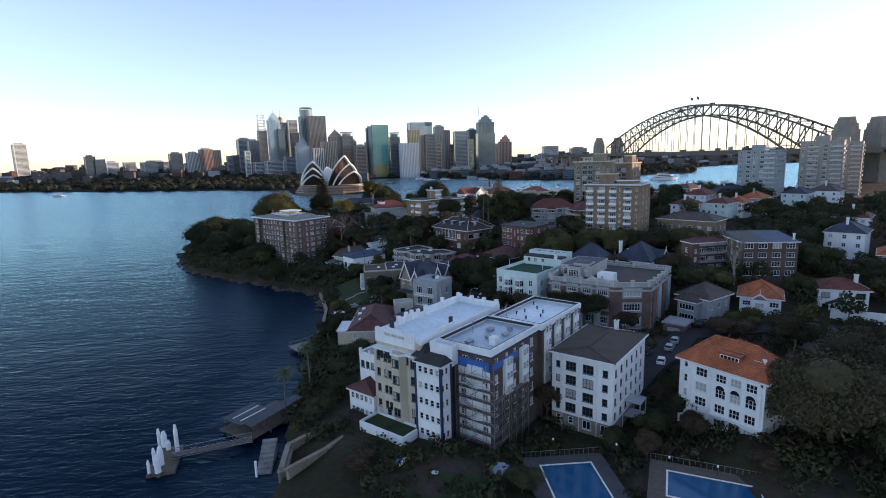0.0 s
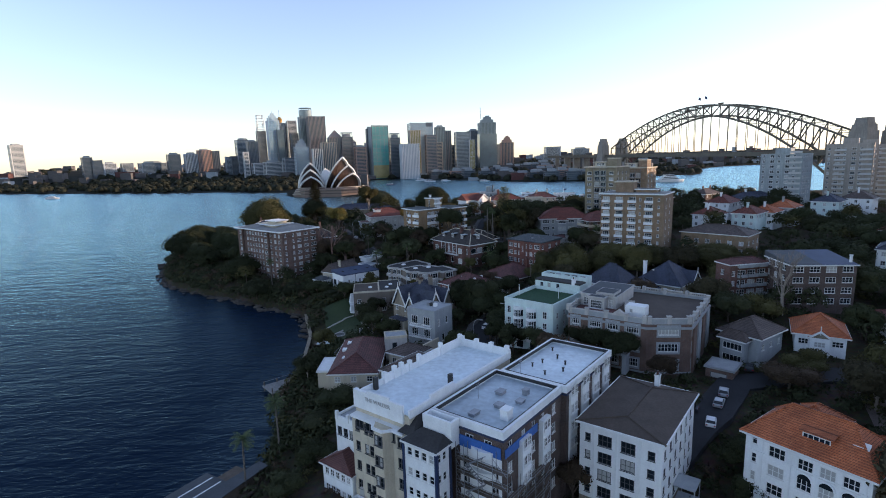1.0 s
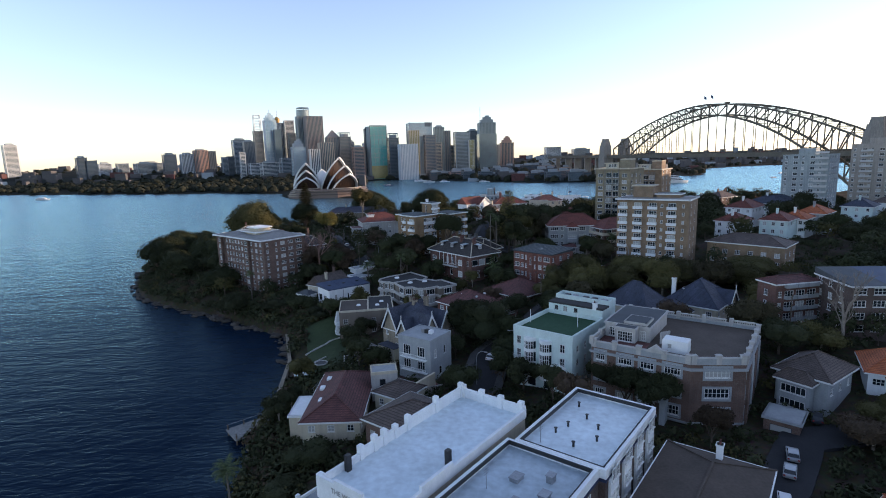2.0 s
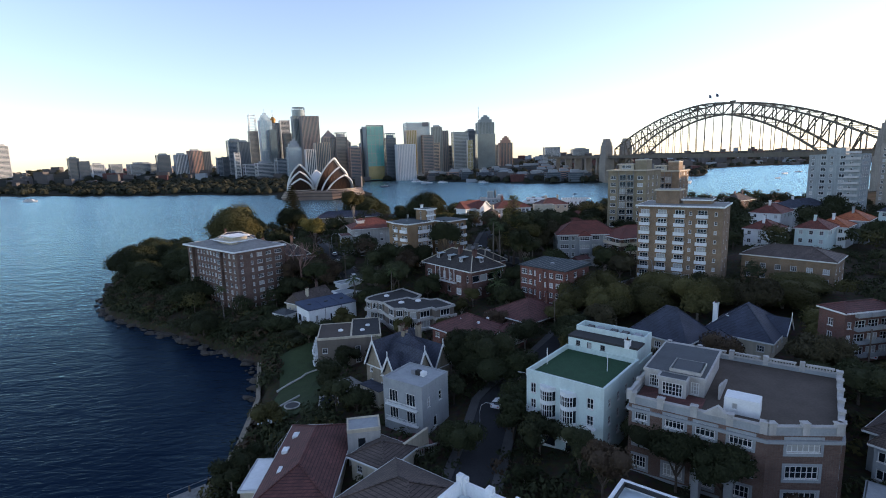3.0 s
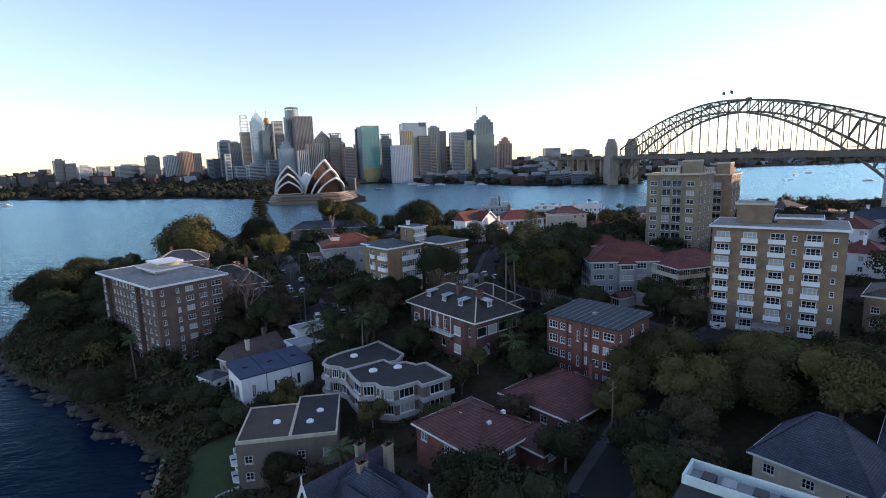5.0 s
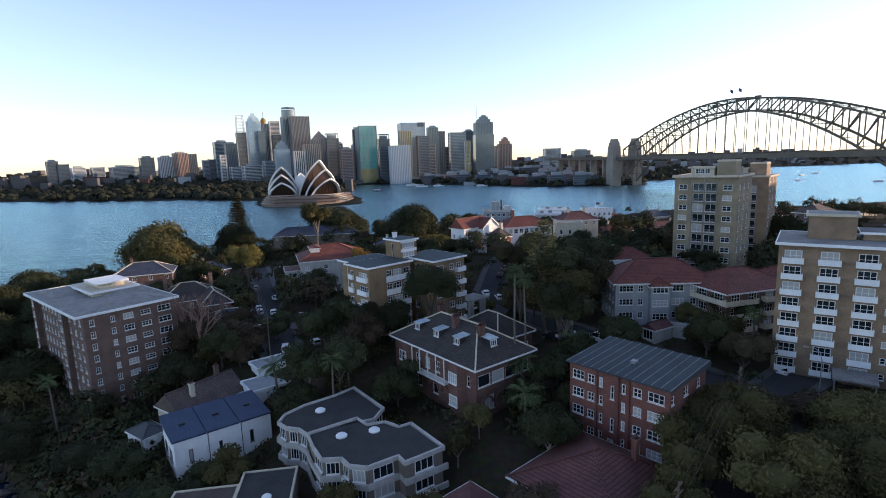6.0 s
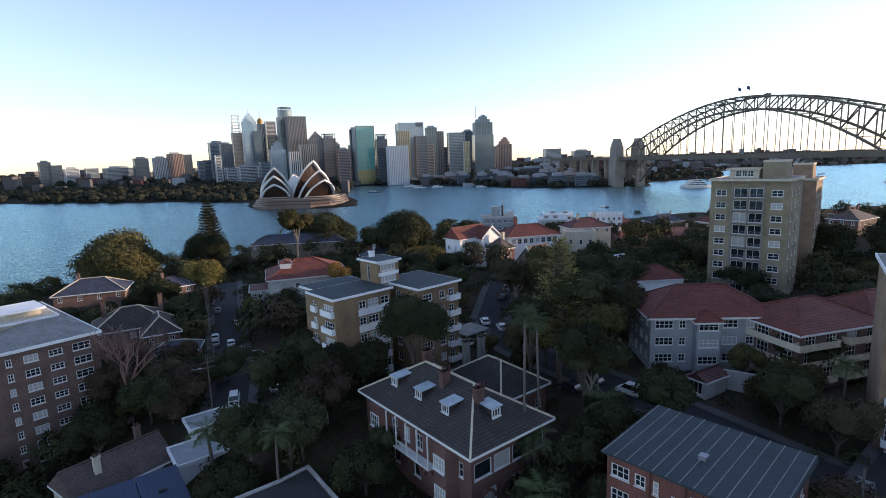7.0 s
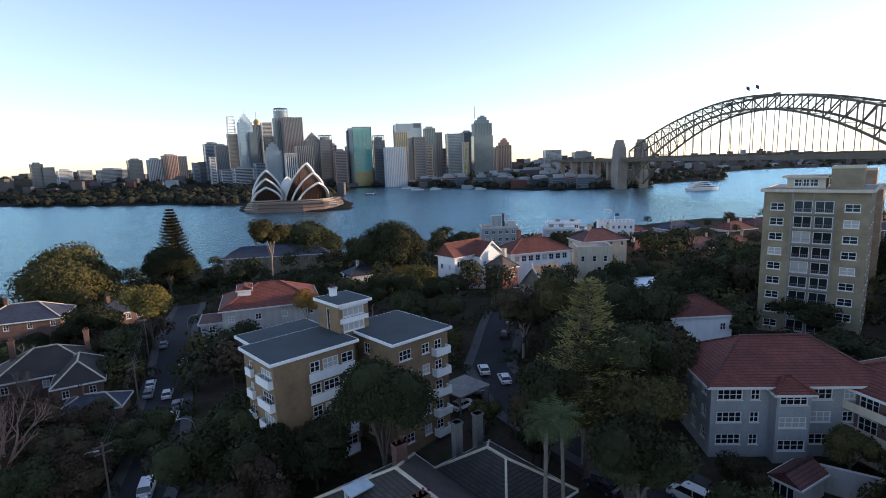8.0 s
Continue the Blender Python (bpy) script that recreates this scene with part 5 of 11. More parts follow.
# planter terrace before it
b = house("planter_terrace", "white walled garden terrace in front of the cream flats", "terrace", 8.1, 90.9, 52, GZ)
bm = bmesh.new()
ring(bm, 5.2, 11.8, -2, 1.6, 0.3, -9.6, 13.6)
part("terrace_wall", bm, WHITE, b)
bm = bmesh.new()
box(bm, -9.3, -4.4, 13.9, 25.1, -1, 1.1)
part("planting_bed", bm, LAWN, b)

# tile-skirted annex beside the cream flats
b = house("tile_hung_annex", "cream annex with maroon tile skirt roofs", "apartment building", 8.1, 90.9, 52, 4.5)
walls(b, WHITE, 13, 7.4, -3, 5.6, {"L": wins(5, 1.0, 1.4, 0.4, 3.1, 2, width=7.4, start=0.5)}, ou=-4.5, ov=26.3)
hip_roof(b, 13, 7.4, 5.6, 2.3, MAROON_TILE, ou=-4.5, ov=26.3, hipk=0.45)
walls(b, WHITE, 10, 6.4, 6.0, 12.6, {"L": wins(4, 1.1, 1.6, 9.6, width=6.4, start=0.4)}, ou=-1.5, ov=26.8, fm=FRAME_D)
flat_roof(b, 10, 6.4, 12.6, GREY_RENDER, ou=-1.5, ov=26.8, parapet=0.5, pm=WHITE)
for v in (27.2, 30.0, 32.8):
    bm = bmesh.new()
    box(bm, -1.7, -1.2, v - 0.25, v + 0.25, 12.4, 13.9)
    part("parapet_pier", bm, WHITE, b)
# white flats with brown hip roof
b = house("white_flats", "white rendered five-storey flats with a brown tiled roof", "apartment building", 31.8, 95.2, 52.5, 3.5)
H = 19.2 - 3.5
L = [o for k in range(4) for o in ((0.9, 0.9, 3.6 + 2.95 * k, 1.4, 1, 2), (3.0, 2.2, 3.4 + 2.95 * k, 1.9, 3, 2), (6.6, 2.2, 3.4 + 2.95 * k, 1.9, 3, 2), (10.6, 1.1, 3.5 + 2.95 * k, 1.5, 1, 2))] + [(1.0, 1, 0.9, 1.4, 1, 2), (3.6, 1.1, 0.9, 1.4, 1, 2), (6.6, 1.8, 0.5, 1.9, 2, 1), (10.4, 1.5, 0.2, 2.2, 2, 1)]
R_ = [(1.0 + 3.1 * i, 1.1, 3.5 + 2.95 * k, 1.5, 2, 2) for i in range(6) for k in range(4)]
walls(b, WHITE, 19.7, 12.7, 2.7, H, {"L": [o for o in L if o[2] > 2.8], "R": R_}, fm=FRAME_D)
walls(b, STONE, 19.7, 12.7, -4, 2.7, {"L": [o for o in L if o[2] < 2.8]}, name="base_wall", label="bare sandstone base storey", fm=FRAME_W)
hip_roof(b, 19.7, 12.7, H, 0.9, BROWN_ROOF, over=0.6, trim=WHITE, hipk=0.6)
chimney(b, 18.5, 6.0, H + 0.2, H + 2.6, WHITE, 0.9, 0.8)
for s in (2.3, 5.9, 9.6):
    downpipe(b, "L", 19.7, 12.7, s, -3, H)
for s in (6, 13):
    downpipe(b, "R", 19.7, 12.7, s, -3, H)
for k in range(1, 4):
    for v0, w_ in ((7.5, 2.2), (3.9, 2.2)):
        bm = bmesh.new()
        box(bm, -0.1, 0.0, v0 - 0.15, v0 + w_ + 0.15, 3.1 + 2.95 * k, 3.3 + 2.95 * k)
        part("sill_band", bm, WHITE, b)
bm = bmesh.new()
box(bm, 6.5, 10.5, -3.4, -0.1, 5.4, 5.55)
for u in (6.6, 10.4):
    box(bm, u - 0.08, u + 0.08, -3.35, -3.2, -3, 5.4)
box(bm, 6.5, 10.5, -3.4, -3.33, 3.2, 3.27)
box(bm, 6.5, 10.5, -3.4, -0.1, 2.2, 2.35)
part("side_stair_porch", bm, GREY_RENDER, b, "grey roofed side porch")

# white villa flats with orange tiles
b = house("orange_roof_villa", "white villa flats with orange tiled roof and arched loggias", "apartment building", 55.8, 86.8, 34.7, 5.5)
H = 18.2 - 5.5
L = [(0.9, 0.8, 2.0 + 3.0 * k, 1.6, 1, 2) for k in range(4)]
L += [(3.3, 2.3, 1.0 + 3.0 * k, 1.8, 3, 2) for k in range(4)] + [(7.2 + 2.75 * i, 2.0, 0.8 + 3.0 * k, 1.8, 3, 2) for i in range(3) for k in range(4)]
R_ = [(1.2 + 3.0 * i, 1.2, 2.2 + 3.0 * k, 1.5, 2, 2) for i in range(3) for k in range(3)]
walls(b, WHITE, 10.5, 16, -4, H, {"L": L, "R": R_}, fm=FRAME_W)
hip_roof(b, 10.5, 16, H, 4.4, ORANGE_TILE, over=0.7, hipk=0.8)
bm = bmesh.new()
box(bm, 1.6, 4.4, 5.4, 9.2, H + 0.9, H + 2.5)
v = [bm.verts.new(p) for p in ((1.2, 5.1, H + 2.5), (4.9, 5.1, H + 3.1), (4.9, 9.5, H + 3.1), (1.2, 9.5, H + 2.5), (1.2, 5.1, H + 2.65), (4.9, 5.1, H + 3.25), (4.9, 9.5, H + 3.25), (1.2, 9.5, H + 2.65))]
for f in ((3, 2, 1, 0), (4, 5, 6, 7), (0, 1, 5, 4), (1, 2, 6, 5), (2, 3, 7, 6), (3, 0, 4, 7)):
    bm.faces.new([v[i] for i in f])
part("dormer", bm, ORANGE_TILE, b, "tiled dormer")
fr, pn = window_meshes(3.5, 1.0, 5, 1, FRAME_W, GLASS)
w = part("window", fr, None, b, m=pose(1.44, 9.05, H + 1.35, 0, 0, -90))
part("pane", pn, None, w)
for i in range(3):
    s = 16 - (7.2 + 2.75 * i) - 1.0
    fan = [(s + 1.02 * math.cos(a * math.pi / 12), 8.55 + 1.02 * math.sin(a * math.pi / 12)) for a in range(13)]
    bm = bmesh.new()
    for (v0, z0), (v1, z1) in zip(fan, fan[1:]):
        beam(bm, (-0.1, v0, z0), (-0.1, v1, z1), 0.2, 0.26)
    arch = part("arch_moulding", bm, WHITE, b)
    bm = bmesh.new()
    f0 = [bm.verts.new((-0.05, v, z)) for v, z in fan]
    f1 = [bm.verts.new((0.02, v, z)) for v, z in fan]
    bm.faces.new(f0[::-1])
    bm.faces.new(f1)
    for k in range(13):
        bm.faces.new((f0[k], f0[(k + 1) % 13], f1[(k + 1) % 13], f1[k]))
    part("fanlight_pane", bm, GLASS, arch, "half-round dark fanlight")
bm = bmesh.new()
box(bm, -0.6, -0.02, 0.4, 9.6, 3.2, 3.45)
part("balcony_ledge", bm, WHITE, b)
bm = bmesh.new()
box(bm, -0.12, -0.02, 0.3, 15.8, 9.9, 10.1)
part("string_course", bm, WHITE, b)
bm = bmesh.new()
v = [bm.verts.new(p) for p in ((2.6, 1.5, H + 2.45), (3.4, 1.5, H + 2.95), (3.4, 3.4, H + 2.95), (2.6, 3.4, H + 2.45))]
bm.faces.new(v)
bm.faces.new([bm.verts.new(c.co - Vector((0, 0, 0.2))) for c in v][::-1])
part("roof_window", bm, FRAME_W, b, "white framed roof window")
for s in (2.5, 6.4, 15.4):
    downpipe(b, "L", 10.5, 16, s, -3, H)
walls(b, WHITE, 8, 7, -4, H - 1.5, {"R": wins(2, 1.2, 1.4, 5.0, width=8)}, ou=10.52, ov=8.5, name="rear_wing")
hip_roof(b, 8, 7, H - 1.5, 2.8, ORANGE_TILE, ou=10.9, ov=8.5, over=0.5)
walls(b, WHITE, 7, 7, -4, H - 4.6, ou=15.5, ov=-1.0, name="rear_wing")
hip_roof(b, 7, 7, H - 4.6, 2.8, ORANGE_TILE, ou=15.5, ov=-1.0)

# pale flats with rooftop lawn
b = house("roof_lawn_flats", "pale rendered flats with green turf roof and bow windows", "apartment building", 27.3, 150.9, 50, 11.0)
H = 24.3 - 11
L = [o for k in range(3) for o in ((0.8, 1.1, 3.2 + 3.0 * k, 1.9, 2, 2), (11.3, 1.2, 3.2 + 3.0 * k, 1.9, 2, 2))] + [(3.5, 2.2, 0.2, 2.1, 1, 1), (7.5, 2.2, 0.2, 2.1, 1, 1)]
R_ = [(2 + 3.6 * i, 1.0, 3.2 + 3.0 * k, 1.5, 2, 2) for i in range(6) for k in range(3)]
walls(b, PALE_GREEN, 23, 14.2, -3, H - 1.0, {"L": L, "R": R_})
bm = bmesh.new()
box(bm, 0.4, 15.4, 0.4, 13.8, H - 0.98, H - 0.85)
part("roof_turf", bm, FAKE_GRASS, b, "bright green artificial turf")
bm = bmesh.new()
ring(bm, 15.5, 14.2, H - 1.2, H, 0.4, 0, 0, 0.04)
part("parapet", bm, PALE_GREEN, b)
walls(b, PALE_GREEN, 7.5, 13.6, H - 1.0, H + 1.9, {"L": [(1.6, 0.9, H + 0.2, 1.0, 2, 2), (3.9, 0.9, H - 0.9, 2.1, 1, 1), (6.6, 0.9, H + 0.2, 1.0, 2, 2)]}, ou=15.5, ov=0.3, fm=FRAME_D, name="roof_house")
flat_roof(b, 3.6, 13.6, H + 1.9, DARK_ROOF, ou=15.5, ov=0.3, parapet=0.1, pm=DARK_ROOF)
flat_roof(b, 3.8, 13.6, H + 1.9, GREY_RENDER, ou=19.2, ov=0.3, parapet=1.1, pm=PALE_GREEN)
for q, m_ in ((1.5, GREY_RENDER), (4.0, STEEL), (6.2, STEEL), (9.0, GREY_RENDER), (11.0, STEEL)):
    bm = bmesh.new()
    box(bm, 20, 21.6, q, q + 1.3, H + 2.0, H + 2.8)
    part("air_conditioner", bm, m_, b)
chimney(b, 15.8, 2.2, H + 1.5, H + 3.2, WHITE, 0.9, 0.9, 1)
for u, v in ((6, 13.4), (9, 3.2)):
    bm = bmesh.new()
    tube(bm, [(u, v, H - 1), (u, v, H + 2.2)], [0.08, 0.07], 6)
    part("vent_pole", bm, WHITE, b)
for v0 in (10.0, 6.2):
    bm = bmesh.new()
    arc = [(-0.02, v0 + 1.5)] + [(-1.25 * math.sin(a * math.pi / 8) ** 0.7, v0 + 1.5 - 3.0 * a / 8) for a in range(1, 8)] + [(-0.02, v0 - 1.5)]
    for z in (2.6, 5.3, 8.2, 10.6):
        prism(bm, arc[::-1], z, z + 0.75)
    part("bow_window", bm, WHITE, b, "white bow window")
    bm = bmesh.new()
    prism(bm, [(x * 0.9, v0 + (y - v0) * 0.95) for x, y in arc[::-1]], 3.3, 10.7)
    part("bow_glass", bm, GLASS, b)
    bm = bmesh.new()
    for x, y in arc[1:-1]:
        beam(bm, (x * 0.97, y, 2.7), (x * 0.97, y, 10.9), 0.09)
    for z in (4.4, 7.2, 9.9):
        for p, q in zip(arc[1:-1], arc[2:-1]):
            beam(bm, (p[0] * 0.96, p[1], z), (q[0] * 0.96, q[1], z), 0.07)
    part("mullion", bm, WHITE, b)
for k in range(2):
    for s in (0.4, 10.8):
        balcony(b, "L", 23, 14.2, s, 2.2, 3.1 + 3 * k, 0.9, rail=True)

# long brick flats with white parapet
b = house("parapet_brick_flats", "brown brick flats with white balustraded parapet and roof pavilion", "apartment building", 52.5, 133.4, 54, 10.0)
H = 24.0 - 10
PLAN = [(5.0, 0.0), (26.0, 0.0), (26.0, 26.9), (0.0, 26.9), (0.0, 8.3)]
COLS = {3: ((0.9, 1.9, 4), (5.4, 2.7, 5), (9.6, 2.6, 4), (14.0, 2.9, 5)), 4: ((2.6, 4.4, 6),), 0: ((1.2, 2.4, 4), (6.0, 1.4, 3), (10.4, 2.4, 4), (15.4, 1.6, 3))}
plan_walls(b, BROWN_BRICK, PLAN, -4, H - 0.9, {e: [(s0, w, 2.4 + 3.95 * k, 1.9, n, 2) for k in range(3) for s0, w, n in c] for e, c in COLS.items()})
bm = bmesh.new()
prism(bm, [(5.1, 0.2), (25.8, 0.2), (25.8, 26.7), (0.2, 26.7), (0.2, 8.4)], H - 0.85, H - 0.7)
part("roof", bm, BROWN_ROOF, b)
plan_band(b, "parapet", PLAN, H - 1.2, H, 0.45, GREY_RENDER)
plan_band(b, "coping", PLAN, H, H + 0.14, 0.55, PALE_STONE, 0.16)
plan_band(b, "cornice", PLAN, H - 2.3, H - 1.85, 0.1, GREY_RENDER, 0.4)
plan_band(b, "string_course", PLAN, 1.2, 1.6, 0.1, GREY_RENDER, 0.16)
plan_band(b, "plinth", PLAN, -4.0, 0.9, 0.1, CONCRETE, 0.1, "pale rendered plinth")
for e, c in COLS.items():
    M, width = edge_frame(PLAN[e], PLAN[(e + 1) % 5])
    for s0, w, n in c:
        for k in range(3):
            z = 2.4 + 3.95 * k
            bm = bmesh.new()
            for x0, x1, z0, z1 in ((s0 - 0.4, s0 + w + 0.4, -0.55, -0.1), (s0 - 0.4, s0 + w + 0.4, 1.93, 2.3), (s0 - 0.4, s0 - 0.02, -0.1, 1.93), (s0 + w + 0.02, s0 + w + 0.4, -0.1, 1.93)):
                box(bm, x0, x1, -0.08, 0.0, z + z0, z + z1)
            part("window_surround", bm, GREY_RENDER, b, "pale rendered window surround", m=M)
    for q in range(int(width / 4.2) + 1):
        bm = bmesh.new()
        xx = min(max(0.5, q * width / max(1, int(width / 4.2))), width - 0.5)
        box(bm, xx - 0.45, xx + 0.45, -0.25, 0.55, H - 1.1, H + 0.55)
        box(bm, xx - 0.55, xx + 0.55, -0.35, 0.65, H + 0.55, H + 0.7)
        part("parapet_pier", bm, PALE_STONE, b, m=M)
M, width = edge_frame(PLAN[0], PLAN[1])
for q in range(4):
    bm = bmesh.new()
    box(bm, 1.0 + 5.2 * q, 4.4 + 5.2 * q, -0.5, 0.0, 0.9, H - 2.4)
    part("side_bay", bm, GREY_RENDER if q % 2 else BROWN_BRICK, b, "shallow side bay", m=M)
for e in (1, 2):
    M, width = edge_frame(PLAN[e], PLAN[e + 1])
    for q in range(5):
        bm = bmesh.new()
        x0 = 0.8 + q * width / 5
        box(bm, x0, x0 + 4.0, -0.15, 0.35, H + 0.55, H + 0.8)
        for i in range(9):
            box(bm, x0 + 0.15 + i * 0.43, x0 + 0.36 + i * 0.43, -0.02, 0.22, H + 0.14, H + 0.55)
        part("balustrade", bm, PALE_STONE, b, m=M)
        bm = bmesh.new()
        box(bm, x0 + 4.1, x0 + 4.9, -0.3, 0.5, H - 0.5, H + 1.1)
        part("parapet_pier", bm, PALE_STONE, b, m=M)
bm = bmesh.new()
v = [bm.verts.new(p) for p in ((-0.5, 12.6, H), (-0.5, 16.4, H), (-0.5, 14.5, H + 1.5), (0.4, 12.6, H), (0.4, 16.4, H), (0.4, 14.5, H + 1.5))]
for f in ((0, 2, 1), (3, 4, 5), (0, 3, 5, 2), (2, 5, 4, 1), (0, 1, 4, 3)):
    bm.faces.new([v[i] for i in f])
part("pediment", bm, PALE_STONE, b)
bm = bmesh.new()
box(bm, 0.6, 6.0, 17.0, 26.2, H - 0.7, H - 0.62)
part("terrace_paving", bm, MAROON_TILE, b, "terracotta terrace paving")
walls(b, PALE_STONE, 14, 9.0, H - 0.8, H + 2.3, {"L": [(0.7, 1.5, H - 0.5, 2.0, 4, 3), (7.0, 1.2, H - 0.5, 2.0, 3, 3)]}, ou=6.5, ov=17.3, name="roof_pavilion", label="white rooftop pavilion with french windows")
walls(b, PALE_STONE, 2.2, 4.0, H - 0.8, H + 2.3, {"L": [(0.5, 3.0, H - 0.5, 2.1, 6, 3)]}, ou=4.3, ov=19.6, name="pavilion_bay")
flat_roof(b, 14.4, 9.4, H + 2.3, METAL_ROOF, ou=6.3, ov=17.1, parapet=0.18, pm=PALE_STONE)
flat_roof(b, 2.6, 4.4, H + 2.3, METAL_ROOF, ou=4.0, ov=19.4, parapet=0.18, pm=PALE_STONE)
walls(b, PALE_STONE, 5, 4.6, H + 2.45, H + 2.9, ou=6.9, ov=18.0, name="pavilion_raised_roof")
flat_roof(b, 5, 4.6, H + 2.9, METAL_ROOF, ou=6.9, ov=18.0, parapet=0.12, pm=PALE_STONE)
walls(b, WHITE, 3.0, 4.6, H - 0.8, H + 1.6, {"L": [(1, 0.8, H, 1.0, 1, 1)]}, ou=3.2, ov=9.6, name="stair_house")
flat_roof(b, 3.0, 4.6, H + 1.6, WHITE, ou=3.2, ov=9.6, parapet=0)
bm = bmesh.new()
for k in range(7):
    box(bm, 7.0 + 1.1 * k, 8.1 + 1.1 * k, 15.2, 15.5, H - 0.7, H + 1.5 - 0.28 * k)
part("light_well_wall", bm, PALE_STONE, b, "stepped white wall beside the roof pavilion")
bm = bmesh.new()
for v in (12.4, 16.6):
    box(bm, -2.4, -0.0, v - 0.5, v + 0.5, -3, 5.2)
box(bm, -2.5, 0, 11.8, 17.2, 5.2, 5.7)
part("entrance_porch", bm, GREY_RENDER, b, "pale columned entrance porch")

# small garage beside it
b = house("garage", "flat-roofed brick garage with dark opening", "garage", 62.6, 132.4, 48, 10.5)
walls(b, BROWN_BRICK, 6, 5.6, -2, 3.1, {"L": [(1.0, 3.4, -1.8, 3.8, 1, 1)]}, fm=FRAME_D)
flat_roof(b, 6.6, 6.2, 3.1, GREY_RENDER, ou=-0.3, ov=-0.3, parapet=0.12, pm=GREY_RENDER)


# ---------------------------------------------------------------- gardens and lanes behind the waterside flats
b = house("maroon_roof_house", "low house with a broad maroon hipped roof", "house", -16.0, 143.6, 90, 8.0)
walls(b, CREAM, 23.5, 11.5, -4, 3.0, {"L": wins(3, 1.4, 1.4, 0.8, width=11.5), "R": wins(4, 1.4, 1.4, 0.8, width=23.5)})
hip_roof(b, 23.5, 11.5, 3.0, 3.0, MAROON_TILE)
for u, v in ((6, 8.5), (12, 9.5), (17, 9.0)):
    bm = bmesh.new()
    box(bm, u, u + 1.6, v, v + 1.0, 4.0, 4.5)
    part("roof_light", bm, WHITE, b)
b = house("lean_to_terrace", "white framed terrace roof at the water side of a house", "terrace", -28.5, 150, 90, 6.5)
walls(b, CREAM, 9, 3.4, -3, 2.6, {"F": wins(3, 1.6, 1.5, 0.6, width=9)})
flat_roof(b, 9.4, 3.8, 2.6, WHITE, ou=-0.2, ov=-0.2, parapet=0.12)
b = house("white_box_studio", "small white flat-roofed studio", "house", -15.4, 157.6, 10, 8.0)
walls(b, PALE_STONE, 5.8, 4.6, -2, 6.6, {"R": [(1.8, 1.3, 3.2, 2.0, 1, 1)], "L": [(1.6, 1.2, 3.4, 1.5, 1, 1)]}, fm=FRAME_D)
flat_roof(b, 5.8, 4.6, 6.6, GREY_RENDER, parapet=0.35, pm=CREAM)
b = house("brick_patio", "red brick patio with a pale balustrade", "terrace", -8.6, 156.4, 24, 9.2)
bm = bmesh.new()
box(bm, 0, 9.5, 0, 6.5, -2.0, 0.6)
part("paving", bm, MAROON_TILE, b, "worn red brick paving")
bm = bmesh.new()
for k in range(14):
    box(bm, 3.0 + 0.48 * k, 3.2 + 0.48 * k, -0.3, -0.1, 0.0, 1.3)
box(bm, 2.8, 9.6, -0.35, -0.05, 1.3, 1.5)
box(bm, 2.8, 9.6, -0.35, -0.05, -0.2, 0.0)
part("balustrade", bm, PALE_STONE, b)
b = house("tan_hip_cottage", "cottage with a tan hipped roof", "house", -8.2, 150.2, 55, 8.0)
walls(b, CREAM, 7.5, 7.5, -2, 4.0, {"L": wins(2, 1.2, 1.4, 1.4, width=7.5)})
hip_roof(b, 7.5, 7.5, 4.0, 2.0, BROWN_TILE, over=0.6)
b = house("brown_roof_row", "long house with broad brown tiled roofs", "house", -2.6, 131.5, 52, 8.0)
walls(b, BROWN_BRICK, 13, 15, -3, 5.0, {"L": wins(4, 1.2, 1.4, 1.6, width=15)})
hip_roof(b, 13, 15, 5.0, 3.0, BROWN_TILE, over=0.7)

# grey rendered block and gothic house
b = house("grey_block_house", "grey rendered house block with french windows and a flat roof", "house", -2.4, 164.2, 55, 10.0)
H = 9.3
walls(b, GREY_RENDER, 8.6, 9.5, -3, H, {"L": [(1.4, 2.2, 5.0, 2.5, 3, 1), (5.6, 2.2, 5.0, 2.5, 3, 1), (1.4, 2.2, 1.4, 2.5, 3, 1), (5.6, 2.2, 1.4, 2.5, 3, 1)], "R": [(1.6, 0.9, 4.8, 2.0, 1, 2), (5.4, 0.9, 4.8, 2.0, 1, 2), (3.4, 1.2, 0.1, 2.1, 1, 1)]}, fm=FRAME_W)
flat_roof(b, 8.6, 9.5, H, GREY_RENDER, parapet=0.3, pm=GREY_RENDER)
for z in (4.6, 1.4):
    balcony(b, "L", 8.6, 9.5, 0.9, 7.6, z, 0.7, panel=WHITE, high=0.9, rail=True)
for q, m_ in ((0, WHITE), (1.2, STEEL), (2.2, GALV)):
    bm = bmesh.new()
    box(bm, 4.2, 5.2, 2.6 + q, 3.5 + q, H + 0.12, H + 1.0)
    tube(bm, [(4.7, 3.05 + q, H + 1.0), (4.7, 3.05 + q, H + 1.06)], [0.36, 0.36], 12)
    part("air_conditioner", bm, m_, b)

b = house("gothic_house", "stone house with steep slate gables and white bargeboards", "house", -5.2, 175.0, 46, 10.0)
walls(b, STONE, 12, 14.5, -3, 6.5, {"L": wins(4, 1.0, 1.6, 1.6, 3.2, 2, width=14.5), "R": wins(3, 1.0, 1.6, 2.0, width=12)})


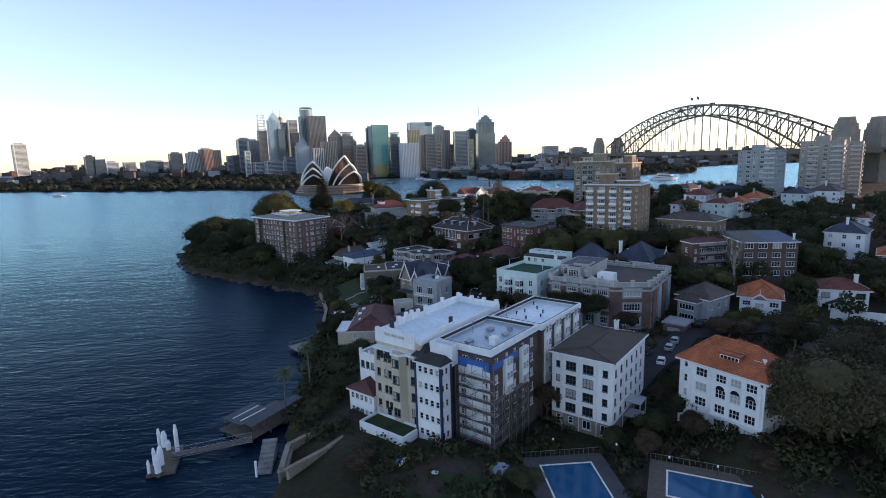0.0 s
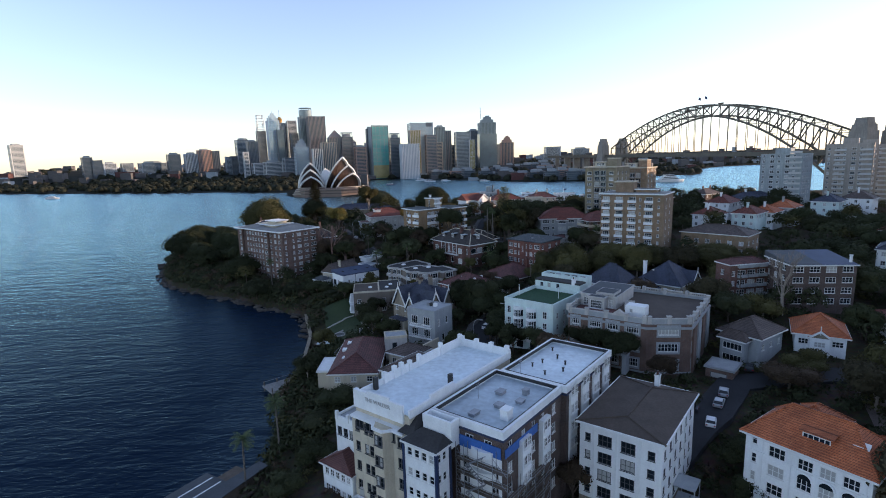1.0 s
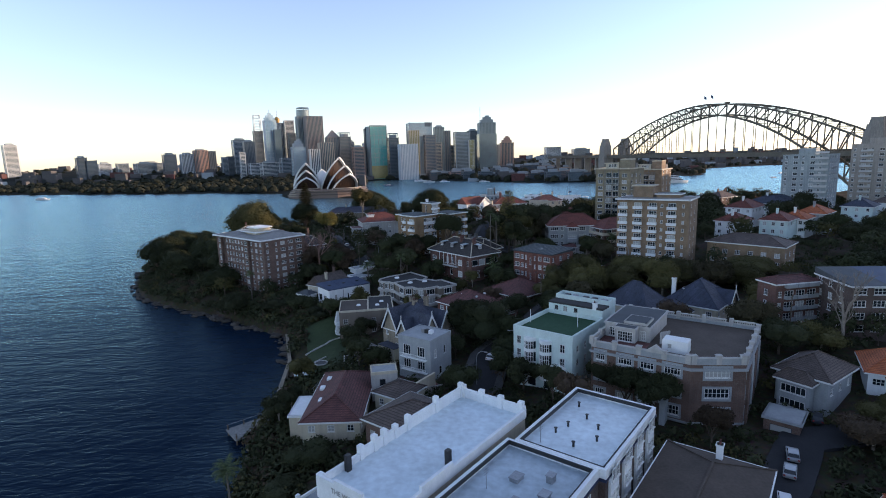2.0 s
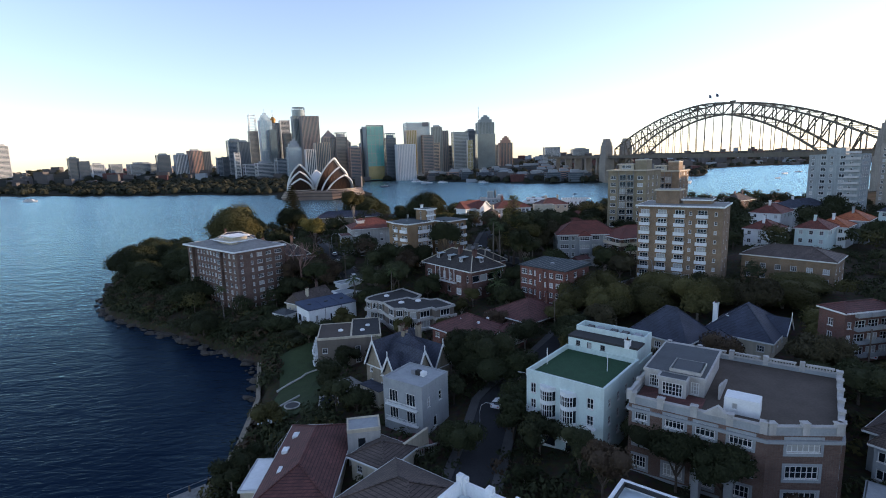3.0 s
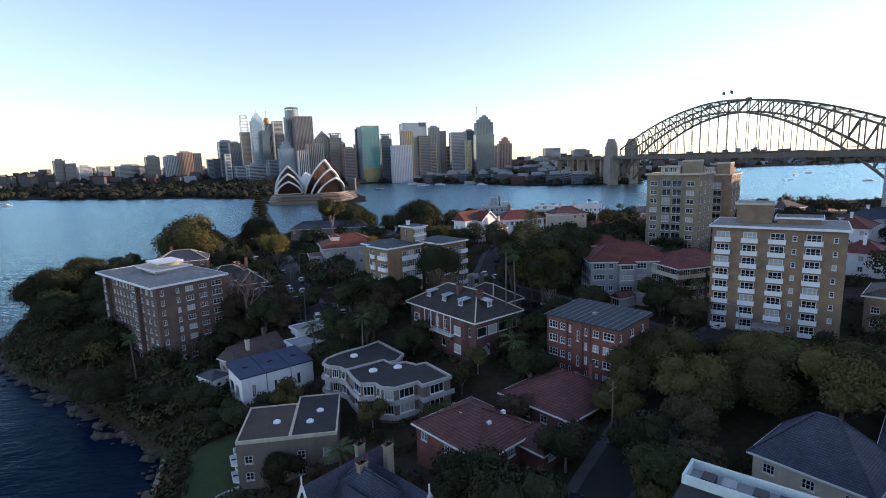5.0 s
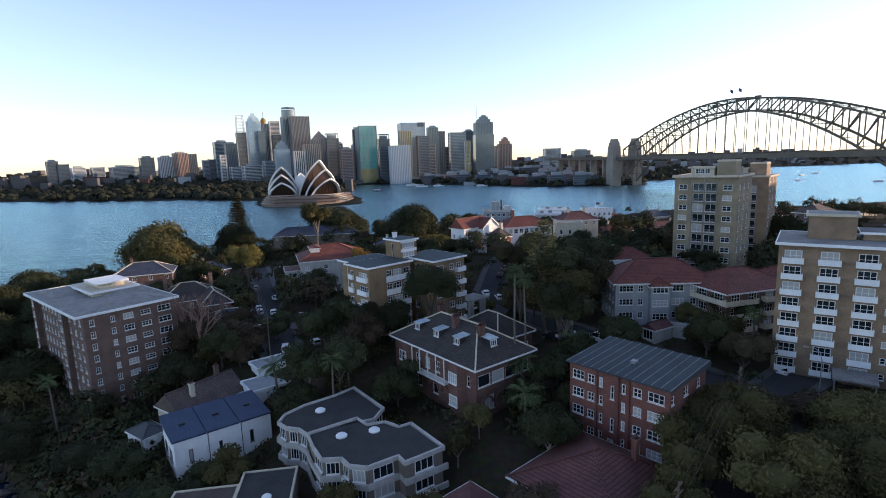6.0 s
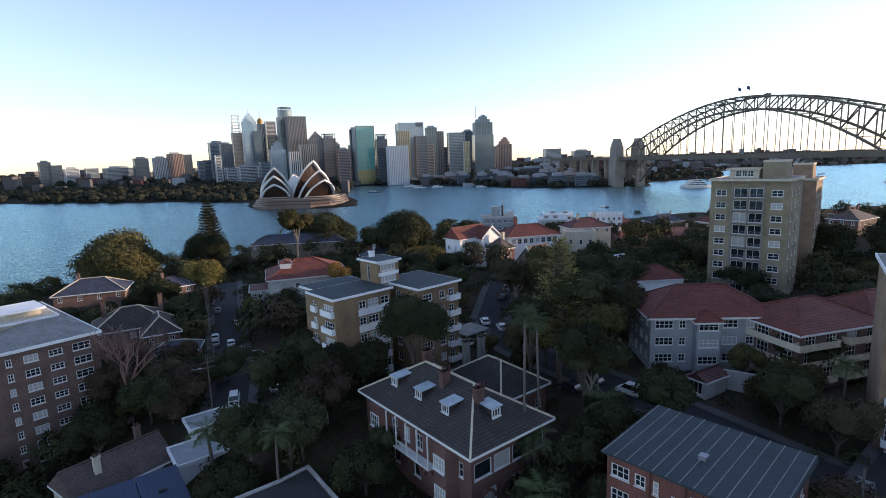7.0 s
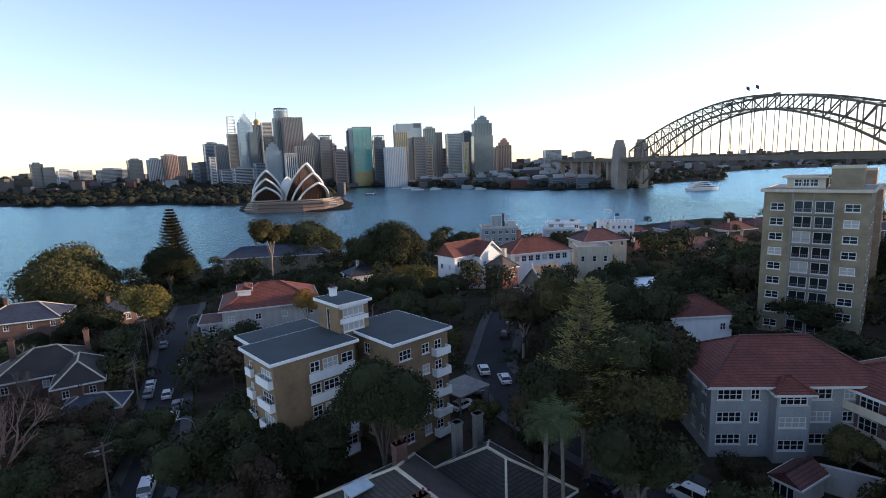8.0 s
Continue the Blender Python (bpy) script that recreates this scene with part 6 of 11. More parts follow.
def gable_wing(parent, u0, v0, lu, lv, z, rise, face, mat_=SLATE, gable=None):
    """A steep gabled wing: roof slopes, stone gable and white bargeboards with a finial at the open end."""
    bm = bmesh.new()
    if face == "L":
        r0, r1 = (u0 - 0.5, v0 + lv / 2, z + rise), (u0 + lu, v0 + lv / 2, z + rise)
        ev = [((u0 - 0.5, v0 - 0.4, z), (u0 + lu, v0 - 0.4, z)), ((u0 - 0.5, v0 + lv + 0.4, z), (u0 + lu, v0 + lv + 0.4, z))]
        tri = [(u0, v0, z), (u0, v0 + lv, z), (u0, v0 + lv / 2, z + rise - 0.1)]
    else:
        r0, r1 = (u0 + lu / 2, v0 - 0.5, z + rise), (u0 + lu / 2, v0 + lv, z + rise)
        ev = [((u0 - 0.4, v0 - 0.5, z), (u0 - 0.4, v0 + lv, z)), ((u0 + lu + 0.4, v0 - 0.5, z), (u0 + lu + 0.4, v0 + lv, z))]
        tri = [(u0, v0, z), (u0 + lu, v0, z), (u0 + lu / 2, v0, z + rise - 0.1)]
    for a, c in ev:
        for dz in (0, -0.18):
            vs = [bm.verts.new((p[0], p[1], p[2] + dz)) for p in (a, c, r1, r0)]
            bm.faces.new(vs)
    part("gable_roof", bm, mat_, parent)
    bm = bmesh.new()
    bm.faces.new([bm.verts.new(p) for p in tri])
    part("gable_wall", bm, gable or STONE, parent)
    bm = bmesh.new()
    for a, c in ev:
        beam(bm, a, r0, 0.12, 0.42)
    beam(bm, (r0[0], r0[1], r0[2] - 0.8), (r0[0], r0[1], r0[2] + 1.3), 0.14)
    part("bargeboard", bm, FRAME_W, parent, "white bargeboard with a finial")


gable_wing(b, -0.3, 8.4, 12, 5.4, 6.5, 6.0, "L")
gable_wing(b, -1.0, 3.6, 10, 3.4, 6.5, 3.9, "L")
gable_wing(b, 1.5, -0.4, 4.2, 9, 6.5, 5.2, "R")
gable_wing(b, 6.8, -0.4, 4.6, 9, 6.5, 5.2, "R")
hip_roof(b, 12, 14.5, 6.5, 6.6, SLATE, over=0.3)
for u, v, top in ((6.0, 8.0, 13.8), (11.2, 9.0, 13.6), (9.2, 12.6, 13.2)):
    chimney(b, u, v, 8, top, STONE, 1.2, 0.8, 3)
walls(b, CREAM, 3, 6.5, -2, 2.8, {"L": wins(4, 1.0, 1.6, 0.6, width=6.5)}, ou=-3.2, ov=6.5, name="sun_room", fm=FRAME_W)
flat_roof(b, 3.4, 6.9, 2.8, SLATE, ou=-3.4, ov=6.3, parapet=0)

# wavy-edged flats
b = house("curved_flats", "brown flats with wavy pale parapets and glazed balconies", "apartment building", -8, 226, 0, 9.5)
A_OUT = [(-8, 2), (-6.3, -1.8), (-4.2, -5.4), (-1.4, -5.3), (0, -7.2), (2.6, -7.8), (6.7, -5.2), (7.7, -6.9), (13.2, -3.2), (8.1, 4.2), (6.2, 3.2), (3.8, 5), (1, 4.2), (-1, 6.6)]
B_OUT = [(-8.4, 2.6), (1.6, 6.8), (2.8, 10.6), (-3.6, 19.5), (-6.5, 16.4), (-11.3, 12.7), (-13.8, 9.5), (-14.1, 6.8), (-12.3, 5.0), (-10.1, 4.4)]
for outl, top, bas in ((A_OUT, 9.1, -3), (B_OUT, 8.8, -3)):
    FOOT.append((b.matrix_basis.inverted(), min(p[0] for p in outl), max(p[0] for p in outl), min(p[1] for p in outl), max(p[1] for p in outl)))
    bm = bmesh.new()
    prism(bm, outl, bas, top - 0.4)
    part("wall", bm, TAUPE, b)
    cx, cy = sum(p[0] for p in outl) / len(outl), sum(p[1] for p in outl) / len(outl)
    bm = bmesh.new()
    prism(bm, [(cx + (x - cx) * 0.97, cy + (y - cy) * 0.97) for x, y in outl], top - 0.4, top - 0.15)
    part("roof", bm, DARK_ROOF, b)
    for z0, z1 in ((top - 0.5, top + 0.15), (top - 3.5, top - 2.6), (top - 6.5, top - 5.6)):
        k = 1.02 if z0 > top - 1 else 1.06
        pts = [(cx + (x - cx) * k, cy + (y - cy) * k) for x, y in outl]
        for (x0, y0), (x1, y1) in zip(pts, pts[1:] + pts[:1]):
            if z0 > top - 1 or (y0 + y1) / 2 < cy + 1.5:
                L_ = math.hypot(x1 - x0, y1 - y0)
                d = Vector(((x1 - x0) / L_, (y1 - y0) / L_, 0))
                nrm = Vector((d.y, -d.x, 0)) * 0.18
                q = [Vector((x0, y0, 0)) - d * 0.1 + nrm, Vector((x1, y1, 0)) + d * 0.1 + nrm, Vector((x1, y1, 0)) + d * 0.1 - nrm, Vector((x0, y0, 0)) - d * 0.1 - nrm]
                bm = bmesh.new()
                prism(bm, [(p.x, p.y) for p in q], z0, z1)
                part("parapet" if z0 > top - 1 else "balcony_front", bm, PALE_STONE, b, "pale wavy parapet")
    for z in (top - 2.5, top - 5.5):
        for (x0, y0), (x1, y1) in zip(outl, outl[1:] + outl[:1]):
            L_ = math.hypot(x1 - x0, y1 - y0)
            if L_ > 2.2 and (y0 + y1) / 2 < cy + 1:
                w = min(L_ - 0.8, 3.2)
                fr, pn = window_meshes(round(w, 1), 1.9, 3, 1, FRAME_W, GLASS)
                wo = part("window", fr, None, b, m=pose(x0, y0, z, 0, 0, math.degrees(math.atan2(y1 - y0, x1 - x0))) @ pose((L_ - w) / 2, -0.14, 0))
                part("pane", pn, None, wo)
skylight(b, -2.6, 1.0, 9.0, 0.9)
skylight(b, 2.4, 2.4, 9.0, 0.9)
skylight(b, -8, 10.5, 8.7, 0.9)

# stepped flats below them
b = house("zigzag_flats", "flat-roofed brown flats with zigzag white balconies", "apartment building", -31.9, 207.0, 8, 6.2)
H = 13.3 - 5.0
walls(b, TAUPE, 17, 13, -3, H, {"L": wins(4, 1.6, 1.9, 0.8, 3.1, 2, width=13), "R": wins(4, 1.4, 1.5, 1.2, 3.1, 2, width=17)})
flat_roof(b, 9, 13, H, BROWN_ROOF, parapet=0.3, pm=CREAM)
flat_roof(b, 8, 16, H + 0.05, DARK_ROOF, ou=9, ov=0, parapet=0.3, pm=CREAM)
walls(b, TAUPE, 8, 3, -3, H, ou=9, ov=13, name="side_wall")
for k in range(2):
    for i in range(5):
        bm = bmesh.new()
        v0 = 0.2 + 2.55 * i
        prism(bm, [(0.1, v0), (0.1, v0 + 2.5), (-1.7, v0 + 1.9), (-1.2, v0 + 0.4)], 0.7 + 3.1 * k, 0.9 + 3.1 * k)
        beam(bm, (-1.7, v0 + 1.9, 1.6 + 3.1 * k), (-1.2, v0 + 0.4, 1.6 + 3.1 * k), 0.12, 0.7)
        beam(bm, (-1.7, v0 + 1.9, 1.6 + 3.1 * k), (0, v0 + 2.5, 1.6 + 3.1 * k), 0.12, 0.7)
        part("balcony", bm, WHITE, b)
for u, v in ((6, 6), (12, 5), (13.5, 9)):
    skylight(b, u, v, H + 0.1)

# white house with blue metal roof
b = house("blue_roof_house", "white modern house under blue metal roof sheets", "house", -40.3, 233.0, 37, 9.0)
H = 6.0
walls(b, WHITE, 16.6, 10, -3, H, {"R": [(2.2, 0.7, 1.6, 2.4, 1, 1), (7.2, 3.4, 0.6, 0.8, 3, 1), (7.2, 0.6, 1.6, 2.2, 1, 1), (12.6, 0.7, 1.6, 2.4, 1, 1)], "L": [(1, 2.4, 1.2, 2.2, 2, 1), (5, 2.6, 1.2, 2.2, 2, 1)]}, fm=FRAME_D)
for i in range(3):
    bm = bmesh.new()
    u0, u1 = -0.3 + 5.7 * i, 5.25 + 5.7 * i
    v = [bm.verts.new(p) for p in ((u0, -0.2, H), (u1, -0.2, H), (u1, 10.4, H), (u0, 10.4, H), (u0, -0.2, H + 0.3), (u1, -0.2, H + 0.3), (u1, 10.4, H + 1.1), (u0, 10.4, H + 1.1))]
    for f in ((3, 2, 1, 0), (4, 5, 6, 7), (0, 1, 5, 4), (1, 2, 6, 5), (2, 3, 7, 6), (3, 0, 4, 7)):
        bm.faces.new([v[k] for k in f])
    part("roof_sheet", bm, BLUE_ROOF, b)
    bm = bmesh.new()
    for q in range(9):
        uu = u0 + 0.3 + q * 0.62
        beam(bm, (uu, -0.15, H + 0.33), (uu, 10.35, H + 1.13), 0.05, 0.06)
    part("seam", bm, BLUE_ROOF, b, kind="stuff")
    bm = bmesh.new()
    box(bm, u0 + 2.2, u0 + 3.2, 4.6, 5.2, H + 0.6, H + 0.95)
    part("roof_light", bm, STEEL, b)
for s in (5.5, 11.2):
    downpipe(b, "R", 16.6, 10, s, -2, H, material=FRAME_D)
for (x, y, w, d, z, lbl) in ((-33.6, 252.6, 8.6, 6.6, 15.2, "small flat-roofed white garden building"), (-35.0, 260.6, 8.6, 5.0, 17.0, "pale flat carport roof by the street")):
    b = house("street_pavilion", lbl, "carport", x, y, 37, 12.5)
    walls(b, WHITE, w, d, -2, z - 12.5 - 0.3, {"R": wins(3, 1.6, 1.6, 0.8, width=w)}, fm=FRAME_D)
    flat_roof(b, w + 0.8, d + 0.8, z - 12.5 - 0.3, GREY_RENDER, ou=-0.4, ov=-0.4, parapet=0.35, pm=WHITE)

# gabled house under the brick block
b = house("brown_gable_house", "old house with a long brown roof and white gable", "house", -45.5, 246.5, 55, 9.0)
walls(b, CREAM, 14, 9, -2, 4.2, {"L": wins(3, 1.1, 1.4, 1.2, width=9), "R": wins(4, 1.1, 1.4, 1.2, width=14)})
hip_roof(b, 14, 9, 4.2, 3.6, BROWN_TILE, over=0.5, gable=True)
chimney(b, 4, 2.5, 5, 9, CREAM, 0.9, 0.7)
chimney(b, 12, 6.5, 5, 9.2, BROWN_BRICK, 0.9, 0.7)
b = house("white_sunroom", "small white conservatory with a lean-to roof", "house", -50.5, 241.5, 55, 8.0)
walls(b, WHITE, 4.5, 6, -2, 3.4, {"L": wins(3, 1.3, 1.6, 0.8, width=6)})
hip_roof(b, 4.5, 6, 3.4, 1.3, METAL_ROOF, over=0.3)

# seven-storey brown brick block on the point
b = house("point_brick_flats", "seven-storey brown brick flats with a flat grey roof", "apartment building", -72.6, 261.9, 50, 6.5)
H = 30 - 6.5
lw, rw = [], []
for k in range(8):
    z = 1.2 + 2.75 * k
    lw += [(1.2, 1.6, z, 1.4, 2, 2), (4.2, 1.5, z, 1.4, 2, 2)] + [(8.4 + 2.5 * i, 1.3, z, 1.35, 2, 2) for i in range(6)] + [(24.6, 1.8, z, 1.6, 2, 2), (28.6, 1.3, z, 1.4, 2, 2), (32, 1.6, z, 1.4, 2, 2), (35.4, 1.4, z, 1.4, 2, 2)]
    rw += [(1.2, 1.0, z, 1.5, 2, 2), (5.4, 0.9, z, 1.4, 2, 2), (8.0, 2.2, z, 1.4, 3, 2), (11.8, 2.2, z + 0.1, 1.2, 3, 2), (15.6, 3.0, z, 1.5, 3, 2)]
walls(b, BROWN_BRICK, 20, 38.5, -5, H - 0.5, {"L": lw, "R": rw}, gm=GLASS)
for v0, w in ((10.4, 3.2), (32.6, 2.6)):
    walls(b, BROWN_BRICK, 1.1, w, -5, H - 0.6, {"L": [(0.5, w - 1, 1.2 + 2.75 * k, 1.6, 3, 2) for k in range(8)]}, ou=-1.1, ov=v0, gm=GLASS, name="projecting_bay")
bm = bmesh.new()
box(bm, -1.6, 20.6, -0.6, 39.1, H - 0.5, H - 0.15)
part("roof", bm, CONCRETE, b, "flat grey roof with overhanging eaves")
bm = bmesh.new()
ring(bm, 22.3, 39.8, H - 0.62, H - 0.05, 0.2, -1.65, -0.65)
part("fascia", bm, WHITE, b)
walls(b, CREAM, 10, 15, H - 0.2, H + 1.0, ou=7.5, ov=17, name="roof_house")
flat_roof(b, 11.4, 16.4, H + 1.0, CREAM, ou=6.8, ov=16.3, parapet=0.15)
walls(b, CREAM, 6, 7, H + 1.0, H + 2.6, ou=10, ov=20, name="lift_house")
flat_roof(b, 7.6, 8.8, H + 2.6, WHITE, ou=9.2, ov=19.1, parapet=0.15)
for u0, u1, v0, v1, up in ((1, 19, 0.5, 13, 1.3), (9, 20.2, 8, 17, 1.5), (1, 9, 24, 38, 1.1)):
    bm = bmesh.new()
    cu_, cv_ = (u0 + u1) / 2, (v0 + v1) / 2
    v = [bm.verts.new(p) for p in ((u0, v0, H - 0.14), (u1, v0, H - 0.14), (u1, v1, H - 0.14), (u0, v1, H - 0.14), (cu_ - 2, cv_, H + up), (cu_ + 2, cv_, H + up))]
    for f in ((0, 1, 5, 4), (1, 2, 5), (2, 3, 4, 5), (3, 0, 4)):
        bm.faces.new([v[k] for k in f])
    part("low_hip", bm, CONCRETE, b, "low sheet metal hip")
for s in (7.2, 23.6):
    downpipe(b, "L", 20, 38.5, s, -3, H - 0.6, material=STEEL)

# tiled houses in the middle
b = house("maroon_tile_house", "brick house with maroon tiled hips and skylights", "house", 9.2, 194.6, 41, 12.5)
walls(b, RED_BRICK, 13, 15.5, -3, 5.0, {"L": wins(3, 1.6, 1.4, 2.6, width=15.5, nx=4), "R": wins(3, 1.8, 1.3, 2.8, width=13, nx=5)})
hip_roof(b, 13, 15.5, 5.0, 3.6, MAROON_TILE, over=0.6)
hip_roof(b, 6, 7, 4.2, 2.6, MAROON_TILE, ou=8.5, ov=-4.5, over=0.5)
walls(b, RED_BRICK, 6, 7, -3, 4.2, {"R": wins(2, 2.0, 1.2, 2.4, width=6, nx=4)}, ou=8.5, ov=-4.5, name="wing_wall")
for u, v in ((5.2, 3.6), (5.8, 4.8), (4.4, 9), (4.7, 10.4), (9.5, 4.5)):
    bm = bmesh.new()
    box(bm, u, u + 0.7, v, v + 0.5, 7.0, 7.6)
    part("skylight", bm, WHITE, b)
b = house("brown_tile_house", "large house with sweeping dark red hipped roof", "house", 24.5, 203.5, 41, 14.5)
walls(b, BROWN_BRICK, 16, 15, -4, 4.0, {"L": wins(4, 1.4, 1.4, 1.4, width=15)})
hip_roof(b, 16, 15, 4.0, 3.8, MAROON_TILE, over=0.7)
chimney(b, 12, 4, 5, 9.2)

# red brick walk-up with ribbed metal roof
b = house("red_brick_walkup", "four-storey red brick flats with a ribbed grey metal roof", "apartment building", 36.6, 217.4, 42, 16.0)
H = 29.0 - 16
lw = [o for k in range(4) for o in ((0.5, 2.1, 1.5 + 2.9 * k, 1.5, 3, 2), (3.2, 1.2, 1.5 + 2.9 * k, 1.4, 2, 2), (5.2, 0.6, 1.4 + 2.9 * k, 1.5, 1, 2), (8.9, 0.6, 1.4 + 2.9 * k, 1.5, 1, 2), (10.7, 1.3, 1.5 + 2.9 * k, 1.4, 2, 2), (12.9, 2.4, 1.5 + 2.9 * k, 1.5, 3, 2))] + [(7.1, 0.6, 3.4, 2.2, 1, 2), (7.1, 0.6, 8.6, 2.2, 1, 2), (6.7, 1.0, 0.1, 2.1, 1, 1)]
rw = [o for k in range(4) for o in ((0.6, 0.9, 1.5 + 2.9 * k, 1.4, 1, 2), (4.6, 1.5, 1.5 + 2.9 * k, 1.5, 2, 2), (9.0, 1.2, 1.5 + 2.9 * k, 1.4, 2, 2))]
walls(b, RED_BRICK, 12.2, 16, -4, H - 0.35, {"L": lw, "R": rw})
bm = bmesh.new()
v = [bm.verts.new(p) for p in ((-0.5, -0.5, H - 0.35), (12.8, -0.5, H - 0.35), (12.8, 16.5, H - 0.35), (-0.5, 16.5, H - 0.35), (-0.5, -0.5, H - 0.1), (12.8, -0.5, H + 0.5), (12.8, 16.5, H + 0.5), (-0.5, 16.5, H - 0.1))]
for f in ((3, 2, 1, 0), (4, 5, 6, 7), (0, 1, 5, 4), (1, 2, 6, 5), (2, 3, 7, 6), (3, 0, 4, 7)):
    bm.faces.new([v[k] for k in f])
part("roof", bm, TEAL_ROOF, b)
for i in range(13):
    bm = bmesh.new()
    vv = -0.3 + i * 1.38
    beam(bm, (-0.5, vv, H - 0.08), (12.8, vv, H + 0.52), 0.09, 0.07)
    part("batten", bm, CONCRETE, b, "pale roof batten")
bm = bmesh.new()
box(bm, 4.5, 5.4, 7.4, 8.2, H + 0.1, H + 0.6)
part("roof_hatch", bm, GALV, b)
for s in (4.9, 8.5, 10.2):
    downpipe(b, "L", 12.2, 16, s, -3, H - 0.4, material=MAROON_TILE)

# two-storey federation house with dormers
b = house("federation_house", "red brick federation house with slate roof, dormers and verandahs", "house", 11.2, 234.6, 38, 15.5)
H = 26 - 15.5
lw = [(2.0, 2.4, 6.6, 2.0, 4, 2), (2.0, 2.4, 2.4, 2.0, 4, 2), (17.2, 2.4, 6.6, 2.0, 4, 2), (17.2, 2.4, 2.4, 2.0, 4, 2), (7.2, 1.4, 6.4, 2.2, 2, 2), (10.2, 1.4, 6.4, 2.2, 2, 2), (13.2, 1.4, 6.4, 2.2, 2, 2), (7.4, 1.5, 2.0, 2.4, 1, 1), (12.4, 1.5, 2.0, 2.4, 1, 1), (21.4, 1.6, 6.4, 2.0, 2, 2)]
rw = [(0.5, 2.9, 6.5, 2.2, 1, 1), (3.8, 2.9, 6.5, 2.2, 1, 1), (7.1, 2.9, 6.5, 2.2, 1, 1), (10.4, 2.7, 6.5, 2.2, 2, 1), (2.0, 2.2, 2.0, 2.6, 2, 1), (6.4, 2.2, 2.0, 2.6, 2, 1)]
walls(b, DULL_BRICK, 13.6, 24.5, -4, H - 0.2, {"L": lw, "R": rw})
hip_roof(b, 13.6, 24.5, H - 0.2, 4.8, DARK_TILE, over=0.9, ridge=CREAM, trim=FRAME_W)
for v0 in (4.5, 19.8):
    bm = bmesh.new()
    prism(bm, [(0, v0 - 2.2), (0, v0 + 2.2), (-1.4, v0 + 1.2), (-1.4, v0 - 1.2)], -3, H - 0.5)
    part("bay", bm, DULL_BRICK, b)
    for z in (2.4, 6.6):
        fr, pn = window_meshes(2.2, 2.0, 4, 2, FRAME_W, GLASS)
        w = part("window", fr, None, b, m=pose(-1.57, v0 + 1.1, z, 0, 0, -90))
        part("pane", pn, None, w)
bm = bmesh.new()
box(bm, -1.3, 0, 7.0, 17.2, 5.3, 5.55)
for v in (7.2, 9.6, 12.1, 14.6, 17.0):
    box(bm, -1.25, -1.1, v - 0.08, v + 0.08, 5.5, H - 0.4)
box(bm, -1.25, -1.15, 7.2, 17.0, 6.4, 6.5)
part("verandah", bm, FRAME_W, b, "white timber upper verandah")
for i in range(3):
    bm = bmesh.new()
    s0 = 8.4 + 3.2 * i
    arc = [(-0.14, s0 + 1.2 * math.cos(a * math.pi / 8), 3.2 + 1.2 * math.sin(a * math.pi / 8)) for a in range(9)]
    for p, q in zip(arc, arc[1:]):
        beam(bm, p, q, 0.25, 0.3)
    part("brick_arch", bm, DULL_BRICK, b)
def dormer(m):
    """A small flat-topped dormer that looks along -x of its frame."""
    bm = bmesh.new()
    box(bm, 0.0, 2.6, -0.8, 0.8, 1.2, 2.95)
    d = part("dormer", bm, DARK_TILE, b, "slate dormer with pale metal roof", m=m)
    bm = bmesh.new()
    v_ = [bm.verts.new(p) for p in ((-0.25, -1.05, 2.95), (3.2, -1.05, 3.15), (3.2, 1.05, 3.15), (-0.25, 1.05, 2.95), (-0.25, -1.05, 3.08), (3.2, -1.05, 3.3), (3.2, 1.05, 3.3), (-0.25, 1.05, 3.08))]
    for f in ((3, 2, 1, 0), (4, 5, 6, 7), (0, 1, 5, 4), (1, 2, 6, 5), (2, 3, 7, 6), (3, 0, 4, 7)):
        bm.faces.new([v_[k] for k in f])
    part("dormer_roof", bm, SILVER_ROOF, d)
    fr, pn = window_meshes(1.5, 1.2, 3, 1, FRAME_W, GLASS)
    w = part("dormer_window", fr, None, d, m=pose(-0.16, 0.75, 1.65, 0, 0, -90))


for v in (19.5, 13.4, 7.4):
    dormer(pose(2.2, v, H))
dormer(pose(6.4, 2.2, H, 0, 0, 90))
for i in range(3):
    bm = bmesh.new()
    s0 = 2.6 + 3.4 * i
    arc = [(s0 + 1.3 * math.cos(a * math.pi / 8), -0.14, 3.2 + 1.3 * math.sin(a * math.pi / 8)) for a in range(9)]
    for p, q in zip(arc, arc[1:]):
        beam(bm, p, q, 0.25, 0.3)
    part("brick_arch", bm, DULL_BRICK, b)
chimney(b, 5.2, 11.2, H + 2.0, H + 5.6, DULL_BRICK, 1.3, 0.9, 3)
chimney(b, 5.6, 4.6, H + 2.0, H + 5.2, DULL_BRICK, 1.3, 0.9, 3)
chimney(b, 9.5, 21.0, H + 1.0, H + 5.0, DULL_BRICK, 1.5, 0.9, 3)
for u, v in ((19, 22.4), (22.5, 22.4)):
    chimney(b, u, v, -1, H + 3.6, CONCRETE, 1.1, 0.9, 0)
walls(b, DULL_BRICK, 10, 13, -3, H - 0.8, {"R": wins(3, 1.2, 1.6, 6, width=10)}, ou=13.6, ov=8.5, name="rear_wing")
hip_roof(b, 10, 13, H - 0.8, 3.6, DARK_TILE, ou=13.6, ov=8.5, over=0.6, ridge=CREAM)

